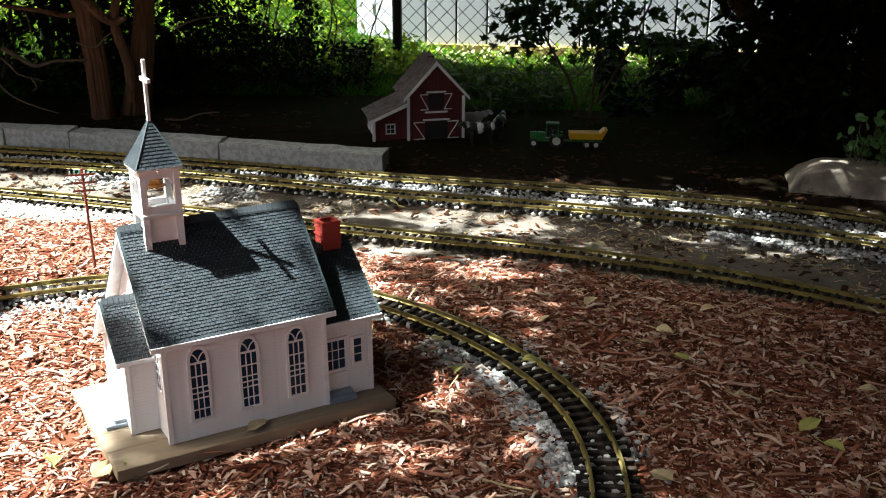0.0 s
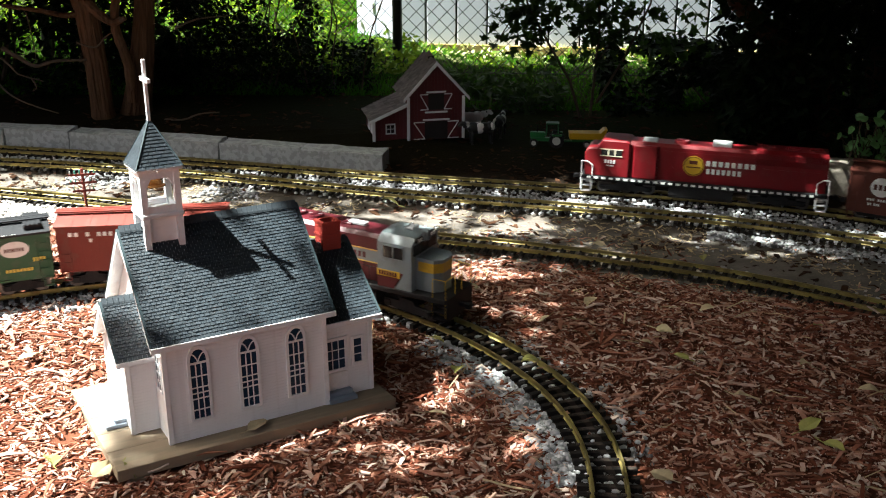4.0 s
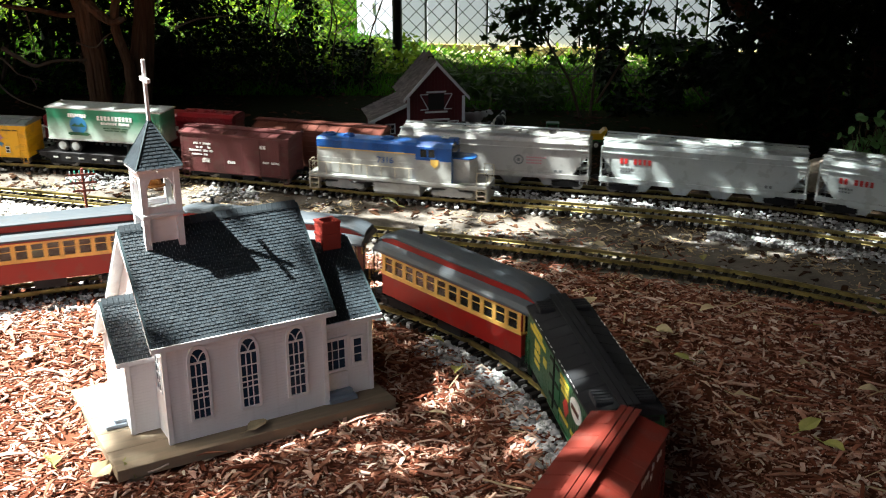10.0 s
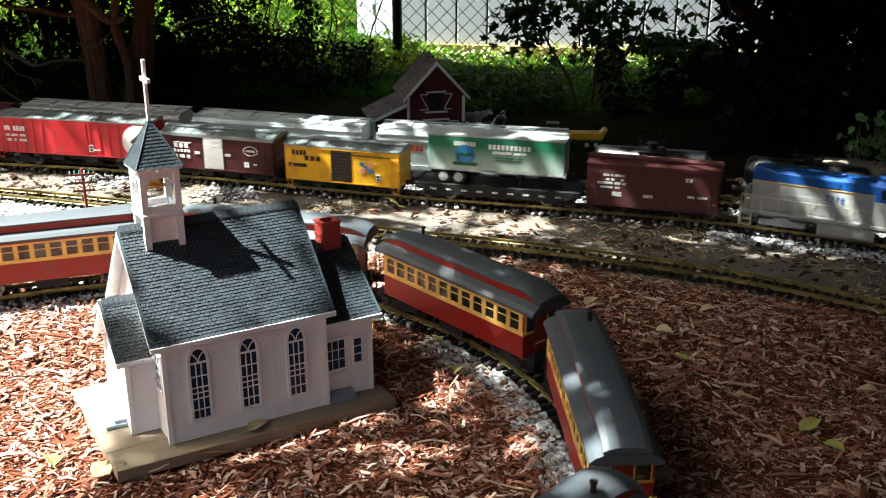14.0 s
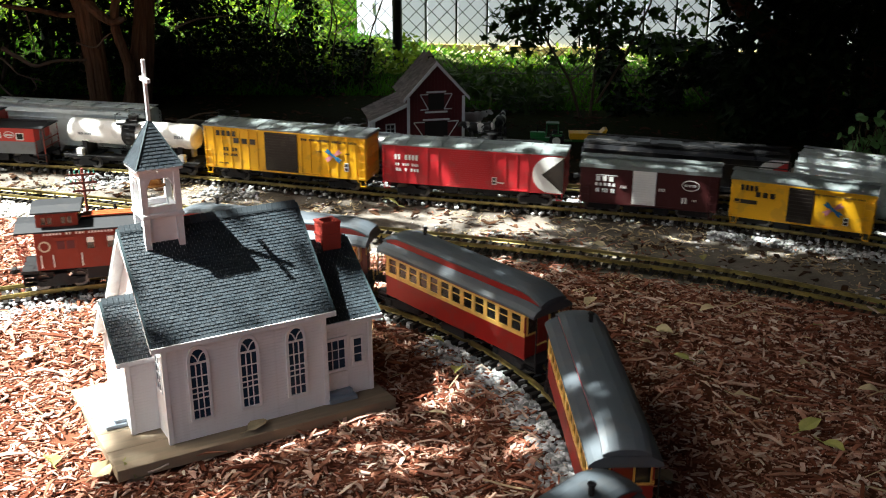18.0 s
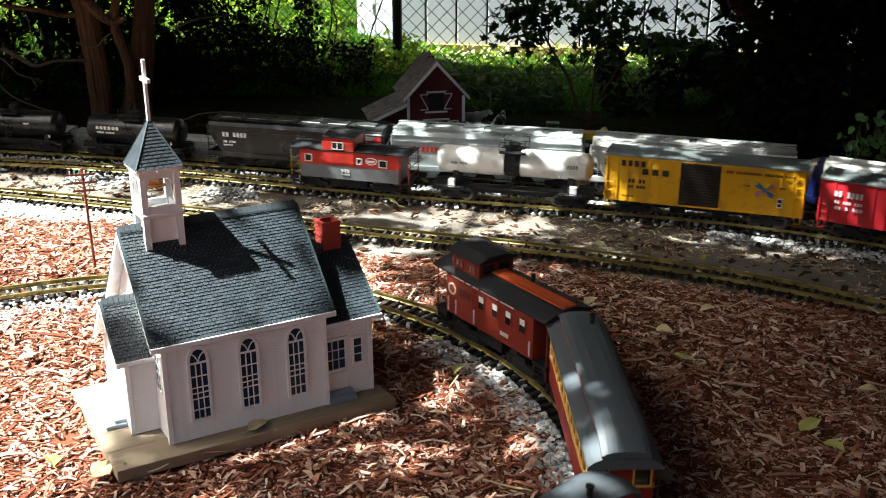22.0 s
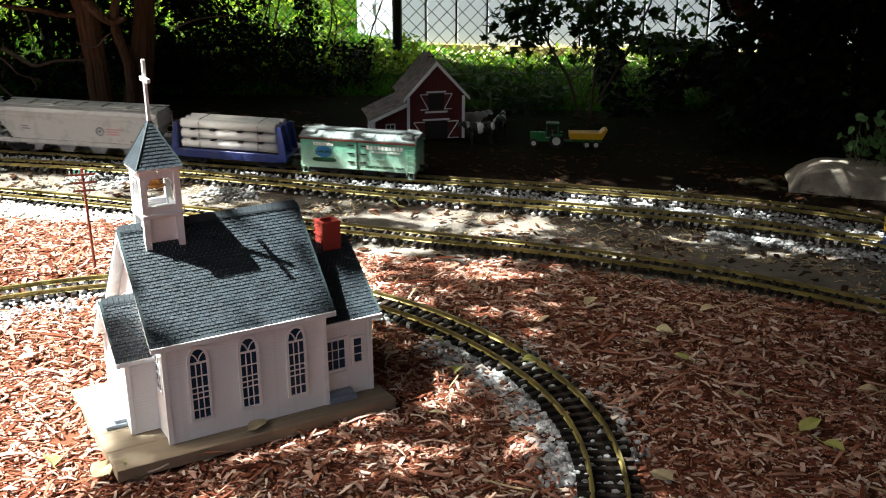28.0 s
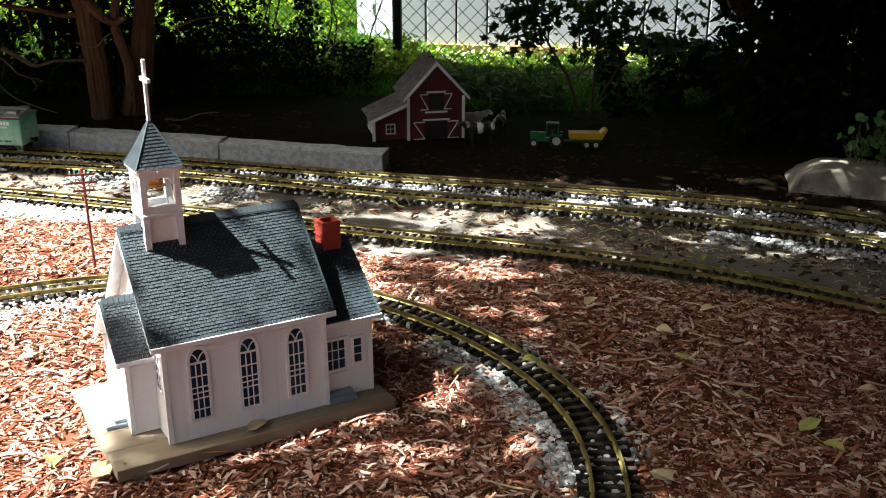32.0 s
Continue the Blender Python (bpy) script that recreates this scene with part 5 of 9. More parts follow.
def cover(x, y):
    """How thickly the crown hangs over the sunbeam that would reach the ground at (x, y)."""
    if y > 4.66:
        return 0.02
    if y > 3.75:
        return 0.93 if x > -0.25 else (0.86 if y < 4.3 else 0.5)
    if y > 2.95:
        return 1.05
    w = y + 0.25 * x
    if y > 2.40:
        if x > 0.85:
            return 0.74
        if -0.1 < x < 0.25 and w < 2.66:
            return 0.36
        if w > 2.87 + 0.05 * x:
            return 0.62 if x < -0.3 else (0.80 if x < 0.5 else 0.86)
        return (0.30 if y > 2.56 else 0.16) if x < -0.70 else (0.60 if y > 2.56 else 0.30) if x < -0.40 else (0.52 if x < 0.05 else 0.66)
    if y > 2.15 and w > 2.2:
        return 0.70 if x < 0.4 else 0.85
    if y > 1.75:
        return 1.03 if x > 0.30 else (0.80 if x > 0.12 else (0.60 if x > -0.1 else (0.26 if x > -0.5 else 0.03)))
    if x > 0.24:
        return 1.0 if x > 0.34 or y > 1.45 else 0.86
    if -0.47 < x < -0.22 and y < 1.30:
        return 0.84
    if -0.44 < x and y < 1.255 + 0.59 * (x + 0.29):
        if y > 1.212 + 0.59 * (x + 0.29) and x > -0.28:
            return 0.95
        return 0.72 if x < -0.15 else (0.56 if x < 0.0 else 0.86)
    if x + 0.85 * (y - 1.45) > 0.05 and y > 1.36:
        return 0.90
    if y > 1.45:
        return 0.34 if x > -0.30 else 0.02
    if x > 0.03:
        return 0.84
    return 0.30 if x > -0.25 else 0.04


# crown leaves out of view; cover sets by zone where their shade falls
pts = []
tries = 62000
gx, gy = rg.uniform(-2.0, 3.6, tries), rg.uniform(0.0, 6.0, tries)
hh = rg.choice([2.1, 2.5, 2.9, 3.3], tries) + rg.normal(0, 0.10, tries)
for x, y, h in zip(gx, gy, hh):
    k = noise.noise(Vector((x * 5.0, y * 5.0, 3.0))) * 0.5 + noise.noise(Vector((x * 11.0, y * 11.0, 9.0))) * 0.30 + 0.5 + rg.uniform(-0.16, 0.16)
    if k < cover(x, y) * 0.98 - 0.01:
        pts.append((x + SUN_TO.x / SUN_TO.z * h, y + SUN_TO.y / SUN_TO.z * h, h))
for x, y, h in zip(rg.uniform(0.2, 3.6, 16000), rg.uniform(0.6, 2.3, 16000), rg.uniform(2.0, 3.2, 16000)):
    if cover(x, y) > 0.95 and noise.noise(Vector((x * 7.0, y * 7.0, 1.0))) < 0.32:
        pts.append((x + SUN_TO.x / SUN_TO.z * h, y + SUN_TO.y / SUN_TO.z * h, h))
leaves(pts, (0.055, 0.10), M_CROWN, "crown", tree, rg, 0.15, 0.7)


def rounded(x, y):
    """Uneven outer edge of the unseen shading leaves added beside the bed."""
    return math.hypot((x - 1.05) / 1.25, (y - 0.55) / 1.25) < 1.0 + 0.35 * noise.noise(Vector((x * 2.5, y * 2.5, 5.0)))


# unseen leaf layers, added over the back and right to block sky light
pts = []
n = 26000
for x, y, h in zip(rg.uniform(-2.8, 3.6, n), rg.uniform(3.0, 4.4, n), rg.uniform(1.10, 2.0, n)):
    if cover(x - SUN_TO.x / SUN_TO.z * h, y - SUN_TO.y / SUN_TO.z * h) > 0.8:
        pts.append((x, y, h))
for x, y, h in zip(rg.uniform(-0.7, 2.6, 34000), rg.uniform(0.5, 2.9, 34000), rg.uniform(1.25, 2.0, 34000)):
    if cover(x - SUN_TO.x / SUN_TO.z * h, y - SUN_TO.y / SUN_TO.z * h) > 0.95 and x - SUN_TO.x / SUN_TO.z * h > 0.42:
        pts.append((x, y, h))
for x, y, h in zip(rg.uniform(0.75, 2.6, 7000), rg.uniform(0.5, 2.7, 7000), rg.uniform(0.85, 1.4, 7000)):
    if noise.noise(Vector((x * 3.0, y * 3.0, 7.0))) < 0.25:
        pts.append((x, y, h))
for x, y, h in zip(rg.uniform(-2.6, 3.4, 16000), rg.uniform(3.10, 3.75, 16000), rg.uniform(0.50, 1.15, 16000)):
    pts.append((x, y, h))
for x, y, h in zip(rg.uniform(0.75, 3.4, 9000), rg.uniform(2.96, 3.15, 9000), rg.uniform(0.53, 1.20, 9000)):
    pts.append((x, y, h))
for x, y, h in zip(rg.uniform(-0.2, 1.3, 16000), rg.uniform(0.7, 2.0, 16000), rg.uniform(0.92, 1.30, 16000)):
    if x - SUN_TO.x / SUN_TO.z * h > 0.46:
        pts.append((x, y, h))
for x, y, h in zip(rg.uniform(0.25, 1.6, 12000), rg.uniform(-0.8, 0.8, 12000), rg.uniform(0.95, 1.45, 12000)):
    if rounded(x, y):
        pts.append((x, y, h))
for x, y, h in zip(rg.uniform(0.5, 2.4, 15000), rg.uniform(-0.8, 1.2, 15000), rg.uniform(0.35, 1.6, 15000)):
    if x > 0.50 * y + 0.32 and rounded(x, y):
        pts.append((x, y, h))
leaves(pts, (0.10, 0.17), M_LEAF_SHADE, "low_bough_leaves", tree, rg, 0.15, 0.7)


def shrub(name, label, stems, leaf_pts, size, material, width=0.55, droop=0.3):
    sh = thing(name, label, "shrub")
    for pp, r in stems:
        bm = bmesh.new()
        for p, q in zip(pp, pp[1:]):
            rod(bm, p, q, r, 6, r * 0.85)
            r *= 0.85
        part("stem", bm, M_TWIG, sh)
    leaves(leaf_pts, size, material, "foliage", sh, rg, droop, width)
    return sh


def mass(n, x0, x1, y0, y1, z0, z1, k=3.0, seed=0.0, cut=0.0):
    """Uneven clumps of points in a box, with gaps."""
    out = []
    while len(out) < n:
        p = (rg.uniform(x0, x1), rg.uniform(y0, y1), rg.uniform(z0, z1))
        if noise.noise(Vector((p[0] * k + seed, p[1] * k, p[2] * k))) > cut:
            out.append(p)
    return out


def fan_stems(x0, x1, y, z, n, r):
    rr = random.Random(int(abs(x0) * 100) + n)
    out = []
    for _ in range(n):
        x = rr.uniform(x0, x1)
        p = [(x, y + rr.uniform(-0.1, 0.1), -0.12)]
        for _ in range(4):
            q = p[-1]
            p.append((q[0] + rr.gauss(0, 0.05), q[1] + rr.gauss(0, 0.04), q[2] + (z + 0.12) / 4))
        out.append((p, r))
    return out


shrub("hedge_shrub", "dark leafy shrub under the tree", fan_stems(-1.1, -0.3, 3.95, 0.5, 12, 0.004), mass(5200, -1.15, -0.28, 3.75, 4.25, -0.10, 0.10, 7.0, 1.0, 0.02) + mass(5200, -1.15, -0.50, 3.75, 4.25, 0.08, 0.45, 6.0, 1.0, 0.10), (0.016, 0.036), M_LEAF_SHADE)
shrub("hedge_shrub", "dense dark evergreen behind the old tree", fan_stems(-2.2, -1.1, 4.0, 0.6, 12, 0.008), mass(17000, -2.6, -1.02, 3.7, 4.5, -0.12, 0.65, 6.0, 4.0, 0.02), (0.026, 0.055), M_LEAF_SHADE)
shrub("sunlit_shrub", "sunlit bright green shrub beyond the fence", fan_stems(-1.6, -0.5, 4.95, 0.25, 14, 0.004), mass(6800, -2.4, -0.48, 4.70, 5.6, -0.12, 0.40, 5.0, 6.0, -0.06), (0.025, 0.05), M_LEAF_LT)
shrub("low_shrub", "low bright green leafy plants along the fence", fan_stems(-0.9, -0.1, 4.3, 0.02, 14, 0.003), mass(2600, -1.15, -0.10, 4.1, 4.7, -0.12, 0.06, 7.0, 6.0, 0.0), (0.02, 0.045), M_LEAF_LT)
shrub("broad_leaf_plant", "low broad-leaved plants behind the barn", fan_stems(0.0, 1.0, 3.95, -0.06, 16, 0.002), mass(1100, -0.12, 0.45, 3.75, 4.25, -0.12, -0.01, 6.0, 8.0, 0.05), (0.025, 0.055), M_LEAF_DK)
# slender sapling before the fence
stems = [([(0.50, 3.68, -0.1), (0.46, 3.70, 0.03), (0.38, 3.72, 0.16), (0.30, 3.74, 0.30), (0.26, 3.75, 0.46), (0.22, 3.75, 0.7)], 0.006),
         ([(0.54, 3.70, -0.1), (0.55, 3.70, 0.06), (0.56, 3.72, 0.22), (0.55, 3.73, 0.40), (0.58, 3.74, 0.7)], 0.006),
         ([(0.56, 3.70, -0.05), (0.66, 3.72, 0.12), (0.74, 3.74, 0.30), (0.80, 3.75, 0.6)], 0.005),
         ([(0.30, 3.74, 0.28), (0.24, 3.73, 0.24), (0.16, 3.72, 0.12)], 0.0025),
         ([(0.46, 3.70, 0.03), (0.56, 3.72, 0.10), (0.66, 3.74, 0.24)], 0.003)]
pts = []
for c, r, n in (((0.18, 3.74, 0.22), (0.03, 0.04, 0.05), 16), ((0.27, 3.74, 0.28), (0.04, 0.05, 0.03), 55), ((0.34, 3.74, 0.24), (0.05, 0.05, 0.03), 70), ((0.30, 3.74, 0.17), (0.04, 0.05, 0.02), 22), ((0.43, 3.73, 0.30), (0.05, 0.05, 0.02), 40), ((0.50, 3.72, 0.22), (0.03, 0.05, 0.05), 40), ((0.56, 3.73, 0.28), (0.04, 0.05, 0.03), 70), ((0.60, 3.73, 0.18), (0.05, 0.05, 0.03), 55), ((0.66, 3.74, 0.27), (0.05, 0.05, 0.03), 34), ((0.75, 3.74, 0.29), (0.06, 0.05, 0.02), 24), ((0.78, 3.74, 0.17), (0.06, 0.05, 0.03), 44), ((0.92, 3.74, 0.24), (0.05, 0.05, 0.05), 24), ((0.62, 3.73, 0.10), (0.14, 0.07, 0.02), 60)):
    pts.append(np.array(c) + rg.normal(0, 1, (n, 3)) * np.array(r))
sapling = shrub("sapling", "slender sapling with broad lobed leaves before the fence", stems, np.concatenate(pts)[::3], (0.022, 0.045), M_LEAF_DK, 0.7, 0.45)
lobed_leaves(np.concatenate(pts), (0.022, 0.048), M_LEAF_DK, "lobed_foliage", sapling, rg)
# evergreen in deep shade, which its near-black leaf colour carries too
shrub("evergreen_shrub", "large dense evergreen in deep shade", fan_stems(1.15, 2.2, 3.5, 0.7, 14, 0.012), [q for q in mass(34000, 0.90, 2.6, 3.10, 3.95, -0.12, 0.80, 4.0, 12.0, -0.22) if q[0] > 0.262 * q[1] + 0.02 + 0.25 * max(0.0, 0.10 - q[2])], (0.03, 0.06), M_LEAF_SHADE, 0.5)
shrub("evergreen_shrub", "dense evergreen beside the lawn fence", fan_stems(0.8, 1.3, 3.9, 0.05, 8, 0.005), mass(5200, 0.62, 1.45, 3.70, 4.15, -0.12, 0.13, 6.0, 14.0, -0.02), (0.022, 0.05), M_LEAF_SHADE, 0.6)
# leaf mass out of view, added to keep sky light off the right bed
shrub("evergreen_shrub", "unseen evergreen added to block light from the side", fan_stems(1.9, 2.8, 2.2, 1.2, 8, 0.015), mass(7000, 1.75, 3.2, 0.2, 3.2, -0.1, 1.7, 2.0, 22.0, -0.3), (0.06, 0.11), M_LEAF_SHADE, 0.6)
# leaning trunk in the dark of the evergreen
old = thing("leaning_tree", "dark leaning tree trunk among evergreen boughs", "tree")
bm = bmesh.new()
for i, (p, q) in enumerate(zip([(1.36, 3.42, -0.14), (1.28, 3.44, 0.05), (1.14, 3.46, 0.20), (0.98, 3.48, 0.34), (0.86, 3.5, 0.6)], [(1.28, 3.44, 0.05), (1.14, 3.46, 0.20), (0.98, 3.48, 0.34), (0.86, 3.5, 0.6), (0.8, 3.5, 1.4)])):
    rod(bm, p, q, 0.050 - 0.006 * i, 14, 0.044 - 0.006 * i, caps=False)
part("trunk", bm, M_TRUNK, old)
bm = bmesh.new()
rod(bm, (1.55, 3.5, -0.14), (1.62, 3.5, 1.4), 0.11, 16, 0.08, caps=False)
part("trunk", bm, M_TRUNK, old)

# small plant by the boulder
ivy = thing("ivy_plant", "round-leaved green plant beside the boulder", "plant")
bm = bmesh.new()
ends = []
ri = random.Random(8)
for _ in range(38):
    p = Vector((1.27 + ri.gauss(0, 0.055), 2.93 + ri.gauss(0, 0.02), -0.10))
    q = p + Vector((ri.gauss(0, 0.05), ri.gauss(-0.05, 0.02), ri.uniform(0.10, 0.21)))
    rod(bm, p, q, 0.0018, 5, 0.0010)
    ends += [q, p.lerp(q, 0.7)]
part("stem", bm, M_TWIG, ivy)
M_IVY = leaf_material("ivy_leaf", (0.09, 0.21, 0.07), (0.14, 0.30, 0.06), 0.25)
bm = bmesh.new()
for i in range(8):
    a0, a1 = 2 * math.pi * i / 8, 2 * math.pi * (i + 1) / 8
    rr0, rr1 = 0.013 * (1 + 0.15 * math.cos(3 * a0)), 0.013 * (1 + 0.15 * math.cos(3 * a1))
    bm.faces.new([bm.verts.new(v) for v in ((0, 0, 0), (rr0 * math.cos(a0), rr0 * math.sin(a0), 0.003), (rr1 * math.cos(a1), rr1 * math.sin(a1), 0.003))])
IVY = mesh_of("leaf", bm, M_IVY)
for e in ends:
    piece("leaf", IVY, ivy, Matrix.Translation(e) @ Euler((ri.gauss(0.7, 0.4), ri.gauss(0, 0.4), ri.gauss(0, 0.8))).to_matrix().to_4x4() @ Matrix.Scale(ri.uniform(0.7, 1.3), 4))

# ---- lawn ----
n = 64000
gx, gy = rg.uniform(-2.4, 2.4, n), 3.80 + 3.4 * rg.random(n) ** 1.6
keep = (gy < 5.0 - 0.12 * (gx + 0.235)) | (gx < -0.3)
gx, gy = gx[keep], gy[keep]
n = len(gx)
a = rg.uniform(0, 2 * np.pi, n)
h = rg.uniform(0.010, 0.026, n) * np.where(gy > 4.75, 1.6, 1.0)
wd = rg.uniform(0.0015, 0.0035, n)
lean = rg.normal(0, 0.45, (n, 2)) * h[:, None]
gz = np.array([soil(x, y) for x, y in zip(gx, gy)])
b = np.c_[gx, gy, gz - 0.004]
s = np.c_[np.cos(a), np.sin(a), np.zeros(n)] * wd[:, None]
mid = b + np.c_[lean * 0.35, h * 0.6]
tip = b + np.c_[lean, h]
V = np.stack([b - s, b + s, mid + s * 0.7, mid - s * 0.7, tip], 1).reshape(-1, 3)
i = np.arange(n) * 5
F = np.c_[i, i + 1, i + 2, i + 3].tolist() + np.c_[i + 3, i + 2, i + 4].tolist()
soup("lawn_grass", V.tolist(), F, M_GRASS, label="patchy green lawn grass before the fence", category="grass")
# weeds in flower at the foot of the wall
pts = mass(1300, -0.3, 1.9, 4.62, 4.90, -0.13, -0.05, 6.0, 40.0, 0.05)
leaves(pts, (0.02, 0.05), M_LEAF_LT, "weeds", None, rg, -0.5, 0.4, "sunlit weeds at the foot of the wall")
M_PETAL = leaf_material("cream_petal", (0.72, 0.70, 0.38), (0.6, 0.6, 0.25), 0.3, spec=0.2)
pts = [(x, 4.93 - 0.12 * (x + 0.235) - d, z) for x, d, z in zip(rg.uniform(-0.28, 1.75, 900), rg.uniform(0.0, 0.24, 900), rg.uniform(-0.105, -0.035, 900)) if noise.noise(Vector((x * 9.0, d * 12.0, 2.0))) > -0.05]
leaves(pts, (0.012, 0.028), M_PETAL, "blossoms", None, rg, -0.2, 0.8, "cream blossoms of the weeds along the wall")


# ---- rolling stock ----
def paint(name, color, rough=0.42, vary=0.10, **kw):
    return mat(name, color, rough, vary=vary, grain=260, blotch=14, bump=0.08, dirt=(0.10, 0.085, 0.07), dirt_amount=kw.pop("dirty", 0.18), **kw)


P_BLUE = paint("blue_paint", (0.012, 0.095, 0.36))
P_GREY = paint("grey_paint", (0.40, 0.41, 0.39))
P_CREAM = paint("cream_paint", (0.62, 0.56, 0.42))
P_YSTRIPE = paint("stripe_yellow", (0.70, 0.45, 0.10))
P_SILVER = paint("silver_grey", (0.42, 0.45, 0.45), rough=0.35, metal=0.3)
P_RED = paint("bright_red_paint", (0.18, 0.005, 0.010), dirty=0.10)
P_GOLD = paint("gold_paint", (0.62, 0.38, 0.03))
P_WHITE = paint("white_lettering", (0.80, 0.80, 0.78), dirty=0.08)
P_OXIDE = paint("oxide_brown", (0.095, 0.026, 0.017), rough=0.6, dirty=0.08, spec=0.3)
P_BROWN = paint("dark_brown_paint", (0.105, 0.032, 0.032), rough=0.6, spec=0.3)
P_NYC = paint("chocolate_brown_paint", (0.055, 0.011, 0.012), rough=0.5, dirty=0.05, spec=0.3)
P_YELLOW = paint("boxcar_yellow", (0.80, 0.42, 0.012))
P_CPRED = paint("carmine_red_paint", (0.50, 0.018, 0.028))
P_HOP = paint("warm_grey_hopper", (0.43, 0.43, 0.42))
P_HOPG = paint("cool_grey_hopper", (0.47, 0.53, 0.53))
P_MAROON = paint("maroon_paint", (0.085, 0.010, 0.016), dirty=0.08, spec=0.4)
P_CABGREY = paint("cab_grey_paint", (0.21, 0.255, 0.27))
P_GREEN = paint("reefer_green", (0.010, 0.080, 0.032))
P_ROOFDK = paint("dark_roof", (0.017, 0.018, 0.021), rough=0.65, dirty=0.06, spec=0.3)
P_ROOFGR = paint("slate_roof_paint", (0.060, 0.073, 0.086), rough=0.62)
P_ROOFSV = paint("galvanised_roof", (0.23, 0.265, 0.265), rough=0.4, metal=0.35)
P_COACH = paint("coach_red", (0.27, 0.011, 0.009))
P_BAND = paint("coach_cream_yellow", (0.78, 0.47, 0.12))
P_BOXRED = paint("boxcar_red", (0.175, 0.022, 0.013), rough=0.6)
P_CABRED = paint("caboose_red", (0.21, 0.026, 0.014), rough=0.6, dirty=0.08, spec=0.3)
P_NYRED = paint("caboose_bright_red", (0.50, 0.03, 0.02))
P_NYGREY = paint("caboose_grey", (0.16, 0.175, 0.185))
P_NAVY = paint("navy_blue_paint", (0.014, 0.03, 0.16))
P_TAN = paint("tan_end", (0.62, 0.52, 0.36))
P_TRUCK = paint("truck_black", (0.014, 0.014, 0.015), rough=0.6, dirty=0.06, spec=0.2)
P_TRUCKGR = paint("truck_silver", (0.36, 0.38, 0.38))
P_WHEEL = mat("steel_wheel", (0.13, 0.125, 0.12), 0.35, metal=0.9, vary=0.2)
P_LAKE = paint("emblem_blue", (0.02, 0.16, 0.34))
P_REDL = paint("lettering_red", (0.50, 0.03, 0.03))
P_YLET = paint("lettering_yellow", (0.70, 0.55, 0.08))
P_BLET = paint("lettering_black", (0.02, 0.015, 0.012))
P_PINK = paint("emblem_mauve", (0.52, 0.20, 0.24))
P_GLASS = mat("dark_window", (0.02, 0.022, 0.022), 0.12, vary=0.1, bump=0.0, spec=0.8)


def livery(name, low, high, z0, z1):
    """Paint that fades from one colour to another up the side of a car."""
    m = paint(name, low)
    N, L = m.node_tree.nodes, m.node_tree.links
    hsv = next(n for n in N if n.type == "HUE_SAT")
    tc = next(n for n in N if n.type == "TEX_COORD")
    sep = N.new("ShaderNodeSeparateXYZ")
    L.new(tc.outputs["Object"], sep.inputs[0])
    mr = N.new("ShaderNodeMapRange")
    mr.inputs["From Min"].default_value, mr.inputs["From Max"].default_value = z0, z1
    L.new(sep.outputs["Z"], mr.inputs["Value"])
    mx = N.new("ShaderNodeMix")
    mx.data_type = "RGBA"
    mx.inputs["A"].default_value, mx.inputs["B"].default_value = (*low, 1), (*high, 1)
    L.new(mr.outputs[0], mx.inputs["Factor"])
    L.new(mx.outputs["Result"], hsv.inputs["Color"])
    return m


P_TRAILER = livery("green_fade", (0.44, 0.55, 0.48), (0.012, 0.17, 0.085), 0.108, 0.165)
P_MINT = livery("mint_fade", (0.44, 0.66, 0.52), (0.06, 0.38, 0.25), 0.045, 0.118)

SHARED = {}


def truck_mesh(kind):
    """Side frames and bolster of a truck, and its wheel set, made once a kind."""
    if kind in SHARED:
        return SHARED[kind]
    half = {"freight": 0.03, "diesel": 0.046, "six": 0.062, "coach": 0.034}[kind.split("_")[0]]
    m = P_TRUCKGR if kind.endswith("silver") else P_TRUCK
    bm = bmesh.new()
    for y in (-1, 1):
        prism(bm, [(-half - 0.010, 0.014), (-half - 0.010, 0.024), (-half * 0.45, 0.026), (-half * 0.3, 0.034), (half * 0.3, 0.034), (half * 0.45, 0.026), (half + 0.010, 0.024), (half + 0.010, 0.014), (half * 0.4, 0.009), (-half * 0.4, 0.009)], y * 0.033 - 0.003, y * 0.033 + 0.003, "y")
        for x in ((-half, half) if kind[:3] != "six" else (-half, 0, half)):
            box(bm, x - 0.007, x + 0.007, y * 0.033 - 0.0055, y * 0.033 + 0.0055, 0.011, 0.023, 0.001)
        for k in range(-1, 2):
            rod(bm, (k * 0.006, y * 0.034, 0.012), (k * 0.006, y * 0.034, 0.030), 0.0025, 6)
    box(bm, -0.012, 0.012, -0.030, 0.030, 0.018, 0.030)
    frame_me = mesh_of("truck", bm, m)
    bm = bmesh.new()
    rod(bm, (0, -0.026, 0), (0, -0.021, 0), 0.0155, 14)
    rod(bm, (0, -0.021, 0), (0, -0.0195, 0), 0.0182, 14)
    rod(bm, (0, 0.021, 0), (0, 0.026, 0), 0.0155, 14)
    rod(bm, (0, 0.0195, 0), (0, 0.021, 0), 0.0182, 14)
    rod(bm, (0, -0.03, 0), (0, 0.03, 0), 0.003, 8)
    wheel_me = mesh_of("wheelset", bm, P_WHEEL)
    SHARED[kind] = (frame_me, wheel_me, (-half, half) if kind[:3] != "six" else (-half, 0, half))
    return SHARED[kind]


RUN = []


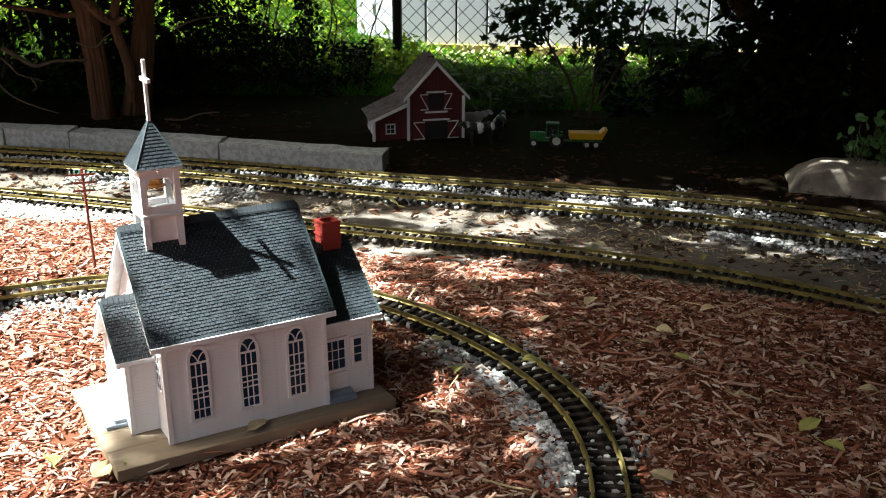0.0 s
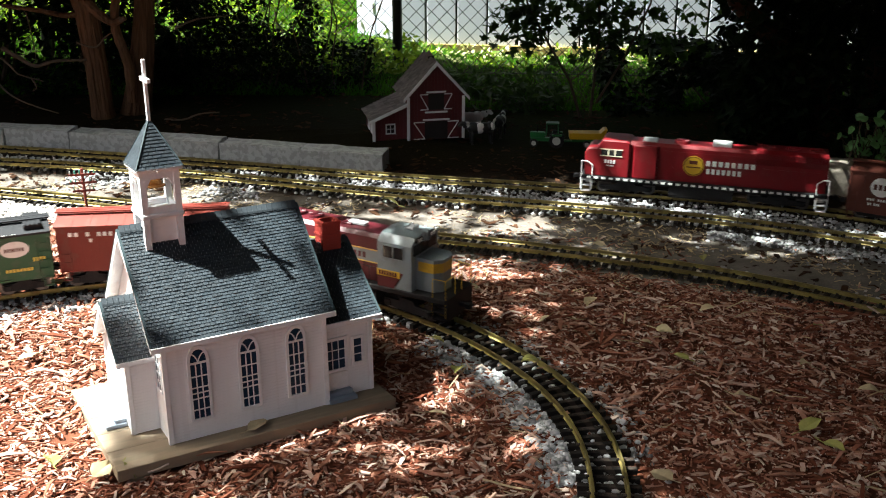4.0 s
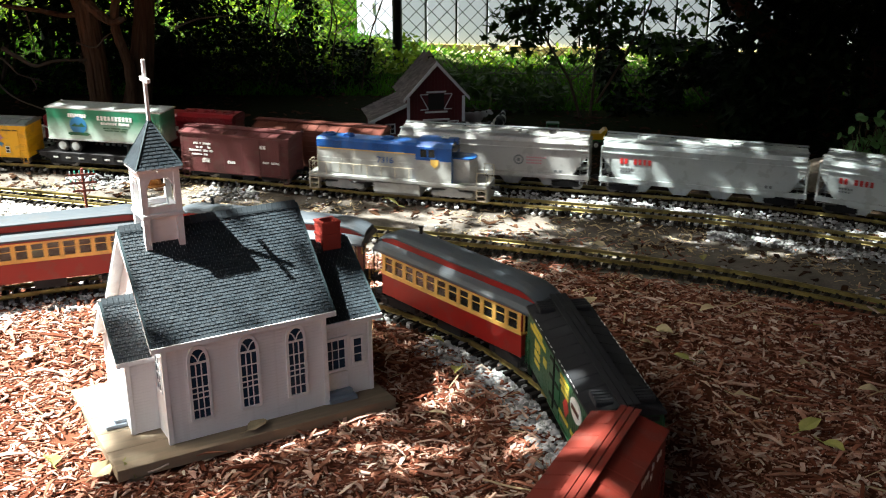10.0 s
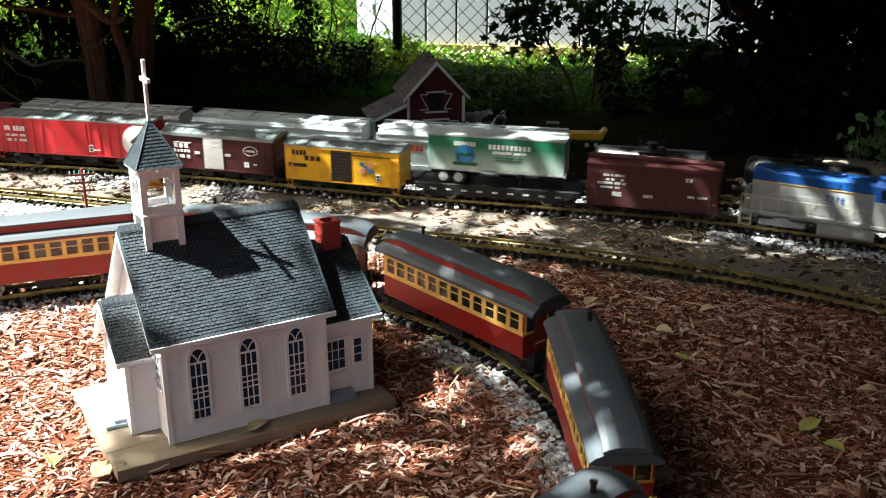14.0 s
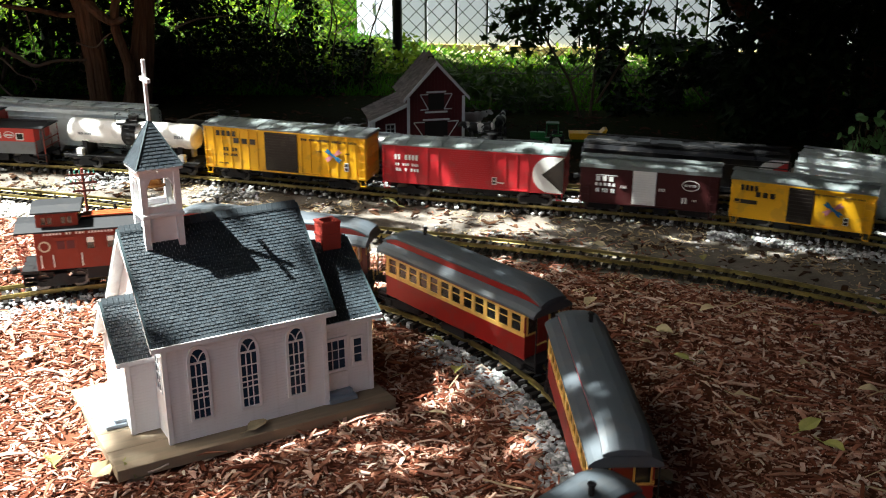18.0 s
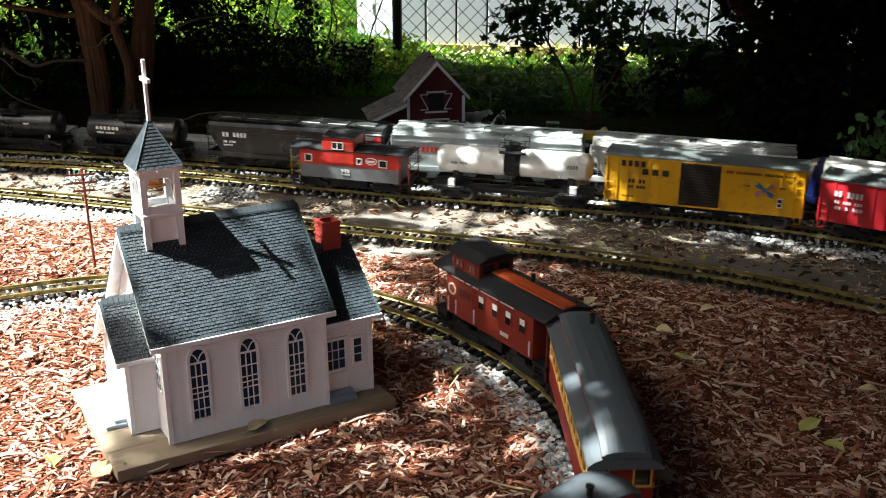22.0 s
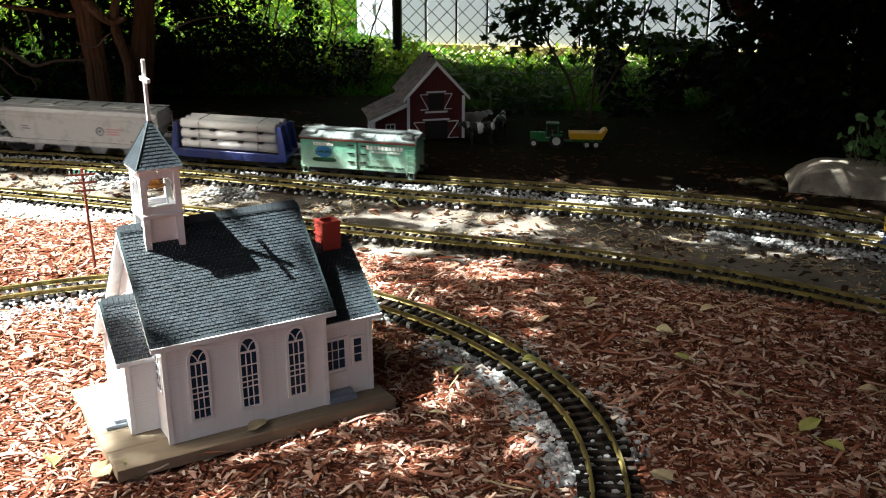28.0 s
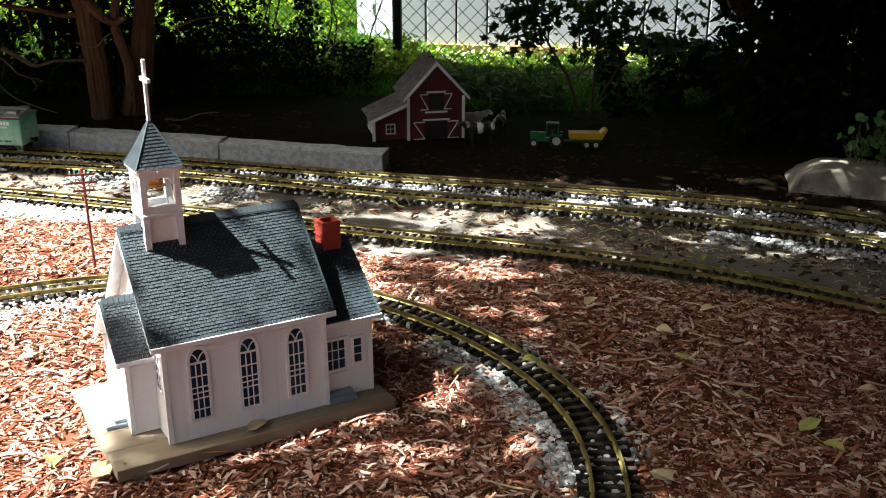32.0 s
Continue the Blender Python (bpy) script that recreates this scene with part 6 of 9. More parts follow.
def couple(car, path, table, off, half_base, length, kind="freight"):
    """Trucks and couplers under a car, and its place in its train."""
    frame_me, wheel_me, xs = truck_mesh(kind)
    trucks = []
    for sx in (-1, 1):
        t = piece("truck", frame_me, car, Matrix.Translation((sx * half_base, 0, 0)))
        for x in xs:
            piece("wheelset", wheel_me, t, Matrix.Translation((x, 0, 0.0165)))
        trucks.append((t, sx * half_base))
        bm = bmesh.new()
        box(bm, sx * length / 2 - 0.004, sx * length / 2 + sx * 0.014, -0.004, 0.004, 0.030, 0.037)
        box(bm, sx * (length / 2 + 0.012), sx * (length / 2 + 0.024), -0.008, 0.006, 0.028, 0.040, 0.002)
        part("coupler", bm, P_TRUCK, car)
    RUN.append((car, path, table, off, half_base, trucks))


def bars(bm, x, z, w, h, y, letters, gap=0.28):
    """Writing as plain upright bars: letters counts each word's letters."""
    n = sum(letters) + len(letters) - 1
    gap = max(gap, 0.36) if n > 1 else gap
    cell = w / n
    i = 0
    for k in letters:
        for _ in range(k):
            x0 = x + i * cell
            box(bm, x0, x0 + cell * (1 - gap), y - 0.0005, y + 0.0005, z, z + h)
            i += 1
        i += 1
    return bm


def disc(bm, x, z, r, y, rz=None, n=24, depth=0.0006):
    rz = rz or r
    return prism(bm, [(x + r * math.cos(2 * math.pi * i / n), z + rz * math.sin(2 * math.pi * i / n)) for i in range(n)], y - depth, y + depth, "y")


def ring(bm, x, z, r, y, t, rz=None, n=24):
    rz = rz or r
    for i in range(n):
        a, b = 2 * math.pi * i / n, 2 * math.pi * (i + 1) / n
        q = [(x + (r - d) * math.cos(c), z + (rz - d) * math.sin(c)) for c, d in ((a, 0), (b, 0), (b, t), (a, t))]
        prism(bm, q, y - 0.0006, y + 0.0006, "y")
    return bm


def by_word(bm):
    """Splits writing into its words: islands of one row that stand close together."""
    seen, islands = set(), []
    for v in bm.verts:
        if v in seen:
            continue
        todo, group = [v], []
        seen.add(v)
        while todo:
            a = todo.pop()
            group.append(a)
            for e in a.link_edges:
                b = e.other_vert(a)
                if b not in seen:
                    seen.add(b)
                    todo.append(b)
        xs, zs = [a.co.x for a in group], [a.co.z for a in group]
        islands.append([min(xs), max(xs), min(zs), max(zs), group])
    words_ = []
    for i in sorted(islands, key=lambda i: (-i[3], i[0])):
        for w in words_:
            if abs(w[3] - i[3]) < 0.002 and abs(w[2] - i[2]) < 0.003 and -0.002 < i[0] - w[1] < 0.02:
                w[1] = max(w[1], i[1])
                w[4] += i[4]
                break
        else:
            words_.append(i)
    out = []
    for w in words_:
        nb = bmesh.new()
        to = {v: nb.verts.new(v.co) for v in w[4]}
        for f in {f for v in w[4] for f in v.link_faces}:
            nb.faces.new([to[v] for v in f.verts])
        out.append(nb)
    bm.free()
    return out


def lettering(car, material, draw, w, label=""):
    """The same writing on both sides of a car; draw(bm, side) puts it at a y."""
    for sy in (-1, 1):
        bm = bmesh.new()
        draw(bm, sy * (w / 2 + 0.0009))
        for word in by_word(bm):
            part("lettering", word, material, car, label)


def ladder(car, x, y, z0, z1, material, rungs=5, w=0.020, along="x"):
    bm = bmesh.new()
    a = (w / 2, 0) if along == "x" else (0, w / 2)
    for s in (-1, 1):
        rod(bm, (x + s * a[0], y + s * a[1], z0), (x + s * a[0], y + s * a[1], z1), 0.0011, 6)
    for i in range(rungs):
        z = z0 + (z1 - z0) * (i + 0.5) / rungs
        rod(bm, (x - a[0], y - a[1], z), (x + a[0], y + a[1], z), 0.0009, 6)
    return part("ladder", bm, material, car)


def boxcar(name, label, length, z0, z1, rise, side, roof, path, table, off, door=(0.4, 0.58), door_mat=None, door_ribs=10, ribs=0, planks=0,
           w=0.098, end=None, walkway=None, kind="freight", hatches=False, trim=None, sill_steps=None):
    car = thing(name, label, "boxcar" if not hatches else "refrigerator car", group="train cars")
    L = length
    if path is TRACK_D:
        z1 += rise * 0.22
        rise *= 0.40
    bm = bmesh.new()
    box(bm, -L / 2, L / 2, -w / 2, w / 2, z0, z1, 0.0015)
    part("body", bm, side, car)
    # end walls with horizontal ribs
    for sx in (-1, 1):
        bm = bmesh.new()
        for i in range(5):
            z = z0 + (z1 - z0) * (i + 0.5) / 5
            box(bm, sx * L / 2 - 0.0008, sx * (L / 2 + 0.0018), -w / 2 + 0.006, w / 2 - 0.006, z - 0.003, z + 0.003)
            part("end_rib", bm, end or side, car)
            bm = bmesh.new()
        bm.free()
    # roof of pressed panels
    bm = bmesh.new()
    o = 0.003
    prism(bm, [(-w / 2 - o, z1 - 0.003), (-w / 2 - o, z1 + 0.001), (-w * 0.25, z1 + rise * 0.62), (0, z1 + rise), (w * 0.25, z1 + rise * 0.62), (w / 2 + o, z1 + 0.001), (w / 2 + o, z1 - 0.003)], -L / 2 - 0.003, L / 2 + 0.003)
    n = max(6, round(L / 0.032))
    for i in range(n + 1):
        x = -L / 2 + L * i / n
        for s in (-1, 1):
            up = 0.0007 if path is TRACK_A else 0.002
            prism(bm, [(s * 0.008, z1 + rise), (s * w * 0.25, z1 + rise * 0.62 + up), (s * (w / 2 + o), z1 + 0.0008 + up), (s * (w / 2 + o), z1), (0, z1 + rise * 0.5)], x - 0.0012, x + 0.0012)
    part("roof", bm, roof, car)
    if walkway:
        for y in (-0.0095, 0, 0.0095):
            part("roof_walk", boxes((-L / 2 - 0.006, L / 2 + 0.006, y - 0.004, y + 0.004, z1 + rise + 0.002, z1 + rise + 0.0045)), walkway, car)
    if hatches:
        for sx in (-1, 1):
            for sy in (-1, 1):
                bm = bmesh.new()
                box(bm, sx * L * 0.42 - 0.016, sx * L * 0.42 + 0.016, sy * 0.028 - 0.012, sy * 0.028 + 0.012, z1 + rise * 0.45, z1 + rise + 0.001, 0.001)
                hatch = part("ice_hatch", bm, roof, car)
                bm = bmesh.new()
                for k in range(4):
                    box(bm, sx * L * 0.42 - 0.014 + k * 0.008, sx * L * 0.42 - 0.010 + k * 0.008, sy * 0.028 - 0.012, sy * 0.028 + 0.012, z1 + rise + 0.001, z1 + rise + 0.0025)
                part("hatch_slats", bm, roof, hatch)
    if trim:
        for sy in (-1, 1):
            bm = bmesh.new()
            box(bm, -L / 2 - 0.003, L / 2 + 0.003, sy * (w / 2 + 0.0005), sy * (w / 2 + 0.0035), z1 - 0.008, z1 - 0.002)
            part("fascia", bm, trim, car)
    # doors, posts and planks on both sides
    for sy in (-1, 1):
        y = sy * w / 2
        x0, x1 = -L / 2 + L * door[0], -L / 2 + L * door[1]
        bm = bmesh.new()
        box(bm, x0, x1, y - 0.002, y + 0.002, z0 + 0.006, z1 - 0.006)
        leaf = part("door", bm, door_mat or side, car)
        for i in range(door_ribs):
            z = z0 + 0.008 + (z1 - z0 - 0.016) * (i + 0.5) / door_ribs
            part("door_rib", boxes((x0 + 0.002, x1 - 0.002, y - 0.0032, y + 0.0032, z - 0.0016, z + 0.0016)), door_mat or side, leaf)
        part("door_track", boxes((x0 - L * 0.08, x1 + L * 0.2, y - 0.003, y + 0.003, z1 - 0.007, z1 - 0.004)), side, car)
        part("door_track", boxes((x0 - 0.005, x1 + L * 0.2, y - 0.003, y + 0.003, z0 + 0.003, z0 + 0.006)), side, car)
        if ribs:
            for i in range(ribs + 1):
                x = -L / 2 + 0.004 + (L - 0.008) * i / ribs
                if not x0 - 0.004 < x < x1 + 0.004:
                    part("side_post", boxes((x - 0.002, x + 0.002, y - 0.0022, y + 0.0022, z0 + 0.004, z1 - 0.007)), side, car)
        if planks:
            for lo, hi in ((-L, x0), (x1, L)):
                bm = bmesh.new()
                for i in range(planks):
                    x = -L / 2 + L * (i + 0.5) / planks
                    if lo < x < hi:
                        box(bm, x - L / planks * 0.44, x + L / planks * 0.44, y - 0.0006, y + 0.0006, z0 + 0.002, z1 - 0.003)
                part("plank_siding", bm, side, car)
        ladder(car, L / 2 - 0.014, sy * (w / 2 + 0.003), z0 - 0.004, z1 - 0.012, side)
        ladder(car, -L / 2 + 0.014, sy * (w / 2 + 0.003), z0 - 0.004, z0 + (z1 - z0) * 0.5, side, 3)
        for sx in (-1, 1):
            bm = bmesh.new()
            sm = sill_steps or side
            x = sx * (L / 2 - 0.012)
            yy = sy * (w / 2 - 0.002)
            for d in (-0.007, 0.007):
                rod(bm, (x + d, yy, z0 + 0.002), (x + d, yy, z0 - 0.016), 0.0012, 6)
            box(bm, x - 0.008, x + 0.008, yy - 0.002, yy + 0.002, z0 - 0.0175, z0 - 0.0155)
            part("step", bm, sm, car)
    # underframe
    bm = bmesh.new()
    box(bm, -L / 2 + 0.004, L / 2 - 0.004, -0.012, 0.012, 0.028, z0 + 0.002)
    for x in (-L * 0.12, L * 0.1):
        box(bm, x - 0.02, x + 0.02, -w * 0.36, -w * 0.12, max(0.012, z0 - 0.022), z0 + 0.001, 0.002)
    box(bm, -L * 0.2, L * 0.2, -w / 2 + 0.004, w / 2 - 0.004, z0 - 0.004, z0 + 0.001)
    part("underframe", bm, P_TRUCK, car)
    bm = bmesh.new()
    rod(bm, (-L / 2 - 0.003, -0.02, z1 - 0.03), (-L / 2 - 0.006, -0.02, z1 - 0.03), 0.009, 12)
    part("brake_wheel", bm, P_TRUCK, car)
    couple(car, path, table, off, L * 0.34, L, kind)
    return car


def handrails(car, pts, material, r=0.0012):
    """One bent rail through the points, standing on its posts."""
    bm = bmesh.new()
    for p, q in zip(pts, pts[1:]):
        rod(bm, p, q, r, 6)
    return part("handrail", bm, material, car)


def words(text, size, m, material, parent, label=""):
    """Readable characters, as a flat mesh."""
    cu = bpy.data.curves.new("lettering", "FONT")
    cu.body, cu.size, cu.extrude, cu.align_x, cu.align_y = text, size, 0.0004, "CENTER", "CENTER"
    tmp = bpy.data.objects.new("lettering", cu)
    me = bpy.data.meshes.new_from_object(tmp)
    bpy.data.objects.remove(tmp)
    me.materials.append(material)
    ob = new("number", me)
    ob.parent = parent
    ob.matrix_local = m
    if label:
        ob["label"] = label
    return ob


def fan(car, x, z, r, material):
    bm = bmesh.new()
    rod(bm, (x, 0, z - 0.002), (x, 0, z + 0.005), r, 16, r * 0.92)
    rod(bm, (x, 0, z + 0.005), (x, 0, z + 0.007), r * 0.35, 10)
    for i in range(8):
        a = math.pi * i / 8
        c, s = math.cos(a) * r * 0.85, math.sin(a) * r * 0.85
        rod(bm, (x - c, -s, z + 0.0055), (x + c, s, z + 0.0055), 0.0008, 4)
    return part("fan", bm, material, car)


def stair(car, x, sy, z0, z1, w, material):
    bm = bmesh.new()
    for k in range(3):
        z = z0 + (z1 - z0) * k / 3
        box(bm, x - 0.011, x + 0.011, sy * (w / 2 - 0.018), sy * (w / 2 - 0.001), z, z + 0.002)
    for d in (-0.012, 0.012):
        box(bm, x + d - 0.0008, x + d + 0.0008, sy * (w / 2 - 0.018), sy * (w / 2 - 0.001), z0, z1)
    return part("step", bm, material, car)


def walkway_frame(car, L, w, z, material, dashes=None):
    bm = bmesh.new()
    box(bm, -L / 2 + 0.004, L / 2 - 0.004, -w / 2, w / 2, z - 0.009, z, 0.001)
    box(bm, -L / 2 + 0.02, L / 2 - 0.02, -w * 0.3, w * 0.3, z - 0.02, z - 0.008)
    part("walkway", bm, material, car)
    if dashes:
        for sy in (-1, 1):
            bm = bmesh.new()
            n = 30
            for i in range(n):
                x = -L / 2 + 0.02 + (L - 0.05) * i / n
                box(bm, x, x + (L - 0.05) / n * 0.55, sy * w / 2 - 0.0008, sy * w / 2 + 0.0008, z - 0.0075, z - 0.0015)
            part("reflective_stripe", bm, dashes, car)


def road_switcher(name, label, L, zs, ztop, zsplit, lower, upper, stripe, cab_mat, cab_low, nose_mat, rail_mat, hood0, hood1, cab1, nose1, truck_kind,
                  path, table, off, frame_mat, number=None, fans=(), w=0.1, extra=None):
    """A hood diesel with a low nose; front at +x."""
    car = thing(name, label, "locomotive", group="train cars")
    walkway_frame(car, L, w, zs, frame_mat)
    hw = 0.066
    bm = bmesh.new()
    box(bm, hood0, hood1, -hw / 2, hw / 2, zs, zsplit)
    part("hood", bm, lower, car)
    bm = bmesh.new()
    prism(bm, [(-hw / 2 - 0.0006, zsplit), (-hw / 2 - 0.0006, ztop - 0.006), (-hw / 2 + 0.008, ztop), (hw / 2 - 0.008, ztop), (hw / 2 + 0.0006, ztop - 0.006), (hw / 2 + 0.0006, zsplit)], hood0 - 0.0005, hood1)
    part("hood_top", bm, upper, car)
    if stripe:
        for sy in (-1, 1):
            bm = bmesh.new()
            box(bm, hood0, hood1, sy * hw / 2 - 0.0013, sy * hw / 2 + 0.0013, zsplit - 0.0022, zsplit + 0.0004)
            part("stripe", bm, stripe, car)
    # hood doors and grilles
    for sy in (-1, 1):
        n = 9
        for i in range(n):
            bm = bmesh.new()
            x = hood0 + 0.012 + (hood1 - hood0 - 0.02) * i / n
            wd = (hood1 - hood0 - 0.02) / n
            box(bm, x, x + wd * 0.90, sy * hw / 2 - 0.0012, sy * hw / 2 + 0.0012, zs + 0.004, zs + (zsplit - zs) * 0.62)
            box(bm, x + wd * 0.78, x + wd * 0.84, sy * hw / 2 - 0.002, sy * hw / 2 + 0.002, zs + 0.018, zs + 0.024)
            part("hood_door", bm, lower, car)
        for x0, x1 in ((hood0 + 0.004, hood0 + 0.07), (hood0 + (hood1 - hood0) * 0.55, hood0 + (hood1 - hood0) * 0.72)):
            bm = bmesh.new()
            for k in range(7):
                z = zsplit + 0.004 + (ztop - zsplit - 0.012) * k / 7
                box(bm, x0, x1, sy * hw / 2 - 0.0022, sy * hw / 2 + 0.0022, z, z + 0.0015)
            part("grille", bm, upper, car)
    for x in fans:
        fan(car, x, ztop, 0.017, upper)
    bm = bmesh.new()
    box(bm, hood0 + (hood1 - hood0) * 0.62, hood0 + (hood1 - hood0) * 0.70, -0.011, 0.011, ztop - 0.001, ztop + 0.004, 0.001)
    part("exhaust_stack", bm, upper, car)
    # cab
    zc = ztop + 0.012
    bm = bmesh.new()
    prism(bm, [(-w / 2 + 0.003, zs), (-w / 2 + 0.003, zc - 0.016), (-w / 2 + 0.018, zc - 0.003), (0, zc), (w / 2 - 0.018, zc - 0.003), (w / 2 - 0.003, zc - 0.016), (w / 2 - 0.003, zs)], hood1, cab1)
    part("cab", bm, cab_mat, car)
    if cab_low:
        for sy in (-1, 1):
            bm = bmesh.new()
            box(bm, hood1, cab1, sy * (w / 2 - 0.0022), sy * (w / 2 - 0.0035), zs, zsplit - 0.012)
            part("cab_side", bm, cab_low, car)
    for sy in (-1, 1):
        bm = bmesh.new()
        zw = zc - 0.043
        box(bm, hood1 + 0.014, hood1 + 0.032, sy * (w / 2 - 0.0042), sy * (w / 2 - 0.0018), zw, zw + 0.022)
        box(bm, hood1 + 0.036, hood1 + 0.054, sy * (w / 2 - 0.0042), sy * (w / 2 - 0.0018), zw, zw + 0.022)
        win = part("cab_window", bm, P_GLASS, car)
        bm = bmesh.new()
        for x0 in (hood1 + 0.012, hood1 + 0.033, hood1 + 0.055):
            box(bm, x0, x0 + 0.0018, sy * (w / 2 - 0.0015) - 0.001, sy * (w / 2 - 0.0015) + 0.001, zw - 0.002, zw + 0.024)
        for z in (zw - 0.003, zw + 0.022):
            box(bm, hood1 + 0.012, hood1 + 0.057, sy * (w / 2 - 0.0015) - 0.001, sy * (w / 2 - 0.0015) + 0.001, z, z + 0.002)
        part("window_frame", bm, cab_mat, win)
    bm = bmesh.new()
    for y0, y1 in ((-0.040, -0.012), (-0.010, 0.010), (0.012, 0.040)):
        box(bm, cab1 - 0.001, cab1 + 0.0012, y0, y1, zc - 0.036, zc - 0.016)
    part("windscreen", bm, P_GLASS, car)
    for sy in (-1, 1):
        bm = bmesh.new()
        box(bm, cab1 - 0.002, cab1 + 0.004, sy * 0.0225 - 0.0125, sy * 0.0225 + 0.0125, zc - 0.0125, zc - 0.0045, 0.001)
        board = part("number_board", bm, P_BLET, car)
        if number:
            words(number, 0.0085, Matrix.Translation((cab1 + 0.0045, sy * 0.0225, zc - 0.0085)) @ Euler((radians(90), 0, radians(90))).to_matrix().to_4x4(), P_WHITE, board)
    bm = bmesh.new()
    box(bm, cab1 - 0.004, cab1 + 0.005, -0.008, 0.008, zc - 0.016, zc + 0.004, 0.002)
    for z in (zc - 0.011, zc - 0.001):
        rod(bm, (cab1 + 0.004, 0, z), (cab1 + 0.008, 0, z), 0.0045, 10)
    part("headlight", bm, cab_mat, car)
    # low nose with chamfered corners
    bm = bmesh.new()
    zn = zs + (zc - zs) * 0.58
    nw = 0.058
    prism(bm, [(cab1, -nw / 2), (nose1 - 0.012, -nw / 2), (nose1, -nw / 2 + 0.014), (nose1, nw / 2 - 0.014), (nose1 - 0.012, nw / 2), (cab1, nw / 2)], zs, zn, "z")
    part("nose", bm, nose_mat, car)
    bm = bmesh.new()
    prism(bm, [(cab1, -nw / 2 - 0.001), (nose1 - 0.012, -nw / 2 - 0.001), (nose1 + 0.001, -nw / 2 + 0.014), (nose1 + 0.001, nw / 2 - 0.014), (nose1 - 0.012, nw / 2 + 0.001), (cab1, nw / 2 + 0.001)], zn, zn + 0.003, "z")
    part("nose_top", bm, upper if extra != "grey_cab" else cab_mat, car)
    if extra == "grey_cab":
        bm = bmesh.new()
        prism(bm, [(cab1 + 0.004, -nw / 2 - 0.0009), (nose1 - 0.012, -nw / 2 - 0.0009), (nose1 + 0.0009, -nw / 2 + 0.014), (nose1 + 0.0009, nw / 2 - 0.014), (nose1 - 0.012, nw / 2 + 0.0009), (cab1 + 0.004, nw / 2 + 0.0009)], zn - 0.022, zn - 0.004, "z")
        part("nose_band", bm, P_GOLD, car)
    # roof horn
    bm = bmesh.new()
    for d in (-0.008, 0, 0.008):
        rod(bm, (cab1 - 0.035, d, zc + 0.004), (cab1 - 0.018, d, zc + 0.005), 0.0015, 6, 0.0035)
    rod(bm, (cab1 - 0.035, -0.009, zc + 0.004), (cab1 - 0.035, 0.009, zc + 0.004), 0.002, 6)
    rod(bm, (cab1 - 0.035, 0, zc - 0.002), (cab1 - 0.035, 0, zc + 0.004), 0.002, 6)
    part("horn", bm, P_SILVER, car)
    # fuel tank, steps, rails
    bm = bmesh.new()
    prism(bm, [(-0.046, 0.020), (-0.040, 0.012), (0.040, 0.012), (0.046, 0.020), (0.046, zs - 0.012), (-0.046, zs - 0.012)], -0.065, 0.065)
    part("fuel_tank", bm, frame_mat, car)
    for sx in (-1, 1):
        bm = bmesh.new()
        box(bm, sx * (L / 2 - 0.006), sx * (L / 2 - 0.001), -w * 0.46, w * 0.46, 0.012, zs, 0.001)
        part("pilot", bm, frame_mat, car)
        for sy in (-1, 1):
            stair(car, sx * (L / 2 - 0.018), sy, 0.014, zs, w, rail_mat if extra != "grey_cab" else frame_mat)
            xe = sx * (L / 2 - 0.005)
            handrails(car, [(xe, sy * w * 0.47, 0.02), (xe, sy * w * 0.47, zs + 0.036), (xe, sy * 0.012, zs + 0.036), (xe, sy * 0.012, zs)], rail_mat, 0.0008 if extra == "grey_cab" else 0.0012)
            handrails(car, [(xe - sx * 0.026, sy * w * 0.48, 0.02), (xe - sx * 0.026, sy * w * 0.48, zs + 0.036), (xe, sy * w * 0.47, zs + 0.036)], rail_mat, 0.0008 if extra == "grey_cab" else 0.0012)
    for sy in (-1, 1):
        bm = bmesh.new()
        r = 0.0007 if extra == "grey_cab" else 0.0011
        y = sy * (w / 2 - 0.002)
        rod(bm, (hood0 - 0.01, y, zs + 0.034), (hood1 - 0.004, y, zs + 0.034), r, 6)
        for i in range(8):
            x = hood0 - 0.01 + (hood1 - hood0) * i / 7.2
            rod(bm, (x, y, zs - 0.002), (x, y, zs + 0.034), r, 6)
        part("handrail", bm, rail_mat if extra != "grey_cab" else P_TRUCK, car)
    couple(car, path, table, off, L * 0.30, L, truck_kind)
    return car


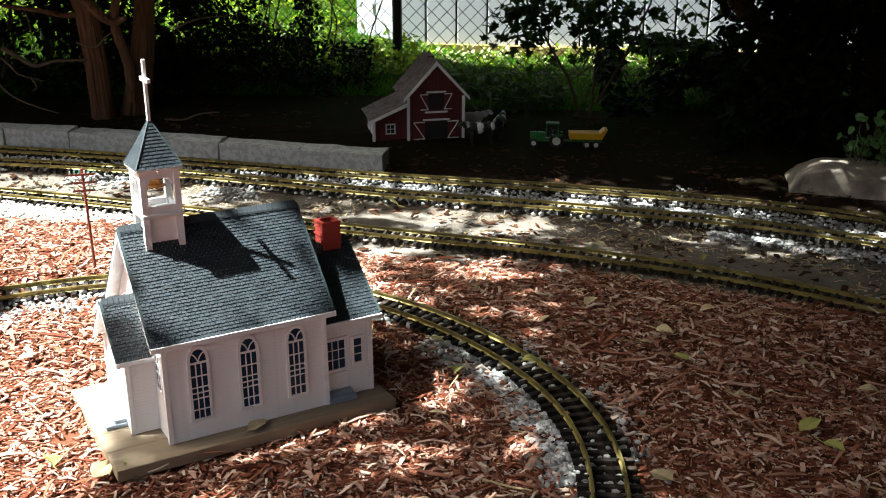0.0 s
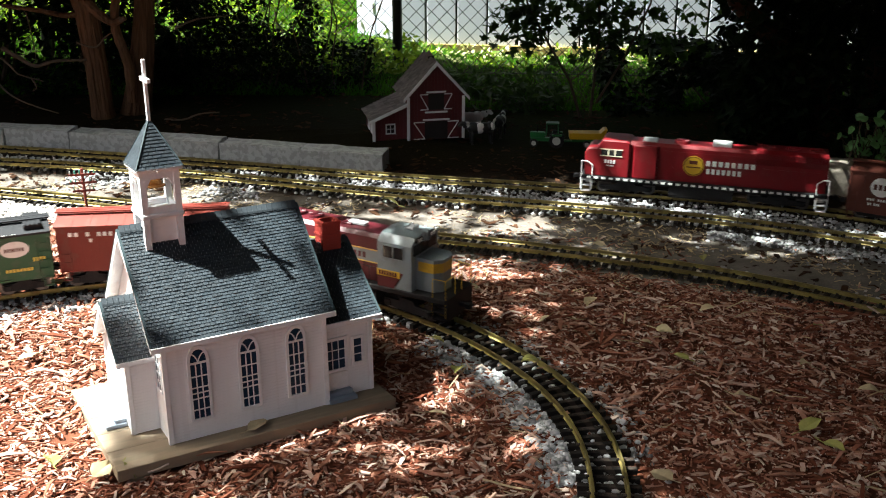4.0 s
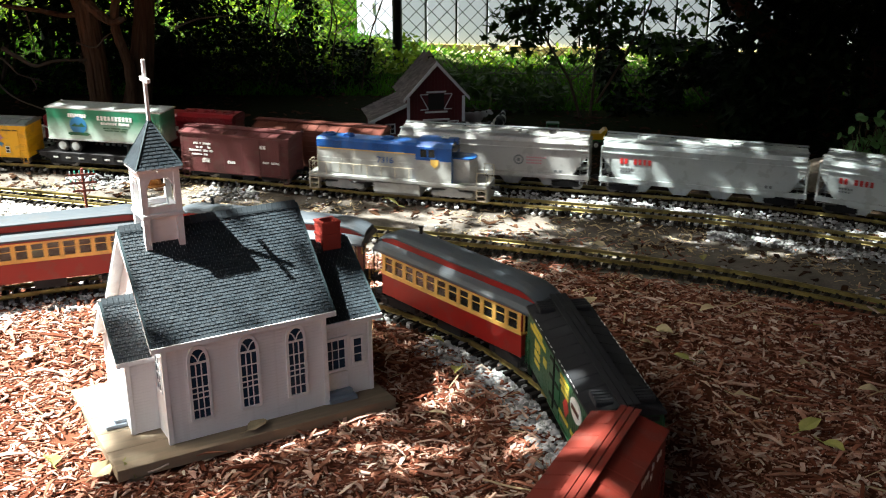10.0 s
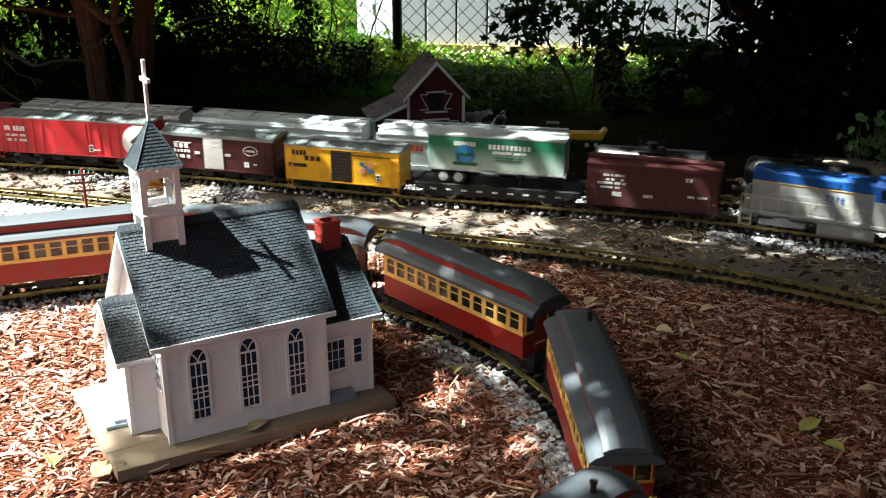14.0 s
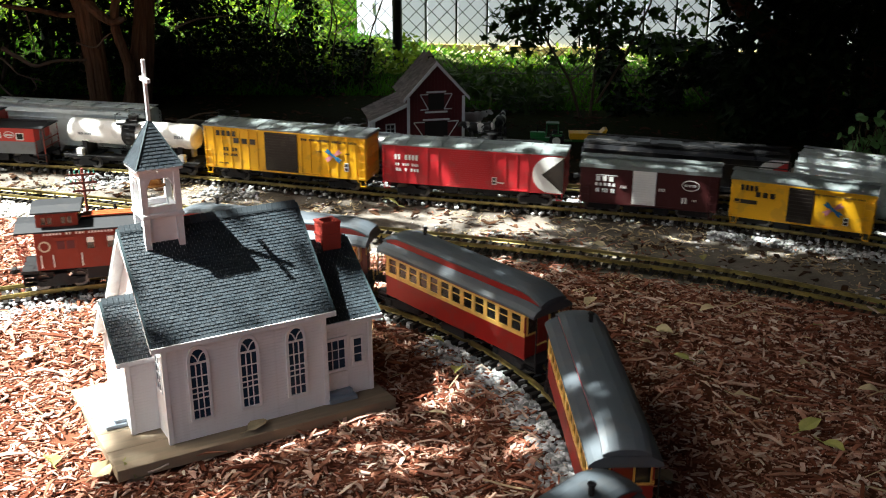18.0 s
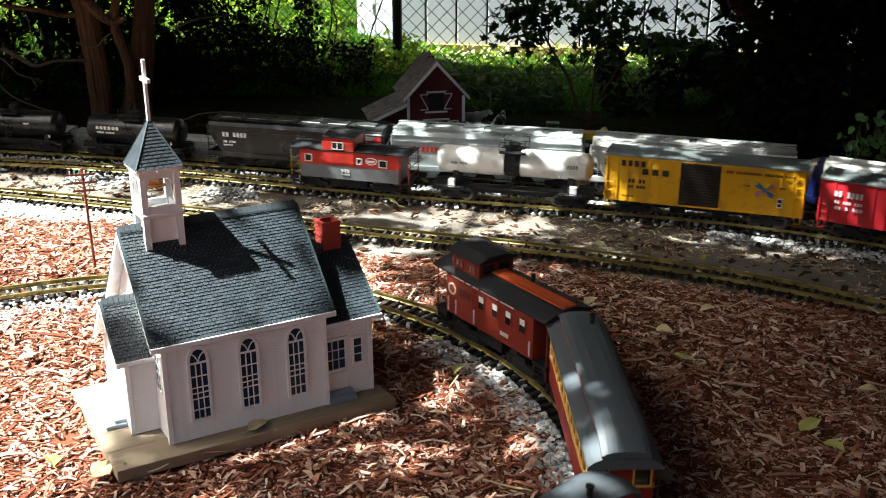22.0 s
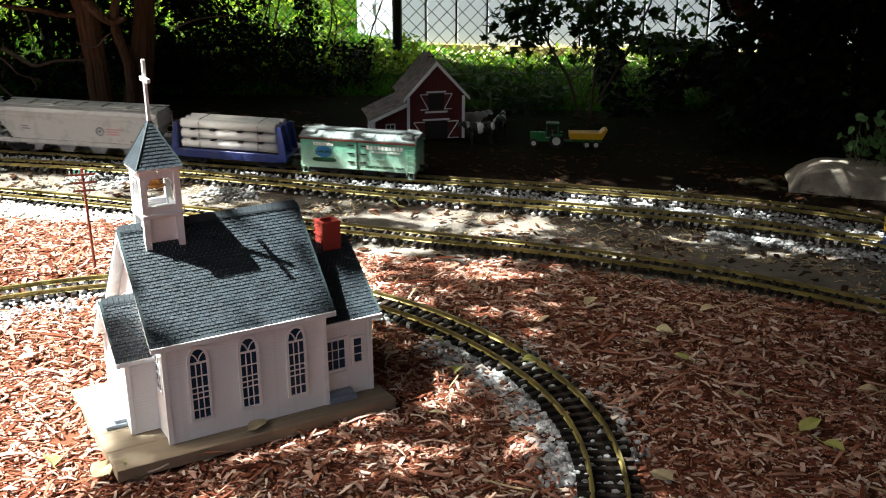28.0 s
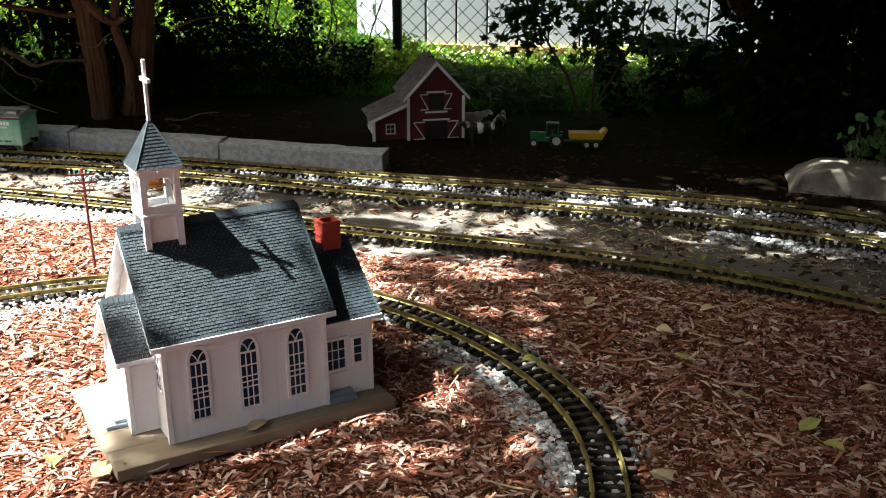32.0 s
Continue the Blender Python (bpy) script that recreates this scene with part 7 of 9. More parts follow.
def hopper(name, label, side, path, table, off, L=0.542, dark=None, z0=0.043, z1=0.160, art=None):
    car = thing(name, label, "hopper car", group="train cars")
    w = 0.1
    sill = 0.058
    bm = bmesh.new()
    # side sheets slope in towards the discharge gates at both ends
    prof = [(-L / 2 + 0.045, sill), (-L / 2 + 0.006, sill + 0.055), (-L / 2 + 0.006, z1 - 0.016), (L / 2 - 0.006, z1 - 0.016), (L / 2 - 0.006, sill + 0.055), (L / 2 - 0.045, sill)]
    prism(bm, prof, -w / 2 + 0.002, w / 2 - 0.002, "y")
    part("body", bm, side, car)
    bm = bmesh.new()
    prism(bm, [(-w / 2 + 0.002, z1 - 0.016), (-w / 2 + 0.006, z1 - 0.006), (-w * 0.28, z1 + 0.001), (w * 0.28, z1 + 0.001), (w / 2 - 0.006, z1 - 0.006), (w / 2 - 0.002, z1 - 0.016)], -L / 2 + 0.006, L / 2 - 0.006)
    part("roof", bm, side, car)
    for sy in (-1, 1):
        bm = bmesh.new()
        for z in (z1 - 0.018, z1 - 0.034):
            box(bm, -L / 2 + 0.006, L / 2 - 0.006, sy * (w / 2 - 0.002), sy * (w / 2 + 0.0012), z, z + 0.003)
        part("side_bead", bm, side, car)
        bm = bmesh.new()
        y = sy * w / 2
        box(bm, -L / 2, L / 2, y - 0.004, y + 0.001, z0 + 0.002, sill)
        rail = part("side_sill", bm, side, car)
        bm = bmesh.new()
        n = 28
        for i in range(n):
            x = -L / 2 + 0.035 + (L - 0.07) * i / (n - 1)
            box(bm, x - 0.0035, x + 0.0035, y - 0.0045 * sy, y + 0.0014 * sy, z0 + 0.007, z0 + 0.011)
        part("slot", bm, P_BLET, rail)
        for sx in (-1, 1):
            ladder(car, sx * (L / 2 - 0.014), sy * (w / 2 - 0.001), z0 - 0.012, z1 - 0.014, dark or P_SILVER, 6)
            bm = bmesh.new()
            rod(bm, (sx * (L / 2 - 0.002), sy * (w / 2 - 0.003), z0), (sx * (L / 2 - 0.002), sy * (w / 2 - 0.003), z1 - 0.014), 0.0018, 6)
            part("corner_post", bm, side, car)
        for k in range(4):
            bm = bmesh.new()
            x = -L * 0.30 + k * L * 0.20
            if sy > 0:
                prism(bm, [(x - 0.045, z0 + 0.012), (x + 0.045, z0 + 0.012), (x + 0.018, 0.018), (x - 0.018, 0.018)], -0.030, 0.030, "y")
                part("discharge_gate", bm, side, car)
            else:
                bm.free()
    bm = bmesh.new()
    for y in (-0.036, 0.036):
        for k in range(3):
            box(bm, -L / 2 + 0.004, L / 2 - 0.004, y + (k - 1) * 0.006 - 0.002, y + (k - 1) * 0.006 + 0.002, z1 + 0.003, z1 + 0.0045)
        for i in range(13):
            x = -L / 2 + 0.02 + (L - 0.04) * i / 12
            rod(bm, (x, y, z1 - 0.004), (x, y, z1 + 0.004), 0.0012, 5)
    part("running_board", bm, P_SILVER if not dark else P_TRUCK, car)
    for k in range(6):
        x = -L * 0.38 + L * 0.76 * k / 5
        part("hatch_cover", boxes((x - 0.032, x + 0.032, -0.02, 0.02, z1, z1 + 0.005), bev=0.0015), side, car)
    for sx in (-1, 1):
        bm = bmesh.new()
        box(bm, sx * (L / 2 - 0.004), sx * L / 2, -w / 2, w / 2, z0, sill)
        prism(bm, [(sx * (L / 2 - 0.040), sill + 0.002), (sx * (L / 2 - 0.008), sill + 0.052), (sx * (L / 2 - 0.012), sill + 0.052), (sx * (L / 2 - 0.044), sill + 0.002)], -w / 2 + 0.004, w / 2 - 0.004, "y")
        part("end_sheet", bm, dark or P_TRUCKGR, car)
    bm = bmesh.new()
    box(bm, -L / 2, L / 2, -0.010, 0.010, 0.030, z0 + 0.006)
    part("centre_sill", bm, P_TRUCK, car)
    if art:
        art(car, L, w - 0.004)
    couple(car, path, table, off, L * 0.385, L)
    return car


def tank_car(name, label, L, r, zc, shell, path, table, off, band=None, caps=None, writing=None, dome=True):
    car = thing(name, label, "tank car", group="train cars")
    bm = bmesh.new()
    n = 24
    ringz = [(-L / 2 + 0.006, 0.55), (-L / 2 + 0.012, 0.86), (-L / 2 + 0.022, 1.0), (L / 2 - 0.022, 1.0)]
    def circle(x, k):
        return [bm.verts.new((x, r * k * math.cos(2 * math.pi * i / n), zc + r * k * math.sin(2 * math.pi * i / n))) for i in range(n)]
    rows = [circle(x, k) for x, k in ringz]
    for a, b in zip(rows, rows[1:]):
        for i in range(n):
            bm.faces.new((a[i], a[(i + 1) % n], b[(i + 1) % n], b[i]))
    bm.faces.new(rows[0][::-1])
    bmesh.ops.recalc_face_normals(bm, faces=bm.faces)
    part("tank", bm, shell, car, smooth=True)
    bm = bmesh.new()
    rows = [circle(x, k) for x, k in ((L / 2 - 0.022, 1.0), (L / 2 - 0.012, 0.86), (L / 2 - 0.006, 0.55))]
    for a, b in zip(rows, rows[1:]):
        for i in range(n):
            bm.faces.new((a[i], a[(i + 1) % n], b[(i + 1) % n], b[i]))
    bm.faces.new(rows[-1])
    bmesh.ops.recalc_face_normals(bm, faces=bm.faces)
    part("tank_end", bm, caps or shell, car, smooth=True)
    if band:
        bm = bmesh.new()
        rod(bm, (-0.024, 0, zc), (0.020, 0, zc), r + 0.0008, 24)
        part("band", bm, band, car)
    bm = bmesh.new()
    box(bm, -L / 2, L / 2, -0.012, 0.012, 0.030, 0.046)
    for sx in (-1, 1):
        box(bm, sx * (L / 2 - 0.09), sx * L / 2, -0.046, 0.046, 0.042, 0.048)
        prism(bm, [(-0.030, 0.046), (0.030, 0.046), (0.024, zc - r * 0.6), (-0.024, zc - r * 0.6)], sx * L * 0.36 - 0.008, sx * L * 0.36 + 0.008)
    part("underframe", bm, P_TRUCK, car)
    for sy in (-1, 1):
        bm = bmesh.new()
        rod(bm, (-L / 2, sy * 0.046, 0.052), (L / 2, sy * 0.046, 0.052), 0.0014, 6)
        for k in range(7):
            x = -L / 2 + 0.01 + (L - 0.02) * k / 6
            rod(bm, (x, sy * 0.046, 0.044), (x, sy * 0.040, 0.060), 0.0012, 5)
        part("grab_rail", bm, P_TRUCK, car)
        for sx in (-1, 1):
            part("saddle", boxes((sx * L * 0.38 - L * 0.02, sx * L * 0.38 + L * 0.02, sy * 0.024, sy * 0.044, 0.046, 0.070)), shell if band else P_TRUCK, car)
    if dome:
        bm = bmesh.new()
        rod(bm, (0, 0, zc + r * 0.8), (0, 0, zc + r + 0.012), 0.014, 14)
        rod(bm, (0, 0, zc + r + 0.012), (0, 0, zc + r + 0.016), 0.016, 14)
        part("dome", bm, P_TRUCK, car)
        bm = bmesh.new()
        for sy in (-1, 1):
            box(bm, -0.036, 0.034, sy * 0.030 - 0.010, sy * 0.030 + 0.010, zc + r * 0.86, zc + r * 0.86 + 0.003)
            y = sy * 0.040
            for x in (-0.035, 0.033):
                rod(bm, (x, y, zc + r * 0.86), (x, y, zc + r + 0.026), 0.0012, 6)
                rod(bm, (x, y, zc + r + 0.026), (x, y * 0.35, zc + r + 0.026), 0.0012, 6)
            for z in (zc + r + 0.026, zc + r + 0.012):
                rod(bm, (-0.035, y, z), (-0.016, y, z), 0.0012, 6)
                rod(bm, (0.014, y, z), (0.033, y, z), 0.0012, 6)
        part("platform", bm, P_TRUCK, car)
        for sy in (-1, 1):
            ladder(car, -0.002, sy * (r + 0.006), 0.046, zc + r * 0.86, P_TRUCK, 7, 0.016)
    if writing:
        for sy in (-1, 1):
            bm = bmesh.new()
            writing(bm, sy * (r + 0.0005))
            part("lettering", bm, P_WHITE if not band else P_NYGREY, car)
    couple(car, path, table, off, L * 0.36, L)
    return car


# ---- how far each train has run: seconds, way of its engine along its track ----
RUN_A = [(0, -0.225), (1, 0.0075), (2, 0.240), (3, 0.487), (6, 1.280), (7, 1.512), (8, 1.742), (9.6, 2.112), (22.5, 5.021), (23, 5.122), (24, 5.305), (25, 5.488), (32, 6.77)]
RUN_C = [(0, 3.25), (3, 2.43), (5.5, 1.74), (7, 1.319), (10, 0.485), (11.5, 0.05), (13, -0.407), (14.5, -0.895), (16.5, -1.55), (18, -2.0), (21, -2.83), (22, -3.108), (24.5, -3.806), (25.5, -4.115), (28, -4.945), (30, -5.598), (32, -6.216)]
RUN_D = [(0, -1.58), (5.5, -0.035), (7, 0.395), (10, 1.262), (13.5, 2.275), (17, 3.355), (18, 3.64), (20, 4.217), (22, 4.78), (24.5, 5.452), (25.5, 5.703), (27.5, 6.217), (32, 7.37)]

# -- the near train on the pair of far tracks --
car = road_switcher("locomotive", "blue and grey model diesel locomotive with low nose", 0.512, 0.058, 0.158, 0.130, P_GREY, P_BLUE, P_YSTRIPE, P_BLUE, P_GREY, P_GREY, P_CREAM,
                    -0.232, 0.055, 0.155, 0.212, "diesel_silver", TRACK_D, RUN_D, 0.0, P_GREY, fans=(-0.205, -0.150, -0.035))
for sy in (-1, 1):
    words("7316", 0.024, Matrix.Translation((-0.035, sy * 0.0345, 0.106)) @ Euler((radians(90), 0, radians(0 if sy < 0 else 180))).to_matrix().to_4x4(), P_BLUE, car, "blue road number")
    bm = bmesh.new()
    prism(bm, [(0.098, 0.122), (0.120, 0.122), (0.120, 0.108), (0.109, 0.098), (0.098, 0.108)], sy * 0.0480, sy * 0.0492, "y")
    part("emblem", bm, P_YSTRIPE, car, "yellow shield emblem")

car = boxcar("boxcar", "dark brown wood-sheathed model boxcar with white lettering", 0.335, 0.030, 0.142, 0.012, P_BROWN, P_BROWN, TRACK_D, RUN_D, -0.482, door=(0.60, 0.74), door_ribs=1, planks=36, walkway=P_BROWN)
lettering(car, P_WHITE, lambda bm, y: (bars(bm, -0.125, 0.112, 0.055, 0.006, y, (3, 1, 5)), bars(bm, -0.118, 0.101, 0.050, 0.005, y, (2, 1)), bars(bm, -0.140, 0.091, 0.075, 0.006, y, (8, 3, 2)), bars(bm, -0.132, 0.080, 0.05, 0.005, y, (6, 2)), bars(bm, -0.10, 0.060, 0.024, 0.012, y, (4,)), bars(bm, -0.02, 0.062, 0.024, 0.008, y, (4,)), bars(bm, 0.090, 0.070, 0.05, 0.006, y, (3, 4)), bars(bm, 0.082, 0.112, 0.02, 0.01, y, (2,))), 0.0992)

# flat car and the trailer on it
flat = thing("flatcar", "black model flatcar carrying a green highway trailer", "flatcar", group="train cars")
L = 0.45
bm = boxes((-L / 2, L / 2, -0.049, 0.049, 0.050, 0.058), bev=0.001)
part("deck", bm, P_TRUCK, flat)
for sy in (-1, 1):
    bm = bmesh.new()
    prism(bm, [(-L / 2, 0.050), (L / 2, 0.050), (L / 2, 0.044), (L * 0.36, 0.030), (-L * 0.36, 0.030), (-L / 2, 0.044)], sy * 0.047, sy * 0.049, "y")
    sill = part("side_sill", bm, P_TRUCK, flat)
    bm = bmesh.new()
    for k in range(9):
        bars(bm, -0.18 + k * 0.042, 0.040, 0.016, 0.005, sy * 0.0495, (4,))
    part("lettering", bm, P_WHITE, sill)
    for k in range(12):
        bm = boxes((-0.205 + k * 0.0365, -0.199 + k * 0.0365, sy * 0.049, sy * 0.0515, 0.046, 0.054))
        part("stake_pocket", bm, P_TRUCK, sill)
couple(flat, TRACK_D, RUN_D, -0.889, L * 0.36, L)
trailer = thing("highway_trailer", "green to white faded toy semi-trailer riding on a flatcar", "trailer")
bm = bmesh.new()
box(bm, -0.190, 0.178, -0.044, 0.044, 0.098, 0.192, 0.003)
part("body", bm, P_TRAILER, trailer)
bm = boxes((-0.191, 0.179, -0.0445, 0.0445, 0.189, 0.193), (-0.191, 0.179, -0.045, 0.045, 0.096, 0.100))
part("edge_trim", bm, P_SILVER, trailer)
bm = boxes((-0.185, -0.09, -0.030, 0.030, 0.085, 0.097), (-0.19, 0.17, -0.010, 0.010, 0.090, 0.098), (0.055, 0.062, -0.034, 0.034, 0.060, 0.098), (0.11, 0.17, -0.02, 0.02, 0.058, 0.097))
part("chassis", bm, P_TRUCK, trailer)
for x in (-0.148, -0.106):
    for sy in (-1, 1):
        bm = bmesh.new()
        rod(bm, (x, sy * 0.022, 0.0775), (x, sy * 0.042, 0.0775), 0.0195, 18)
        tyre = part("wheel", bm, P_TRUCK, trailer)
        bm = bmesh.new()
        rod(bm, (x, sy * 0.0415, 0.0775), (x, sy * 0.0432, 0.0775), 0.0125, 14)
        rod(bm, (x, sy * 0.043, 0.0775), (x, sy * 0.0448, 0.0775), 0.005, 10)
        part("hub", bm, P_SILVER, tyre)
for sy in (-1, 1):
    y = sy * 0.0446
    bm = disc(bmesh.new(), -0.088, 0.142, 0.027, y, 0.026)
    em = part("emblem", bm, P_LAKE, trailer, "blue mountain lake emblem")
    bm = bmesh.new()
    prism(bm, [(-0.112, 0.138), (-0.098, 0.148), (-0.088, 0.142), (-0.076, 0.150), (-0.064, 0.138)], y - 0.0010, y + 0.0010, "y")
    part("mountain", bm, P_GREEN, em)
    bm = bmesh.new()
    prism(bm, [(-0.124, 0.117), (-0.116, 0.121), (-0.060, 0.121), (-0.052, 0.117), (-0.058, 0.112), (-0.118, 0.112)], y - 0.0010, y + 0.0010, "y")
    part("banner", bm, P_GREEN, em)
    bm = bars(bmesh.new(), -0.118, 0.165, 0.060, 0.011, y, (8,), 0.18)
    bars(bm, -0.025, 0.160, 0.115, 0.013, y, (10,), 0.2)
    bars(bm, -0.014, 0.148, 0.092, 0.007, y, (9, 6))
    part("lettering", bm, P_WHITE, trailer)
    bm = bars(bmesh.new(), -0.008, 0.136, 0.078, 0.004, y, (6, 8, 5))
    bars(bm, -0.004, 0.129, 0.068, 0.004, y, (8, 4, 5))
    part("lettering", bm, P_GREEN, trailer)
RUN.append((trailer, TRACK_D, RUN_D, -0.889, 0.45 * 0.36, []))


def arrows(car, x, z, r, w):
    """Two crossed double arrows."""
    for sy in (-1, 1):
        y = sy * (w / 2 + 0.0028)
        for sgn, m in ((1, P_PINK), (-1, P_LAKE)):
            bm = bmesh.new()
            a = radians(35) * sgn
            c, s = math.cos(a), math.sin(a)
            q = [(-r, -0.0055), (-r * 0.55, -0.0055), (-r * 0.3, -0.003), (r * 0.3, -0.003), (r * 0.55, -0.0055), (r, -0.0055), (r * 0.8, 0), (r, 0.0055), (r * 0.55, 0.0055), (r * 0.3, 0.003), (-r * 0.3, 0.003), (-r * 0.55, 0.0055), (-r, 0.0055), (-r * 0.8, 0)]
            prism(bm, [(x + u * c - v * s, z + u * s + v * c) for u, v in q], y - 0.0006 + (0.0009 * sy if sgn < 0 else 0), y + 0.0006 + (0.0009 * sy if sgn < 0 else 0), "y")
            part("emblem", bm, m, car, "crossed arrows emblem")


def data_plate(car, x, z, w, h=0.020):
    for sy in (-1, 1):
        bm = boxes((x - 0.006, x + 0.006, sy * (w / 2 + 0.0006), sy * (w / 2 + 0.0024), z, z + h))
        pl = part("data_plate", bm, P_WHITE, car)
        bm = boxes((x - 0.0045, x + 0.0045, sy * (w / 2 + 0.0020), sy * (w / 2 + 0.0028), z + h * 0.55, z + h * 0.9), (x - 0.0045, x + 0.0045, sy * (w / 2 + 0.0020), sy * (w / 2 + 0.0028), z + h * 0.1, z + h * 0.42))
        part("panel", bm, P_BLET, pl)


car = boxcar("boxcar", "short yellow model boxcar with black door and silver roof", 0.338, 0.033, 0.130, 0.020, P_YELLOW, P_ROOFSV, TRACK_D, RUN_D, -1.323, door=(0.41, 0.585), door_mat=P_BLET, door_ribs=9, walkway=P_ROOFSV)
lettering(car, P_BLET, lambda bm, y: (bars(bm, -0.145, 0.106, 0.045, 0.014, y, (4,)), bars(bm, -0.108, 0.092, 0.052, 0.013, y, (3,)), bars(bm, -0.158, 0.072, 0.055, 0.010, y, (1,), 0.0), bars(bm, 0.03, 0.115, 0.115, 0.004, y, (3, 10, 7, 4))), 0.0992)
arrows(car, 0.075, 0.085, 0.026, 0.098)
data_plate(car, 0.107, 0.048, 0.098)

car = boxcar("boxcar", "chocolate brown model boxcar with silver door and roof", 0.350, 0.036, 0.136, 0.020, P_NYC, P_ROOFSV, TRACK_D, RUN_D, -1.703, door=(0.385, 0.555), door_mat=P_WHITE, door_ribs=14, walkway=P_ROOFSV, trim=P_ROOFSV)
lettering(car, P_WHITE, lambda bm, y: (bars(bm, -0.134, 0.098, 0.050, 0.013, y, (3,)), bars(bm, -0.136, 0.085, 0.055, 0.008, y, (5,)), bars(bm, -0.136, 0.113, 0.056, 0.0016, y, (1,), 0), bars(bm, -0.134, 0.068, 0.05, 0.010, y, (2, 3, 2)), bars(bm, 0.085, 0.055, 0.016, 0.015, y, (2,)), bars(bm, 0.112, 0.062, 0.012, 0.005, y, (3,)), ring(bm, 0.105, 0.103, 0.022, y, 0.0018, 0.014), bars(bm, 0.090, 0.100, 0.030, 0.006, y, (7,)), bars(bm, -0.07, 0.082, 0.016, 0.008, y, (4,)), bars(bm, 0.026, 0.082, 0.018, 0.008, y, (4,))), 0.0992)

car = boxcar("boxcar", "long carmine red model boxcar with white disc emblem", 0.495, 0.050, 0.156, 0.013, P_CPRED, P_ROOFSV, TRACK_D, RUN_D, -2.169, door=(0.375, 0.605), door_ribs=16, ribs=16, sill_steps=P_CPRED)
lettering(car, P_WHITE, lambda bm, y: (bars(bm, -0.212, 0.118, 0.068, 0.014, y, (2, 4)), bars(bm, -0.210, 0.101, 0.066, 0.007, y, (2, 3, 3)), bars(bm, -0.208, 0.086, 0.066, 0.008, y, (2, 1, 3)), bars(bm, 0.07, 0.07, 0.02, 0.004, y, (4,))), 0.1028)
data_plate(car, 0.062, 0.066, 0.0985)
for sy in (-1, 1):
    bm = bmesh.new()
    n = 20
    q = [(0.2455, 0.152)] + [(0.212 - 0.048 * math.sin(math.pi * i / n), 0.103 + 0.049 * math.cos(math.pi * i / n)) for i in range(n + 1)] + [(0.2455, 0.054)]
    y = sy * 0.0524
    prism(bm, q, y - 0.0006, y + 0.0006, "y")
    em = part("emblem", bm, P_WHITE, car, "white half disc emblem with black triangle")
    bm = bmesh.new()
    y = sy * 0.0534
    prism(bm, [(0.188, 0.103), (0.2457, 0.152), (0.2457, 0.054)], y - 0.0006, y + 0.0006, "y")
    part("triangle", bm, P_BLET, em)

car = boxcar("boxcar", "long yellow ribbed model boxcar with black door", 0.492, 0.047, 0.168, 0.012, P_YELLOW, P_ROOFSV, TRACK_D, RUN_D, -2.705, door=(0.385, 0.585), door_mat=P_BLET, door_ribs=14, ribs=18)
lettering(car, P_BLET, lambda bm, y: (bars(bm, -0.205, 0.143, 0.066, 0.015, y, (4,)), bars(bm, -0.152, 0.124, 0.076, 0.015, y, (3,)), bars(bm, -0.185, 0.100, 0.045, 0.010, y, (2, 2)), bars(bm, -0.185, 0.086, 0.045, 0.007, y, (2, 3)), bars(bm, 0.055, 0.148, 0.165, 0.006, y, (3, 10, 7, 4)), bars(bm, -0.20, 0.062, 0.03, 0.004, y, (3, 3)), bars(bm, 0.10, 0.118, 0.015, 0.004, y, (3,)), bars(bm, 0.185, 0.118, 0.015, 0.004, y, (3,))), 0.1028)
arrows(car, 0.150, 0.112, 0.028, 0.1)
data_plate(car, 0.188, 0.070, 0.0995, 0.024)

tank_car("tank_car", "white model tank car with black centre band and dome", 0.43, 0.0365, 0.117, paint("white_tank", (0.74, 0.74, 0.72)), TRACK_D, RUN_D, -3.2, band=P_TRUCK, caps=P_TAN,
         writing=lambda bm, y: (bars(bm, -0.165, 0.112, 0.045, 0.007, y, (4, 5)), bars(bm, 0.145, 0.118, 0.03, 0.010, y, (4,)), bars(bm, 0.12, 0.092, 0.014, 0.006, y, (2,))))

# caboose with two-tone sides
cab = thing("caboose", "red and grey model caboose with square cupola", "caboose", group="train cars")
L, w = 0.288, 0.092
bm = boxes((-L / 2, L / 2, -w / 2, w / 2, 0.045, 0.083))
part("lower_side", bm, P_NYGREY, cab)
bm = boxes((-L / 2 - 0.0005, L / 2 + 0.0005, -w / 2 - 0.0005, w / 2 + 0.0005, 0.083, 0.126))
part("upper_side", bm, P_NYRED, cab)
bm = bmesh.new()
prism(bm, [(-w / 2 - 0.004, 0.124), (-w / 2 - 0.004, 0.127), (0, 0.135), (w / 2 + 0.004, 0.127), (w / 2 + 0.004, 0.124)], -L / 2 - 0.030, L / 2 + 0.030)
for k in (-0.005, 0.005):
    box(bm, -L / 2 - 0.03, L / 2 + 0.03, k - 0.004, k + 0.004, 0.136, 0.138)
part("roof", bm, P_ROOFDK, cab)
cx = -0.030
bm = boxes((cx - 0.042, cx + 0.042, -0.043, 0.043, 0.126, 0.162), (cx - 0.046, cx + 0.046, -0.049, -0.045, 0.092, 0.150), (cx - 0.046, cx + 0.046, 0.045, 0.049, 0.092, 0.150))
part("cupola", bm, P_NYRED, cab)
bm = bmesh.new()
prism(bm, [(-0.049, 0.161), (-0.049, 0.164), (0, 0.170), (0.049, 0.164), (0.049, 0.161)], cx - 0.046, cx + 0.046)
part("cupola_roof", bm, P_ROOFDK, cab)
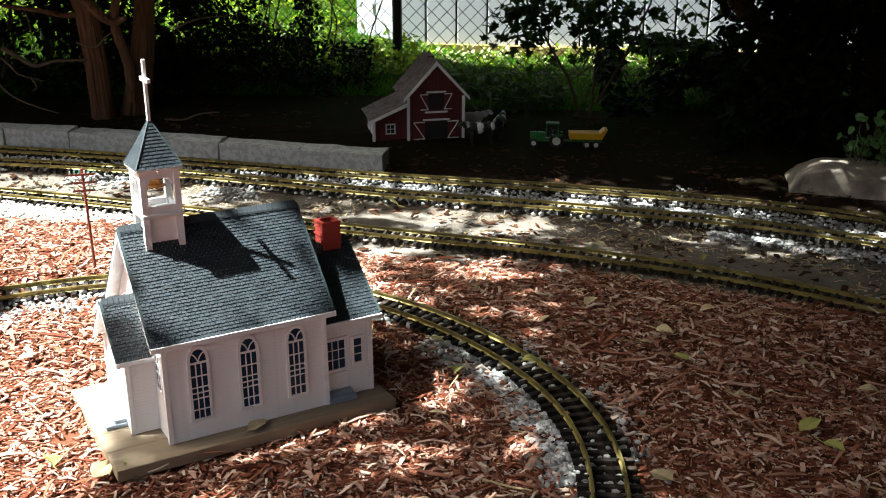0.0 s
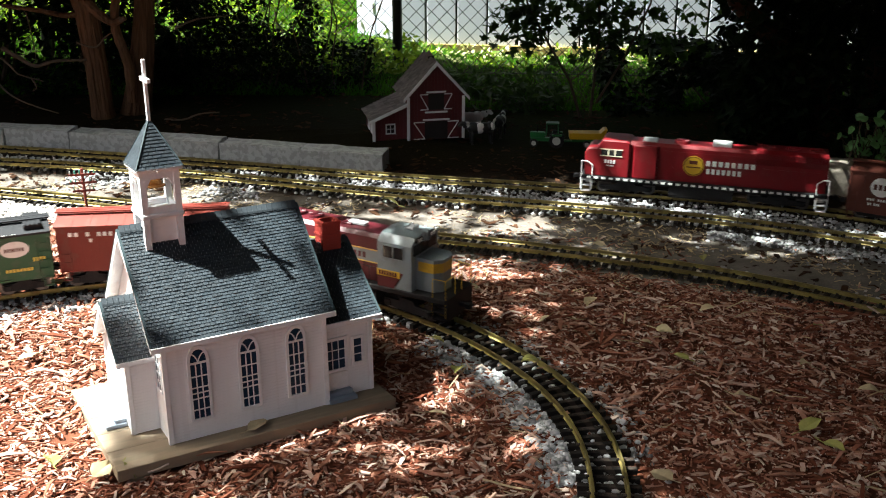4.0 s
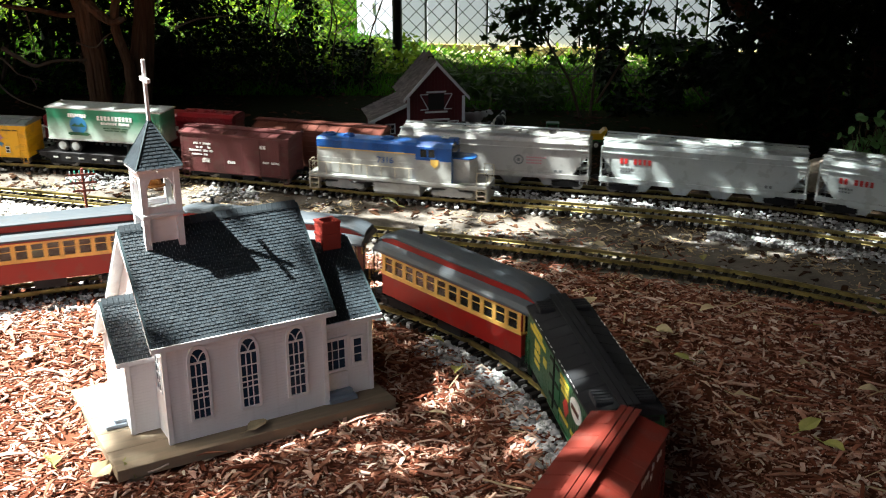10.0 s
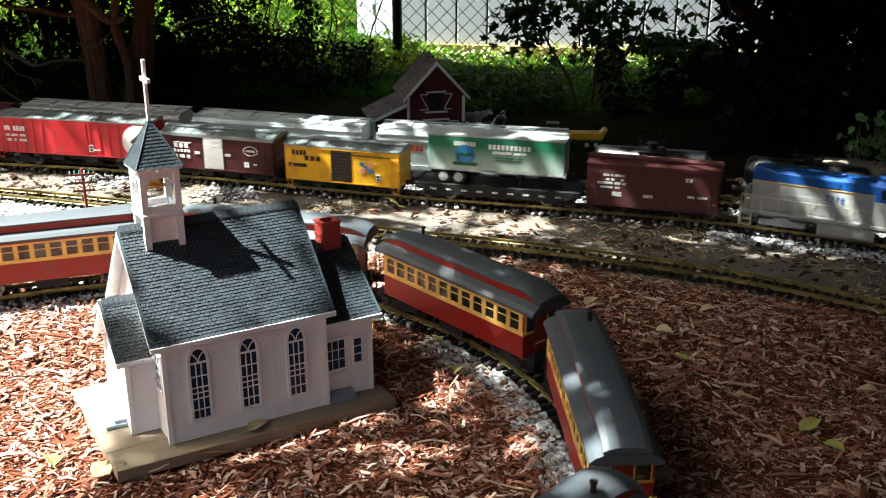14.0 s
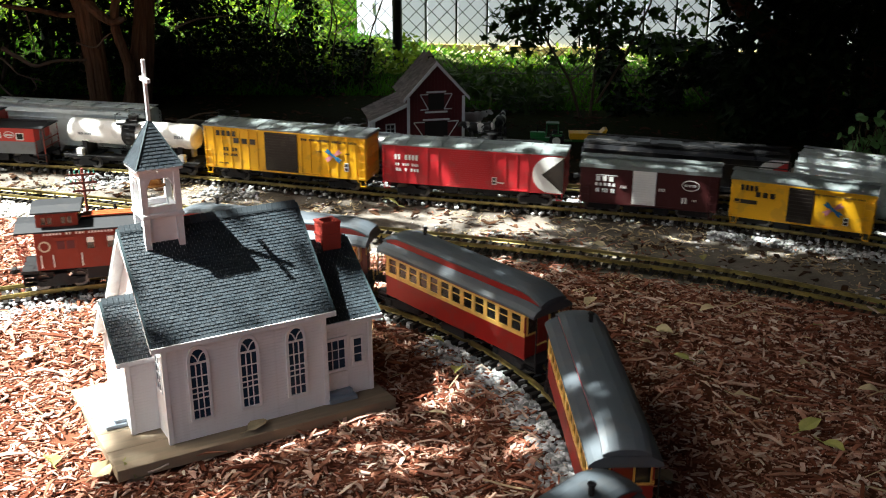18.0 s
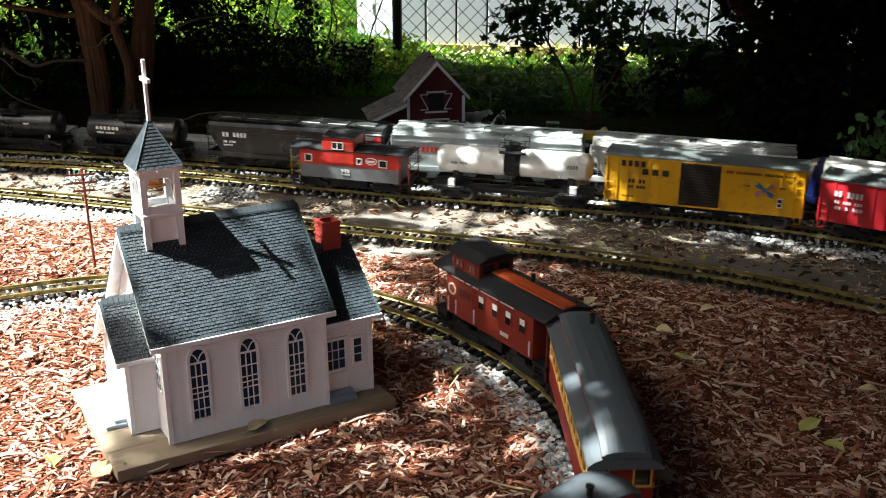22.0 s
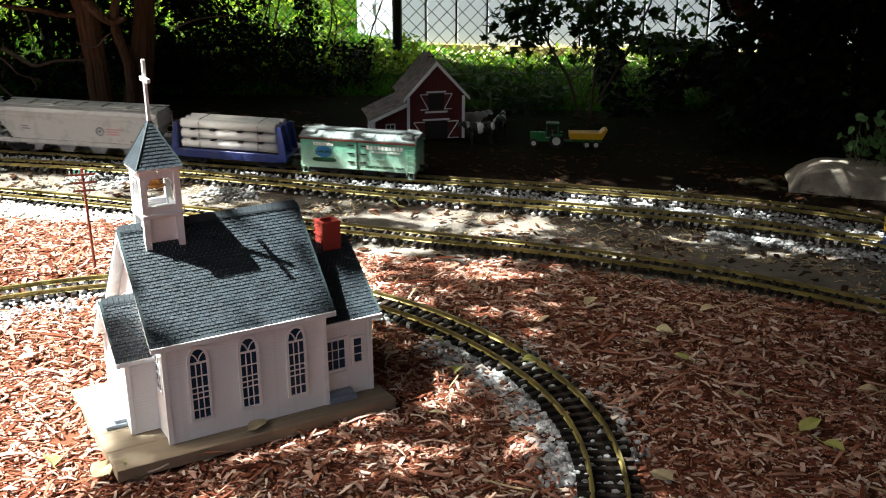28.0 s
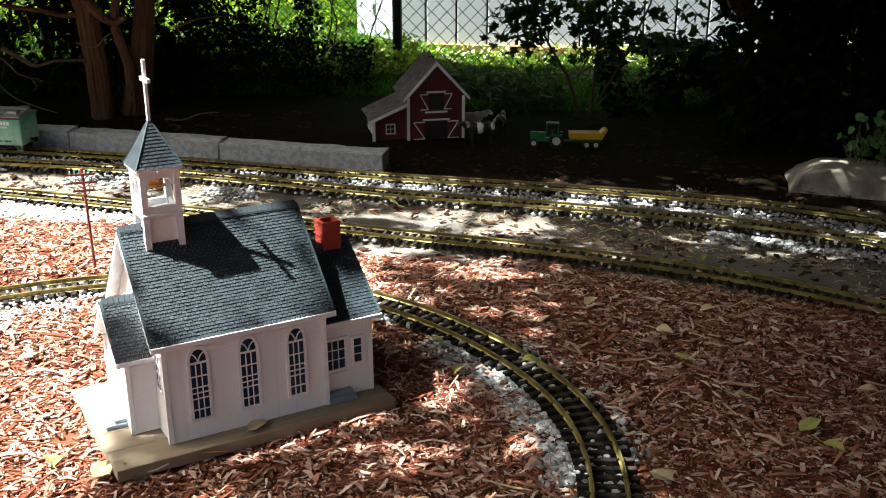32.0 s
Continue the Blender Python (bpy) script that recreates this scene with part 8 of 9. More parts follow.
def cab_window(car, x, z, ww, hh, y, panes=1, frame_mat=P_WHITE):
    s = 1 if y > 0 else -1
    win = part("window", boxes((x - ww / 2, x + ww / 2, y - 0.0008, y + 0.0008, z, z + hh)), P_GLASS, car)
    t = 0.0022
    bm = boxes((x - ww / 2 - t, x + ww / 2 + t, y, y + s * 0.0016, z - t, z), (x - ww / 2 - t, x + ww / 2 + t, y, y + s * 0.0016, z + hh, z + hh + t),
               (x - ww / 2 - t, x - ww / 2, y, y + s * 0.0016, z, z + hh), (x + ww / 2, x + ww / 2 + t, y, y + s * 0.0016, z, z + hh))
    for k in range(1, panes):
        xx = x - ww / 2 + ww * k / panes
        box(bm, xx - t / 2, xx + t / 2, y, y + s * 0.0016, z, z + hh)
    part("window_frame", bm, frame_mat, win)
for sy in (-1, 1):
    y = sy * (w / 2 + 0.0012)
    cab_window(cab, -0.118, 0.092, 0.017, 0.017, y)
    cab_window(cab, 0.032, 0.094, 0.012, 0.013, y)
    cab_window(cab, 0.100, 0.090, 0.020, 0.017, y)
    cab_window(cab, cx, 0.132, 0.030, 0.017, sy * 0.0497, 2)
    bm = ring(bmesh.new(), 0.066, 0.103, 0.017, y, 0.0018, 0.010)
    bars(bm, 0.054, 0.099, 0.024, 0.006, y, (7,))
    bars(bm, -0.022, 0.066, 0.026, 0.008, y, (3,))
    bars(bm, -0.022, 0.058, 0.026, 0.004, y, (5,))
    part("lettering", bm, P_WHITE, cab)
for sx in (-1, 1):
    xe = sx * (L / 2 + 0.028)
    bm = boxes((sx * L / 2, sx * (L / 2 + 0.030), -w / 2, w / 2, 0.040, 0.046))
    part("platform", bm, P_TRUCK, cab)
    for sy in (-1, 1):
        handrails(cab, [(xe, sy * 0.043, 0.022), (xe, sy * 0.043, 0.120)], P_GOLD if sx < 0 else P_CABRED, 0.0017)
        handrails(cab, [(sx * (L / 2 + 0.004), sy * 0.0455, 0.030), (sx * (L / 2 + 0.004), sy * 0.0455, 0.090)], P_GOLD if sx < 0 else P_CABRED, 0.0015)
        stair(cab, sx * (L / 2 + 0.016), sy, 0.016, 0.044, w, P_NAVY if sx < 0 else P_TRUCK)
    handrails(cab, [(xe, -0.043, 0.088), (xe, 0.043, 0.088)], P_GOLD if sx < 0 else P_CABRED, 0.0015)
    handrails(cab, [(xe, -0.043, 0.066), (xe, 0.043, 0.066)], P_GOLD if sx < 0 else P_CABRED, 0.0015)
    bm = boxes((sx * (L / 2 + 0.0005), sx * (L / 2 + 0.002), -0.014, 0.014, 0.048, 0.112))
    part("end_door", bm, P_NYGREY, cab)
bm = boxes((-L / 2, L / 2, -0.014, 0.014, 0.028, 0.046), (-0.05, 0.05, -0.040, -0.018, 0.022, 0.045))
part("underframe", bm, P_TRUCK, cab)
couple(cab, TRACK_D, RUN_D, -3.652, L * 0.36, L + 0.06)

# -- the far train, running the other way --
eng = thing("locomotive", "long bright red model diesel locomotive with gold emblem", "locomotive", group="train cars")
L, w, zs = 0.655, 0.1, 0.058
walkway_frame(eng, L, w, zs, P_TRUCK, P_WHITE)
bm = bmesh.new()
prism(bm, [(-0.316, zs), (-0.316, 0.126), (-0.306, 0.136), (-0.283, 0.137), (-0.270, 0.160), (-0.205, 0.160), (-0.195, 0.156), (-0.195, zs)], -0.046, 0.046, "y")
bmesh.ops.bevel(bm, geom=bm.edges[:], offset=0.0025, segments=1, affect="EDGES")
part("cab", bm, P_RED, eng)
for sy in (-1, 1):
    bm = boxes((-0.272, -0.254, sy * 0.0452, sy * 0.0468, 0.118, 0.134), (-0.250, -0.236, sy * 0.0452, sy * 0.0468, 0.118, 0.134), (-0.232, -0.216, sy * 0.0452, sy * 0.0468, 0.118, 0.134))
    win = part("cab_window", bm, P_GLASS, eng)
    bm = boxes((-0.275, -0.213, sy * 0.0460, sy * 0.0472, 0.134, 0.1365), (-0.275, -0.213, sy * 0.0460, sy * 0.0472, 0.1155, 0.118), (-0.254, -0.250, sy * 0.0460, sy * 0.0472, 0.118, 0.134), (-0.236, -0.232, sy * 0.0460, sy * 0.0472, 0.118, 0.134))
    part("window_frame", bm, P_CREAM, win)
bm = bmesh.new()
hw = 0.068
prism(bm, [(-hw / 2, zs), (-hw / 2, 0.150), (-hw / 2 + 0.008, 0.158), (hw / 2 - 0.008, 0.158), (hw / 2, 0.150), (hw / 2, zs)], -0.195, 0.316)
part("hood", bm, P_RED, eng)
bm = bmesh.new()
prism(bm, [(-hw / 2, 0.122), (-0.046, 0.140), (-0.046, 0.156), (-0.030, 0.163), (0.030, 0.163), (0.046, 0.156), (0.046, 0.140), (hw / 2, 0.122)], 0.135, 0.314)
part("radiator", bm, P_RED, eng)
bm = boxes((-0.185, -0.120, -0.044, 0.044, zs, 0.152), bev=0.003)
part("equipment_locker", bm, P_RED, eng)
for sy in (-1, 1):
    for i in range(11):
        x = -0.110 + i * 0.0375
        bm = boxes((x, x + 0.034, sy * hw / 2 - 0.001, sy * hw / 2 + 0.001, zs + 0.004, 0.112 if x > 0.13 else 0.140))
        box(bm, x + 0.029, x + 0.031, sy * hw / 2 - 0.002, sy * hw / 2 + 0.002, zs + 0.025, zs + 0.034)
        part("hood_door", bm, P_RED, eng)
    bm = bmesh.new()
    for k in range(6):
        box(bm, 0.14, 0.31, sy * 0.046 - 0.0012, sy * 0.046 + 0.0012, 0.141 + k * 0.0025, 0.1425 + k * 0.0025)
    part("grille", bm, P_RED, eng)
    bm = disc(bmesh.new(), -0.024, 0.105, 0.028, sy * 0.0360, n=28)
    em = part("emblem", bm, P_GOLD, eng, "round gold emblem")
    bm = boxes((-0.043, -0.005, sy * 0.0362, sy * 0.0372, 0.100, 0.103), (-0.036, -0.014, sy * 0.0362, sy * 0.0372, 0.110, 0.120))
    ring(bm, -0.024, 0.105, 0.026, sy * 0.0367, 0.0018)
    part("emblem_detail", bm, P_OXIDE, em)
    bm = bars(bmesh.new(), 0.008, 0.108, 0.132, 0.014, sy * 0.0362, (8,), 0.22)
    bars(bm, 0.010, 0.086, 0.095, 0.014, sy * 0.0362, (7,), 0.22)
    part("lettering", bm, P_WHITE, eng)
    bm = bars(bmesh.new(), -0.262, 0.096, 0.032, 0.010, sy * 0.0466, (4,))
    bars(bm, -0.256, 0.088, 0.020, 0.003, sy * 0.0466, (5,))
    part("lettering", bm, P_WHITE, eng)
for x in (0.165, 0.225, 0.285, -0.06):
    fan(eng, x, 0.160, 0.022, P_RED)
bm = boxes((-0.165, -0.125, -0.02, 0.02, 0.151, 0.162), (0.02, 0.07, -0.02, 0.02, 0.157, 0.168), bev=0.002)
part("roof_blister", bm, P_SILVER, eng)
bm = bmesh.new()
prism(bm, [(-0.046, 0.022), (-0.038, 0.012), (0.038, 0.012), (0.046, 0.022), (0.046, zs - 0.012), (-0.046, zs - 0.012)], -0.085, 0.085)
part("fuel_tank", bm, P_TRUCK, eng)
for sx in (-1, 1):
    bm = boxes((sx * (L / 2 - 0.006), sx * (L / 2 - 0.001), -0.045, 0.045, 0.012, zs), bev=0.001)
    part("pilot", bm, P_TRUCK, eng)
    for sy in (-1, 1):
        stair(eng, sx * (L / 2 - 0.018), sy, 0.012, zs, w, P_WHITE)
        xe = sx * (L / 2 - 0.004)
        handrails(eng, [(xe, sy * 0.047, 0.018), (xe, sy * 0.047, zs + 0.040), (xe - sx * 0.016, sy * 0.048, zs + 0.040), (xe - sx * 0.030, sy * 0.048, zs + 0.030), (xe - sx * 0.030, sy * 0.048, 0.018)], P_WHITE, 0.0015)
    if sx > 0:
        bm = boxes((0.3155, 0.3175, -0.03, 0.03, 0.07, 0.15))
        part("rear_panel", bm, P_RED, eng)
couple(eng, TRACK_C, RUN_C, 0.0, L * 0.31, L, "six")

car = boxcar("boxcar", "oxide brown model boxcar with white disc emblem", 0.392, 0.030, 0.138, 0.012, P_OXIDE, P_OXIDE, TRACK_C, RUN_C, 0.577, door=(0.405, 0.585), door_ribs=6, ribs=12, walkway=P_OXIDE)
lettering(car, P_WHITE, lambda bm, y: (bars(bm, 0.060, 0.106, 0.092, 0.014, y, (7,), 0.2), bars(bm, 0.094, 0.098, 0.024, 0.005, y, (3,)), bars(bm, 0.058, 0.080, 0.098, 0.014, y, (7,), 0.2), bars(bm, 0.065, 0.058, 0.025, 0.010, y, (3,)), bars(bm, 0.105, 0.058, 0.012, 0.010, y, (2,)), bars(bm, -0.148, 0.066, 0.058, 0.006, y, (3, 5)), bars(bm, -0.145, 0.054, 0.03, 0.006, y, (2, 3))), 0.1028)
for sy in (-1, 1):
    bm = disc(bmesh.new(), -0.118, 0.103, 0.026, sy * 0.0522, 0.025)
    em = part("emblem", bm, P_WHITE, car, "round white emblem")
    bm = bars(bmesh.new(), -0.136, 0.096, 0.036, 0.014, sy * 0.0530, (3,), 0.25)
    part("lettering", bm, P_OXIDE, em)


def art_crest(car, L, w):
    lettering(car, P_NYGREY, lambda bm, y: (ring(bm, 0.075, 0.093, 0.014, y, 0.004), prism(bm, [(0.070, 0.097), (0.080, 0.097), (0.078, 0.088), (0.072, 0.088)], y - 0.0006, y + 0.0006, "y"), bars(bm, -0.19, 0.096, 0.024, 0.004, y, (4,)), bars(bm, -0.188, 0.088, 0.030, 0.004, y, (5,)), bars(bm, 0.175, 0.062, 0.026, 0.007, y, (2,), 0.05)), w)
    lettering(car, P_PINK, lambda bm, y: (bars(bm, 0.097, 0.099, 0.056, 0.004, y, (9,)), bars(bm, 0.097, 0.091, 0.044, 0.004, y, (7,)), bars(bm, 0.097, 0.083, 0.044, 0.004, y, (7,))), w)


def art_red(car, L, w):
    lettering(car, P_REDL, lambda bm, y: bars(bm, -0.218, 0.099, 0.088, 0.015, y, (2, 4), 0.25), w)
    lettering(car, P_NYGREY, lambda bm, y: (bars(bm, -0.216, 0.084, 0.036, 0.005, y, (5,)), bars(bm, -0.216, 0.076, 0.03, 0.004, y, (4,)), bars(bm, 0.165, 0.064, 0.022, 0.008, y, (2,), 0.05)), w)


hopper("hopper_car", "warm grey covered model hopper with round crest", P_HOP, TRACK_C, RUN_C, 1.093, art=art_crest)
hopper("hopper_car", "light cool grey covered model hopper with red lettering", P_HOPG, TRACK_C, RUN_C, 1.669, art=art_red)
hopper("hopper_car", "light cool grey covered model hopper with red lettering", P_HOPG, TRACK_C, RUN_C, 2.245, art=art_red)
P_TANKBK = paint("gloss_black_tank", (0.008, 0.0085, 0.010), rough=0.32)
for off in (2.747, 3.154, 3.567):
    tank_car("tank_car", "glossy black model tank car with white lettering", 0.325, 0.042, 0.093, P_TANKBK, TRACK_C, RUN_C, off,
             writing=lambda bm, y: (bars(bm, -0.115, 0.098, 0.080, 0.010, y, (6,), 0.2), bars(bm, -0.112, 0.086, 0.06, 0.005, y, (4, 5)), bars(bm, 0.05, 0.100, 0.022, 0.005, y, (4,)), bars(bm, 0.125, 0.060, 0.012, 0.010, y, (2,))))


def art_black(car, L, w):
    lettering(car, P_WHITE, lambda bm, y: (bars(bm, -0.225, 0.104, 0.080, 0.016, y, (2, 4), 0.22), bars(bm, -0.222, 0.086, 0.04, 0.006, y, (2, 4)), bars(bm, -0.222, 0.077, 0.03, 0.004, y, (4,))), w)
    for sy in (-1, 1):
        y = sy * (w / 2 + 0.0012)
        bm = bmesh.new()
        prism(bm, [(0.266, 0.141)] + [(0.232 - 0.040 * math.sin(math.pi * i / 18), 0.102 + 0.039 * math.cos(math.pi * i / 18)) for i in range(19)] + [(0.250, 0.063), (0.266, 0.113)], y - 0.0006, y + 0.0006, "y")
        em = part("emblem", bm, P_WHITE, car, "white half disc emblem with red triangle")
        bm = bmesh.new()
        y = sy * (w / 2 + 0.0024)
        prism(bm, [(0.208, 0.102), (0.266, 0.139), (0.266, 0.113), (0.252, 0.070)], y - 0.0006, y + 0.0006, "y")
        part("triangle", bm, P_REDL, em)


hopper("hopper_car", "glossy black model hopper with white half-disc emblem", P_TANKBK, TRACK_C, RUN_C, 4.10, L=0.55, dark=P_TRUCK, z1=0.152, art=art_black)
hopper("hopper_car", "light cool grey covered model hopper with red lettering", P_HOPG, TRACK_C, RUN_C, 4.664, art=art_red)
hopper("hopper_car", "warm grey covered model hopper with round crest", P_HOP, TRACK_C, RUN_C, 5.23, art=art_crest)

# bulkhead flat with its load of pipes
bulk = thing("bulkhead_flatcar", "navy blue model bulkhead flatcar loaded with pipes", "flatcar", group="train cars")
L = 0.372
bm = boxes((-L / 2, L / 2, -0.049, 0.049, 0.048, 0.058), bev=0.001)
part("deck", bm, P_NAVY, bulk)
for sy in (-1, 1):
    bm = bmesh.new()
    prism(bm, [(-L / 2, 0.049), (L / 2, 0.049), (L / 2, 0.040), (L * 0.38, 0.034), (-L * 0.38, 0.034), (-L / 2, 0.040)], sy * 0.047, sy * 0.050, "y")
    sill = part("side_sill", bm, P_NAVY, bulk)
    for k in range(9):
        x = -0.140 + k * 0.035
        part("stake_pocket", boxes((x - 0.010, x + 0.010, sy * 0.050, sy * 0.0525, 0.043, 0.054)), P_NAVY, sill)
for sx in (-1, 1):
    bm = bmesh.new()
    box(bm, sx * (L / 2 - 0.026), sx * (L / 2 - 0.021), -0.047, 0.047, 0.058, 0.140)
    for y in (-0.046, 0, 0.046):
        prism(bm, [(sx * (L / 2 - 0.021), 0.058), (sx * (L / 2 - 0.001), 0.058), (sx * (L / 2 - 0.014), 0.138), (sx * (L / 2 - 0.021), 0.140)], y - 0.003, y + 0.003, "y")
    part("bulkhead", bm, P_NAVY, bulk)
P_PIPE = paint("white_pipe", (0.72, 0.72, 0.70), dirty=0.1)
couple(bulk, TRACK_C, RUN_C, 5.725, L * 0.35, L)
for row, z in enumerate((0.074, 0.104, 0.134)):
    for k in range(3):
        y = -0.033 + k * 0.033
        bm = bmesh.new()
        n = 18
        for x0, x1 in ((-0.150, 0.152),):
            a = [bm.verts.new((x0, y + 0.0138 * math.cos(2 * math.pi * i / n), z + 0.0138 * math.sin(2 * math.pi * i / n))) for i in range(n)]
            b = [bm.verts.new((x1, v.co.y, v.co.z)) for v in a]
            ai = [bm.verts.new((x0, y + 0.0118 * math.cos(2 * math.pi * i / n), z + 0.0118 * math.sin(2 * math.pi * i / n))) for i in range(n)]
            bi = [bm.verts.new((x1, v.co.y, v.co.z)) for v in ai]
            for i in range(n):
                j = (i + 1) % n
                bm.faces.new((a[i], a[j], b[j], b[i]))
                bm.faces.new((ai[j], ai[i], bi[i], bi[j]))
                bm.faces.new((a[j], a[i], ai[i], ai[j]))
                bm.faces.new((b[i], b[j], bi[j], bi[i]))
        part("pipe", bm, P_PIPE, bulk, smooth=True)
    if row < 2:
        for x in (-0.112, -0.048, 0.040, 0.105):
            part("spacer", boxes((x - 0.007, x + 0.007, -0.050, 0.048, z + 0.0135, z + 0.0170)), P_TRUCK, bulk)
for x in (-0.090, 0.098):
    bm = bmesh.new()
    for p, q in (((x, -0.0478, 0.058), (x, -0.0478, 0.138)), ((x, -0.0478, 0.138), (x, -0.036, 0.1485)), ((x, -0.036, 0.1485), (x, 0.036, 0.1485)), ((x, 0.036, 0.1485), (x, 0.0478, 0.138)), ((x, 0.0478, 0.138), (x, 0.0478, 0.058))):
        rod(bm, p, q, 0.0008, 5)
    part("strap", bm, P_TRUCK, bulk)

car = boxcar("refrigerator_car", "mint green model refrigerator car with hinged doors", 0.345, 0.031, 0.122, 0.014, P_MINT, P_ROOFSV, TRACK_C, RUN_C, 6.13, door=(0.43, 0.57), door_ribs=0, planks=44, walkway=P_ROOFSV, hatches=True, trim=P_OXIDE, sill_steps=P_MINT)
lettering(car, P_WHITE, lambda bm, y: (bars(bm, 0.028, 0.095, 0.112, 0.012, y, (10,), 0.2), bars(bm, 0.040, 0.086, 0.09, 0.005, y, (8, 7)), bars(bm, -0.132, 0.098, 0.062, 0.010, y, (8,), 0.2)), 0.0992)
lettering(car, P_GREEN, lambda bm, y: (bars(bm, 0.030, 0.042, 0.11, 0.005, y, (9, 8, 6)),), 0.0992)
for sy in (-1, 1):
    y = sy * 0.0505
    bm = disc(bmesh.new(), -0.102, 0.080, 0.026, y, 0.017)
    em = part("emblem", bm, P_LAKE, car, "blue mountain lake emblem")
    bm = bmesh.new()
    prism(bm, [(-0.125, 0.077), (-0.110, 0.085), (-0.100, 0.080), (-0.088, 0.087), (-0.079, 0.077)], y - 0.0010, y + 0.0010, "y")
    part("mountain", bm, P_GREEN, em)
    bm = bmesh.new()
    prism(bm, [(-0.140, 0.056), (-0.130, 0.062), (-0.072, 0.062), (-0.062, 0.056), (-0.070, 0.051), (-0.132, 0.051)], y - 0.0010, y + 0.0010, "y")
    part("banner", bm, P_GREEN, em)
    for z in (0.055, 0.080, 0.104):
        for sx in (-1, 1):
            bm = boxes((sx * 0.010, sx * 0.028, sy * 0.0505, sy * 0.0525, z - 0.002, z + 0.002))
            part("hinge", bm, P_TRUCK, car)
    part("latch_bar", rods(((0, sy * 0.0525, 0.036), (0, sy * 0.0525, 0.116), 0.0016)), P_TRUCK, car)

# -- the train on the near loop --
car = road_switcher("locomotive", "maroon and grey model diesel with yellow nose band", 0.435, 0.056, 0.146, 0.117, P_MAROON, P_MAROON, None, P_CABGREY, None, P_CABGREY, P_GOLD,
                    -0.200, 0.070, 0.142, 0.190, "diesel", TRACK_A, RUN_A, 0.0, P_TRUCK, number="8202", fans=(-0.178, -0.140, -0.100, -0.035), extra="grey_cab")
for sy in (-1, 1):
    bm = boxes((-0.2005, 0.070, sy * 0.0331, sy * 0.0346, 0.093, 0.116))
    band = part("side_band", bm, P_CABGREY, car, "pale grey side band")
    bm = boxes((-0.2005, 0.070, sy * 0.0333, sy * 0.0352, 0.0915, 0.0935), (-0.2005, 0.070, sy * 0.0333, sy * 0.0352, 0.1155, 0.1175))
    part("stripe", bm, P_YSTRIPE, band)
    bm = bars(bmesh.new(), -0.130, 0.099, 0.085, 0.011, sy * 0.0349, (8,), 0.45)
    bars(bm, -0.030, 0.099, 0.070, 0.011, sy * 0.0349, (7,), 0.45)
    part("lettering", bm, P_MAROON, band)
    bm = bmesh.new()
    prism(bm, [(0.070, 0.056), (0.070, 0.088), (0.125, 0.088), (0.105, 0.056)], sy * 0.0468, sy * 0.0480, "y")
    part("cab_side", bm, P_MAROON, car)
    bm = boxes((0.070, 0.118, sy * 0.0476, sy * 0.0488, 0.078, 0.090))
    pl = part("cab_stripe", bm, P_GOLD, car)
    bm = bars(bmesh.new(), 0.074, 0.080, 0.040, 0.008, sy * 0.0490, (7,))
    part("lettering", bm, P_MAROON, pl)
bm = boxes((-0.020, 0.018, -0.007, 0.007, 0.1475, 0.1535), bev=0.001)
part("roof_vent", bm, P_SILVER, car)

car = boxcar("boxcar", "plain red model boxcar with slatted roof walk", 0.318, 0.037, 0.130, 0.014, P_BOXRED, P_BOXRED, TRACK_A, RUN_A, -0.4535, door=(0.46, 0.60), door_ribs=0, planks=40, walkway=P_BOXRED, w=0.096)
lettering(car, P_WHITE, lambda bm, y: (bars(bm, -0.135, 0.110, 0.085, 0.008, y, (2, 1, 3)), bars(bm, -0.098, 0.098, 0.008, 0.007, y, (1,)), bars(bm, 0.085, 0.062, 0.04, 0.005, y, (2, 4)), bars(bm, 0.085, 0.055, 0.04, 0.004, y, (2, 4))), 0.0972)

car = boxcar("refrigerator_car", "dark green model refrigerator car with yellow lettering", 0.345, 0.033, 0.126, 0.013, P_GREEN, P_ROOFDK, TRACK_A, RUN_A, -0.808, door=(0.42, 0.58), door_ribs=0, planks=40, walkway=P_ROOFDK, hatches=True, w=0.096, end=P_ROOFDK)
lettering(car, P_YLET, lambda bm, y: (bars(bm, -0.130, 0.112, 0.055, 0.006, y, (7,)), bars(bm, -0.148, 0.103, 0.095, 0.007, y, (12,)), bars(bm, -0.118, 0.084, 0.034, 0.012, y, (3,)), bars(bm, -0.118, 0.070, 0.034, 0.010, y, (4,)), bars(bm, -0.118, 0.058, 0.034, 0.007, y, (4,)), bars(bm, -0.066, 0.080, 0.02, 0.012, y, (4,)), bars(bm, 0.028, 0.108, 0.046, 0.006, y, (7,)), bars(bm, 0.028, 0.099, 0.046, 0.006, y, (7,)), bars(bm, 0.034, 0.091, 0.040, 0.005, y, (6,)), bars(bm, 0.028, 0.053, 0.05, 0.006, y, (8,)), bars(bm, 0.088, 0.053, 0.05, 0.006, y, (8,)), bars(bm, 0.138, 0.070, 0.024, 0.008, y, (4,))), 0.0972)
lettering(car, P_WHITE, lambda bm, y: (disc(bm, 0.108, 0.098, 0.026, y, 0.016), bars(bm, -0.12, 0.1250, 0.24, 0.003, y, (3, 4, 7), 0.5)), 0.0972)
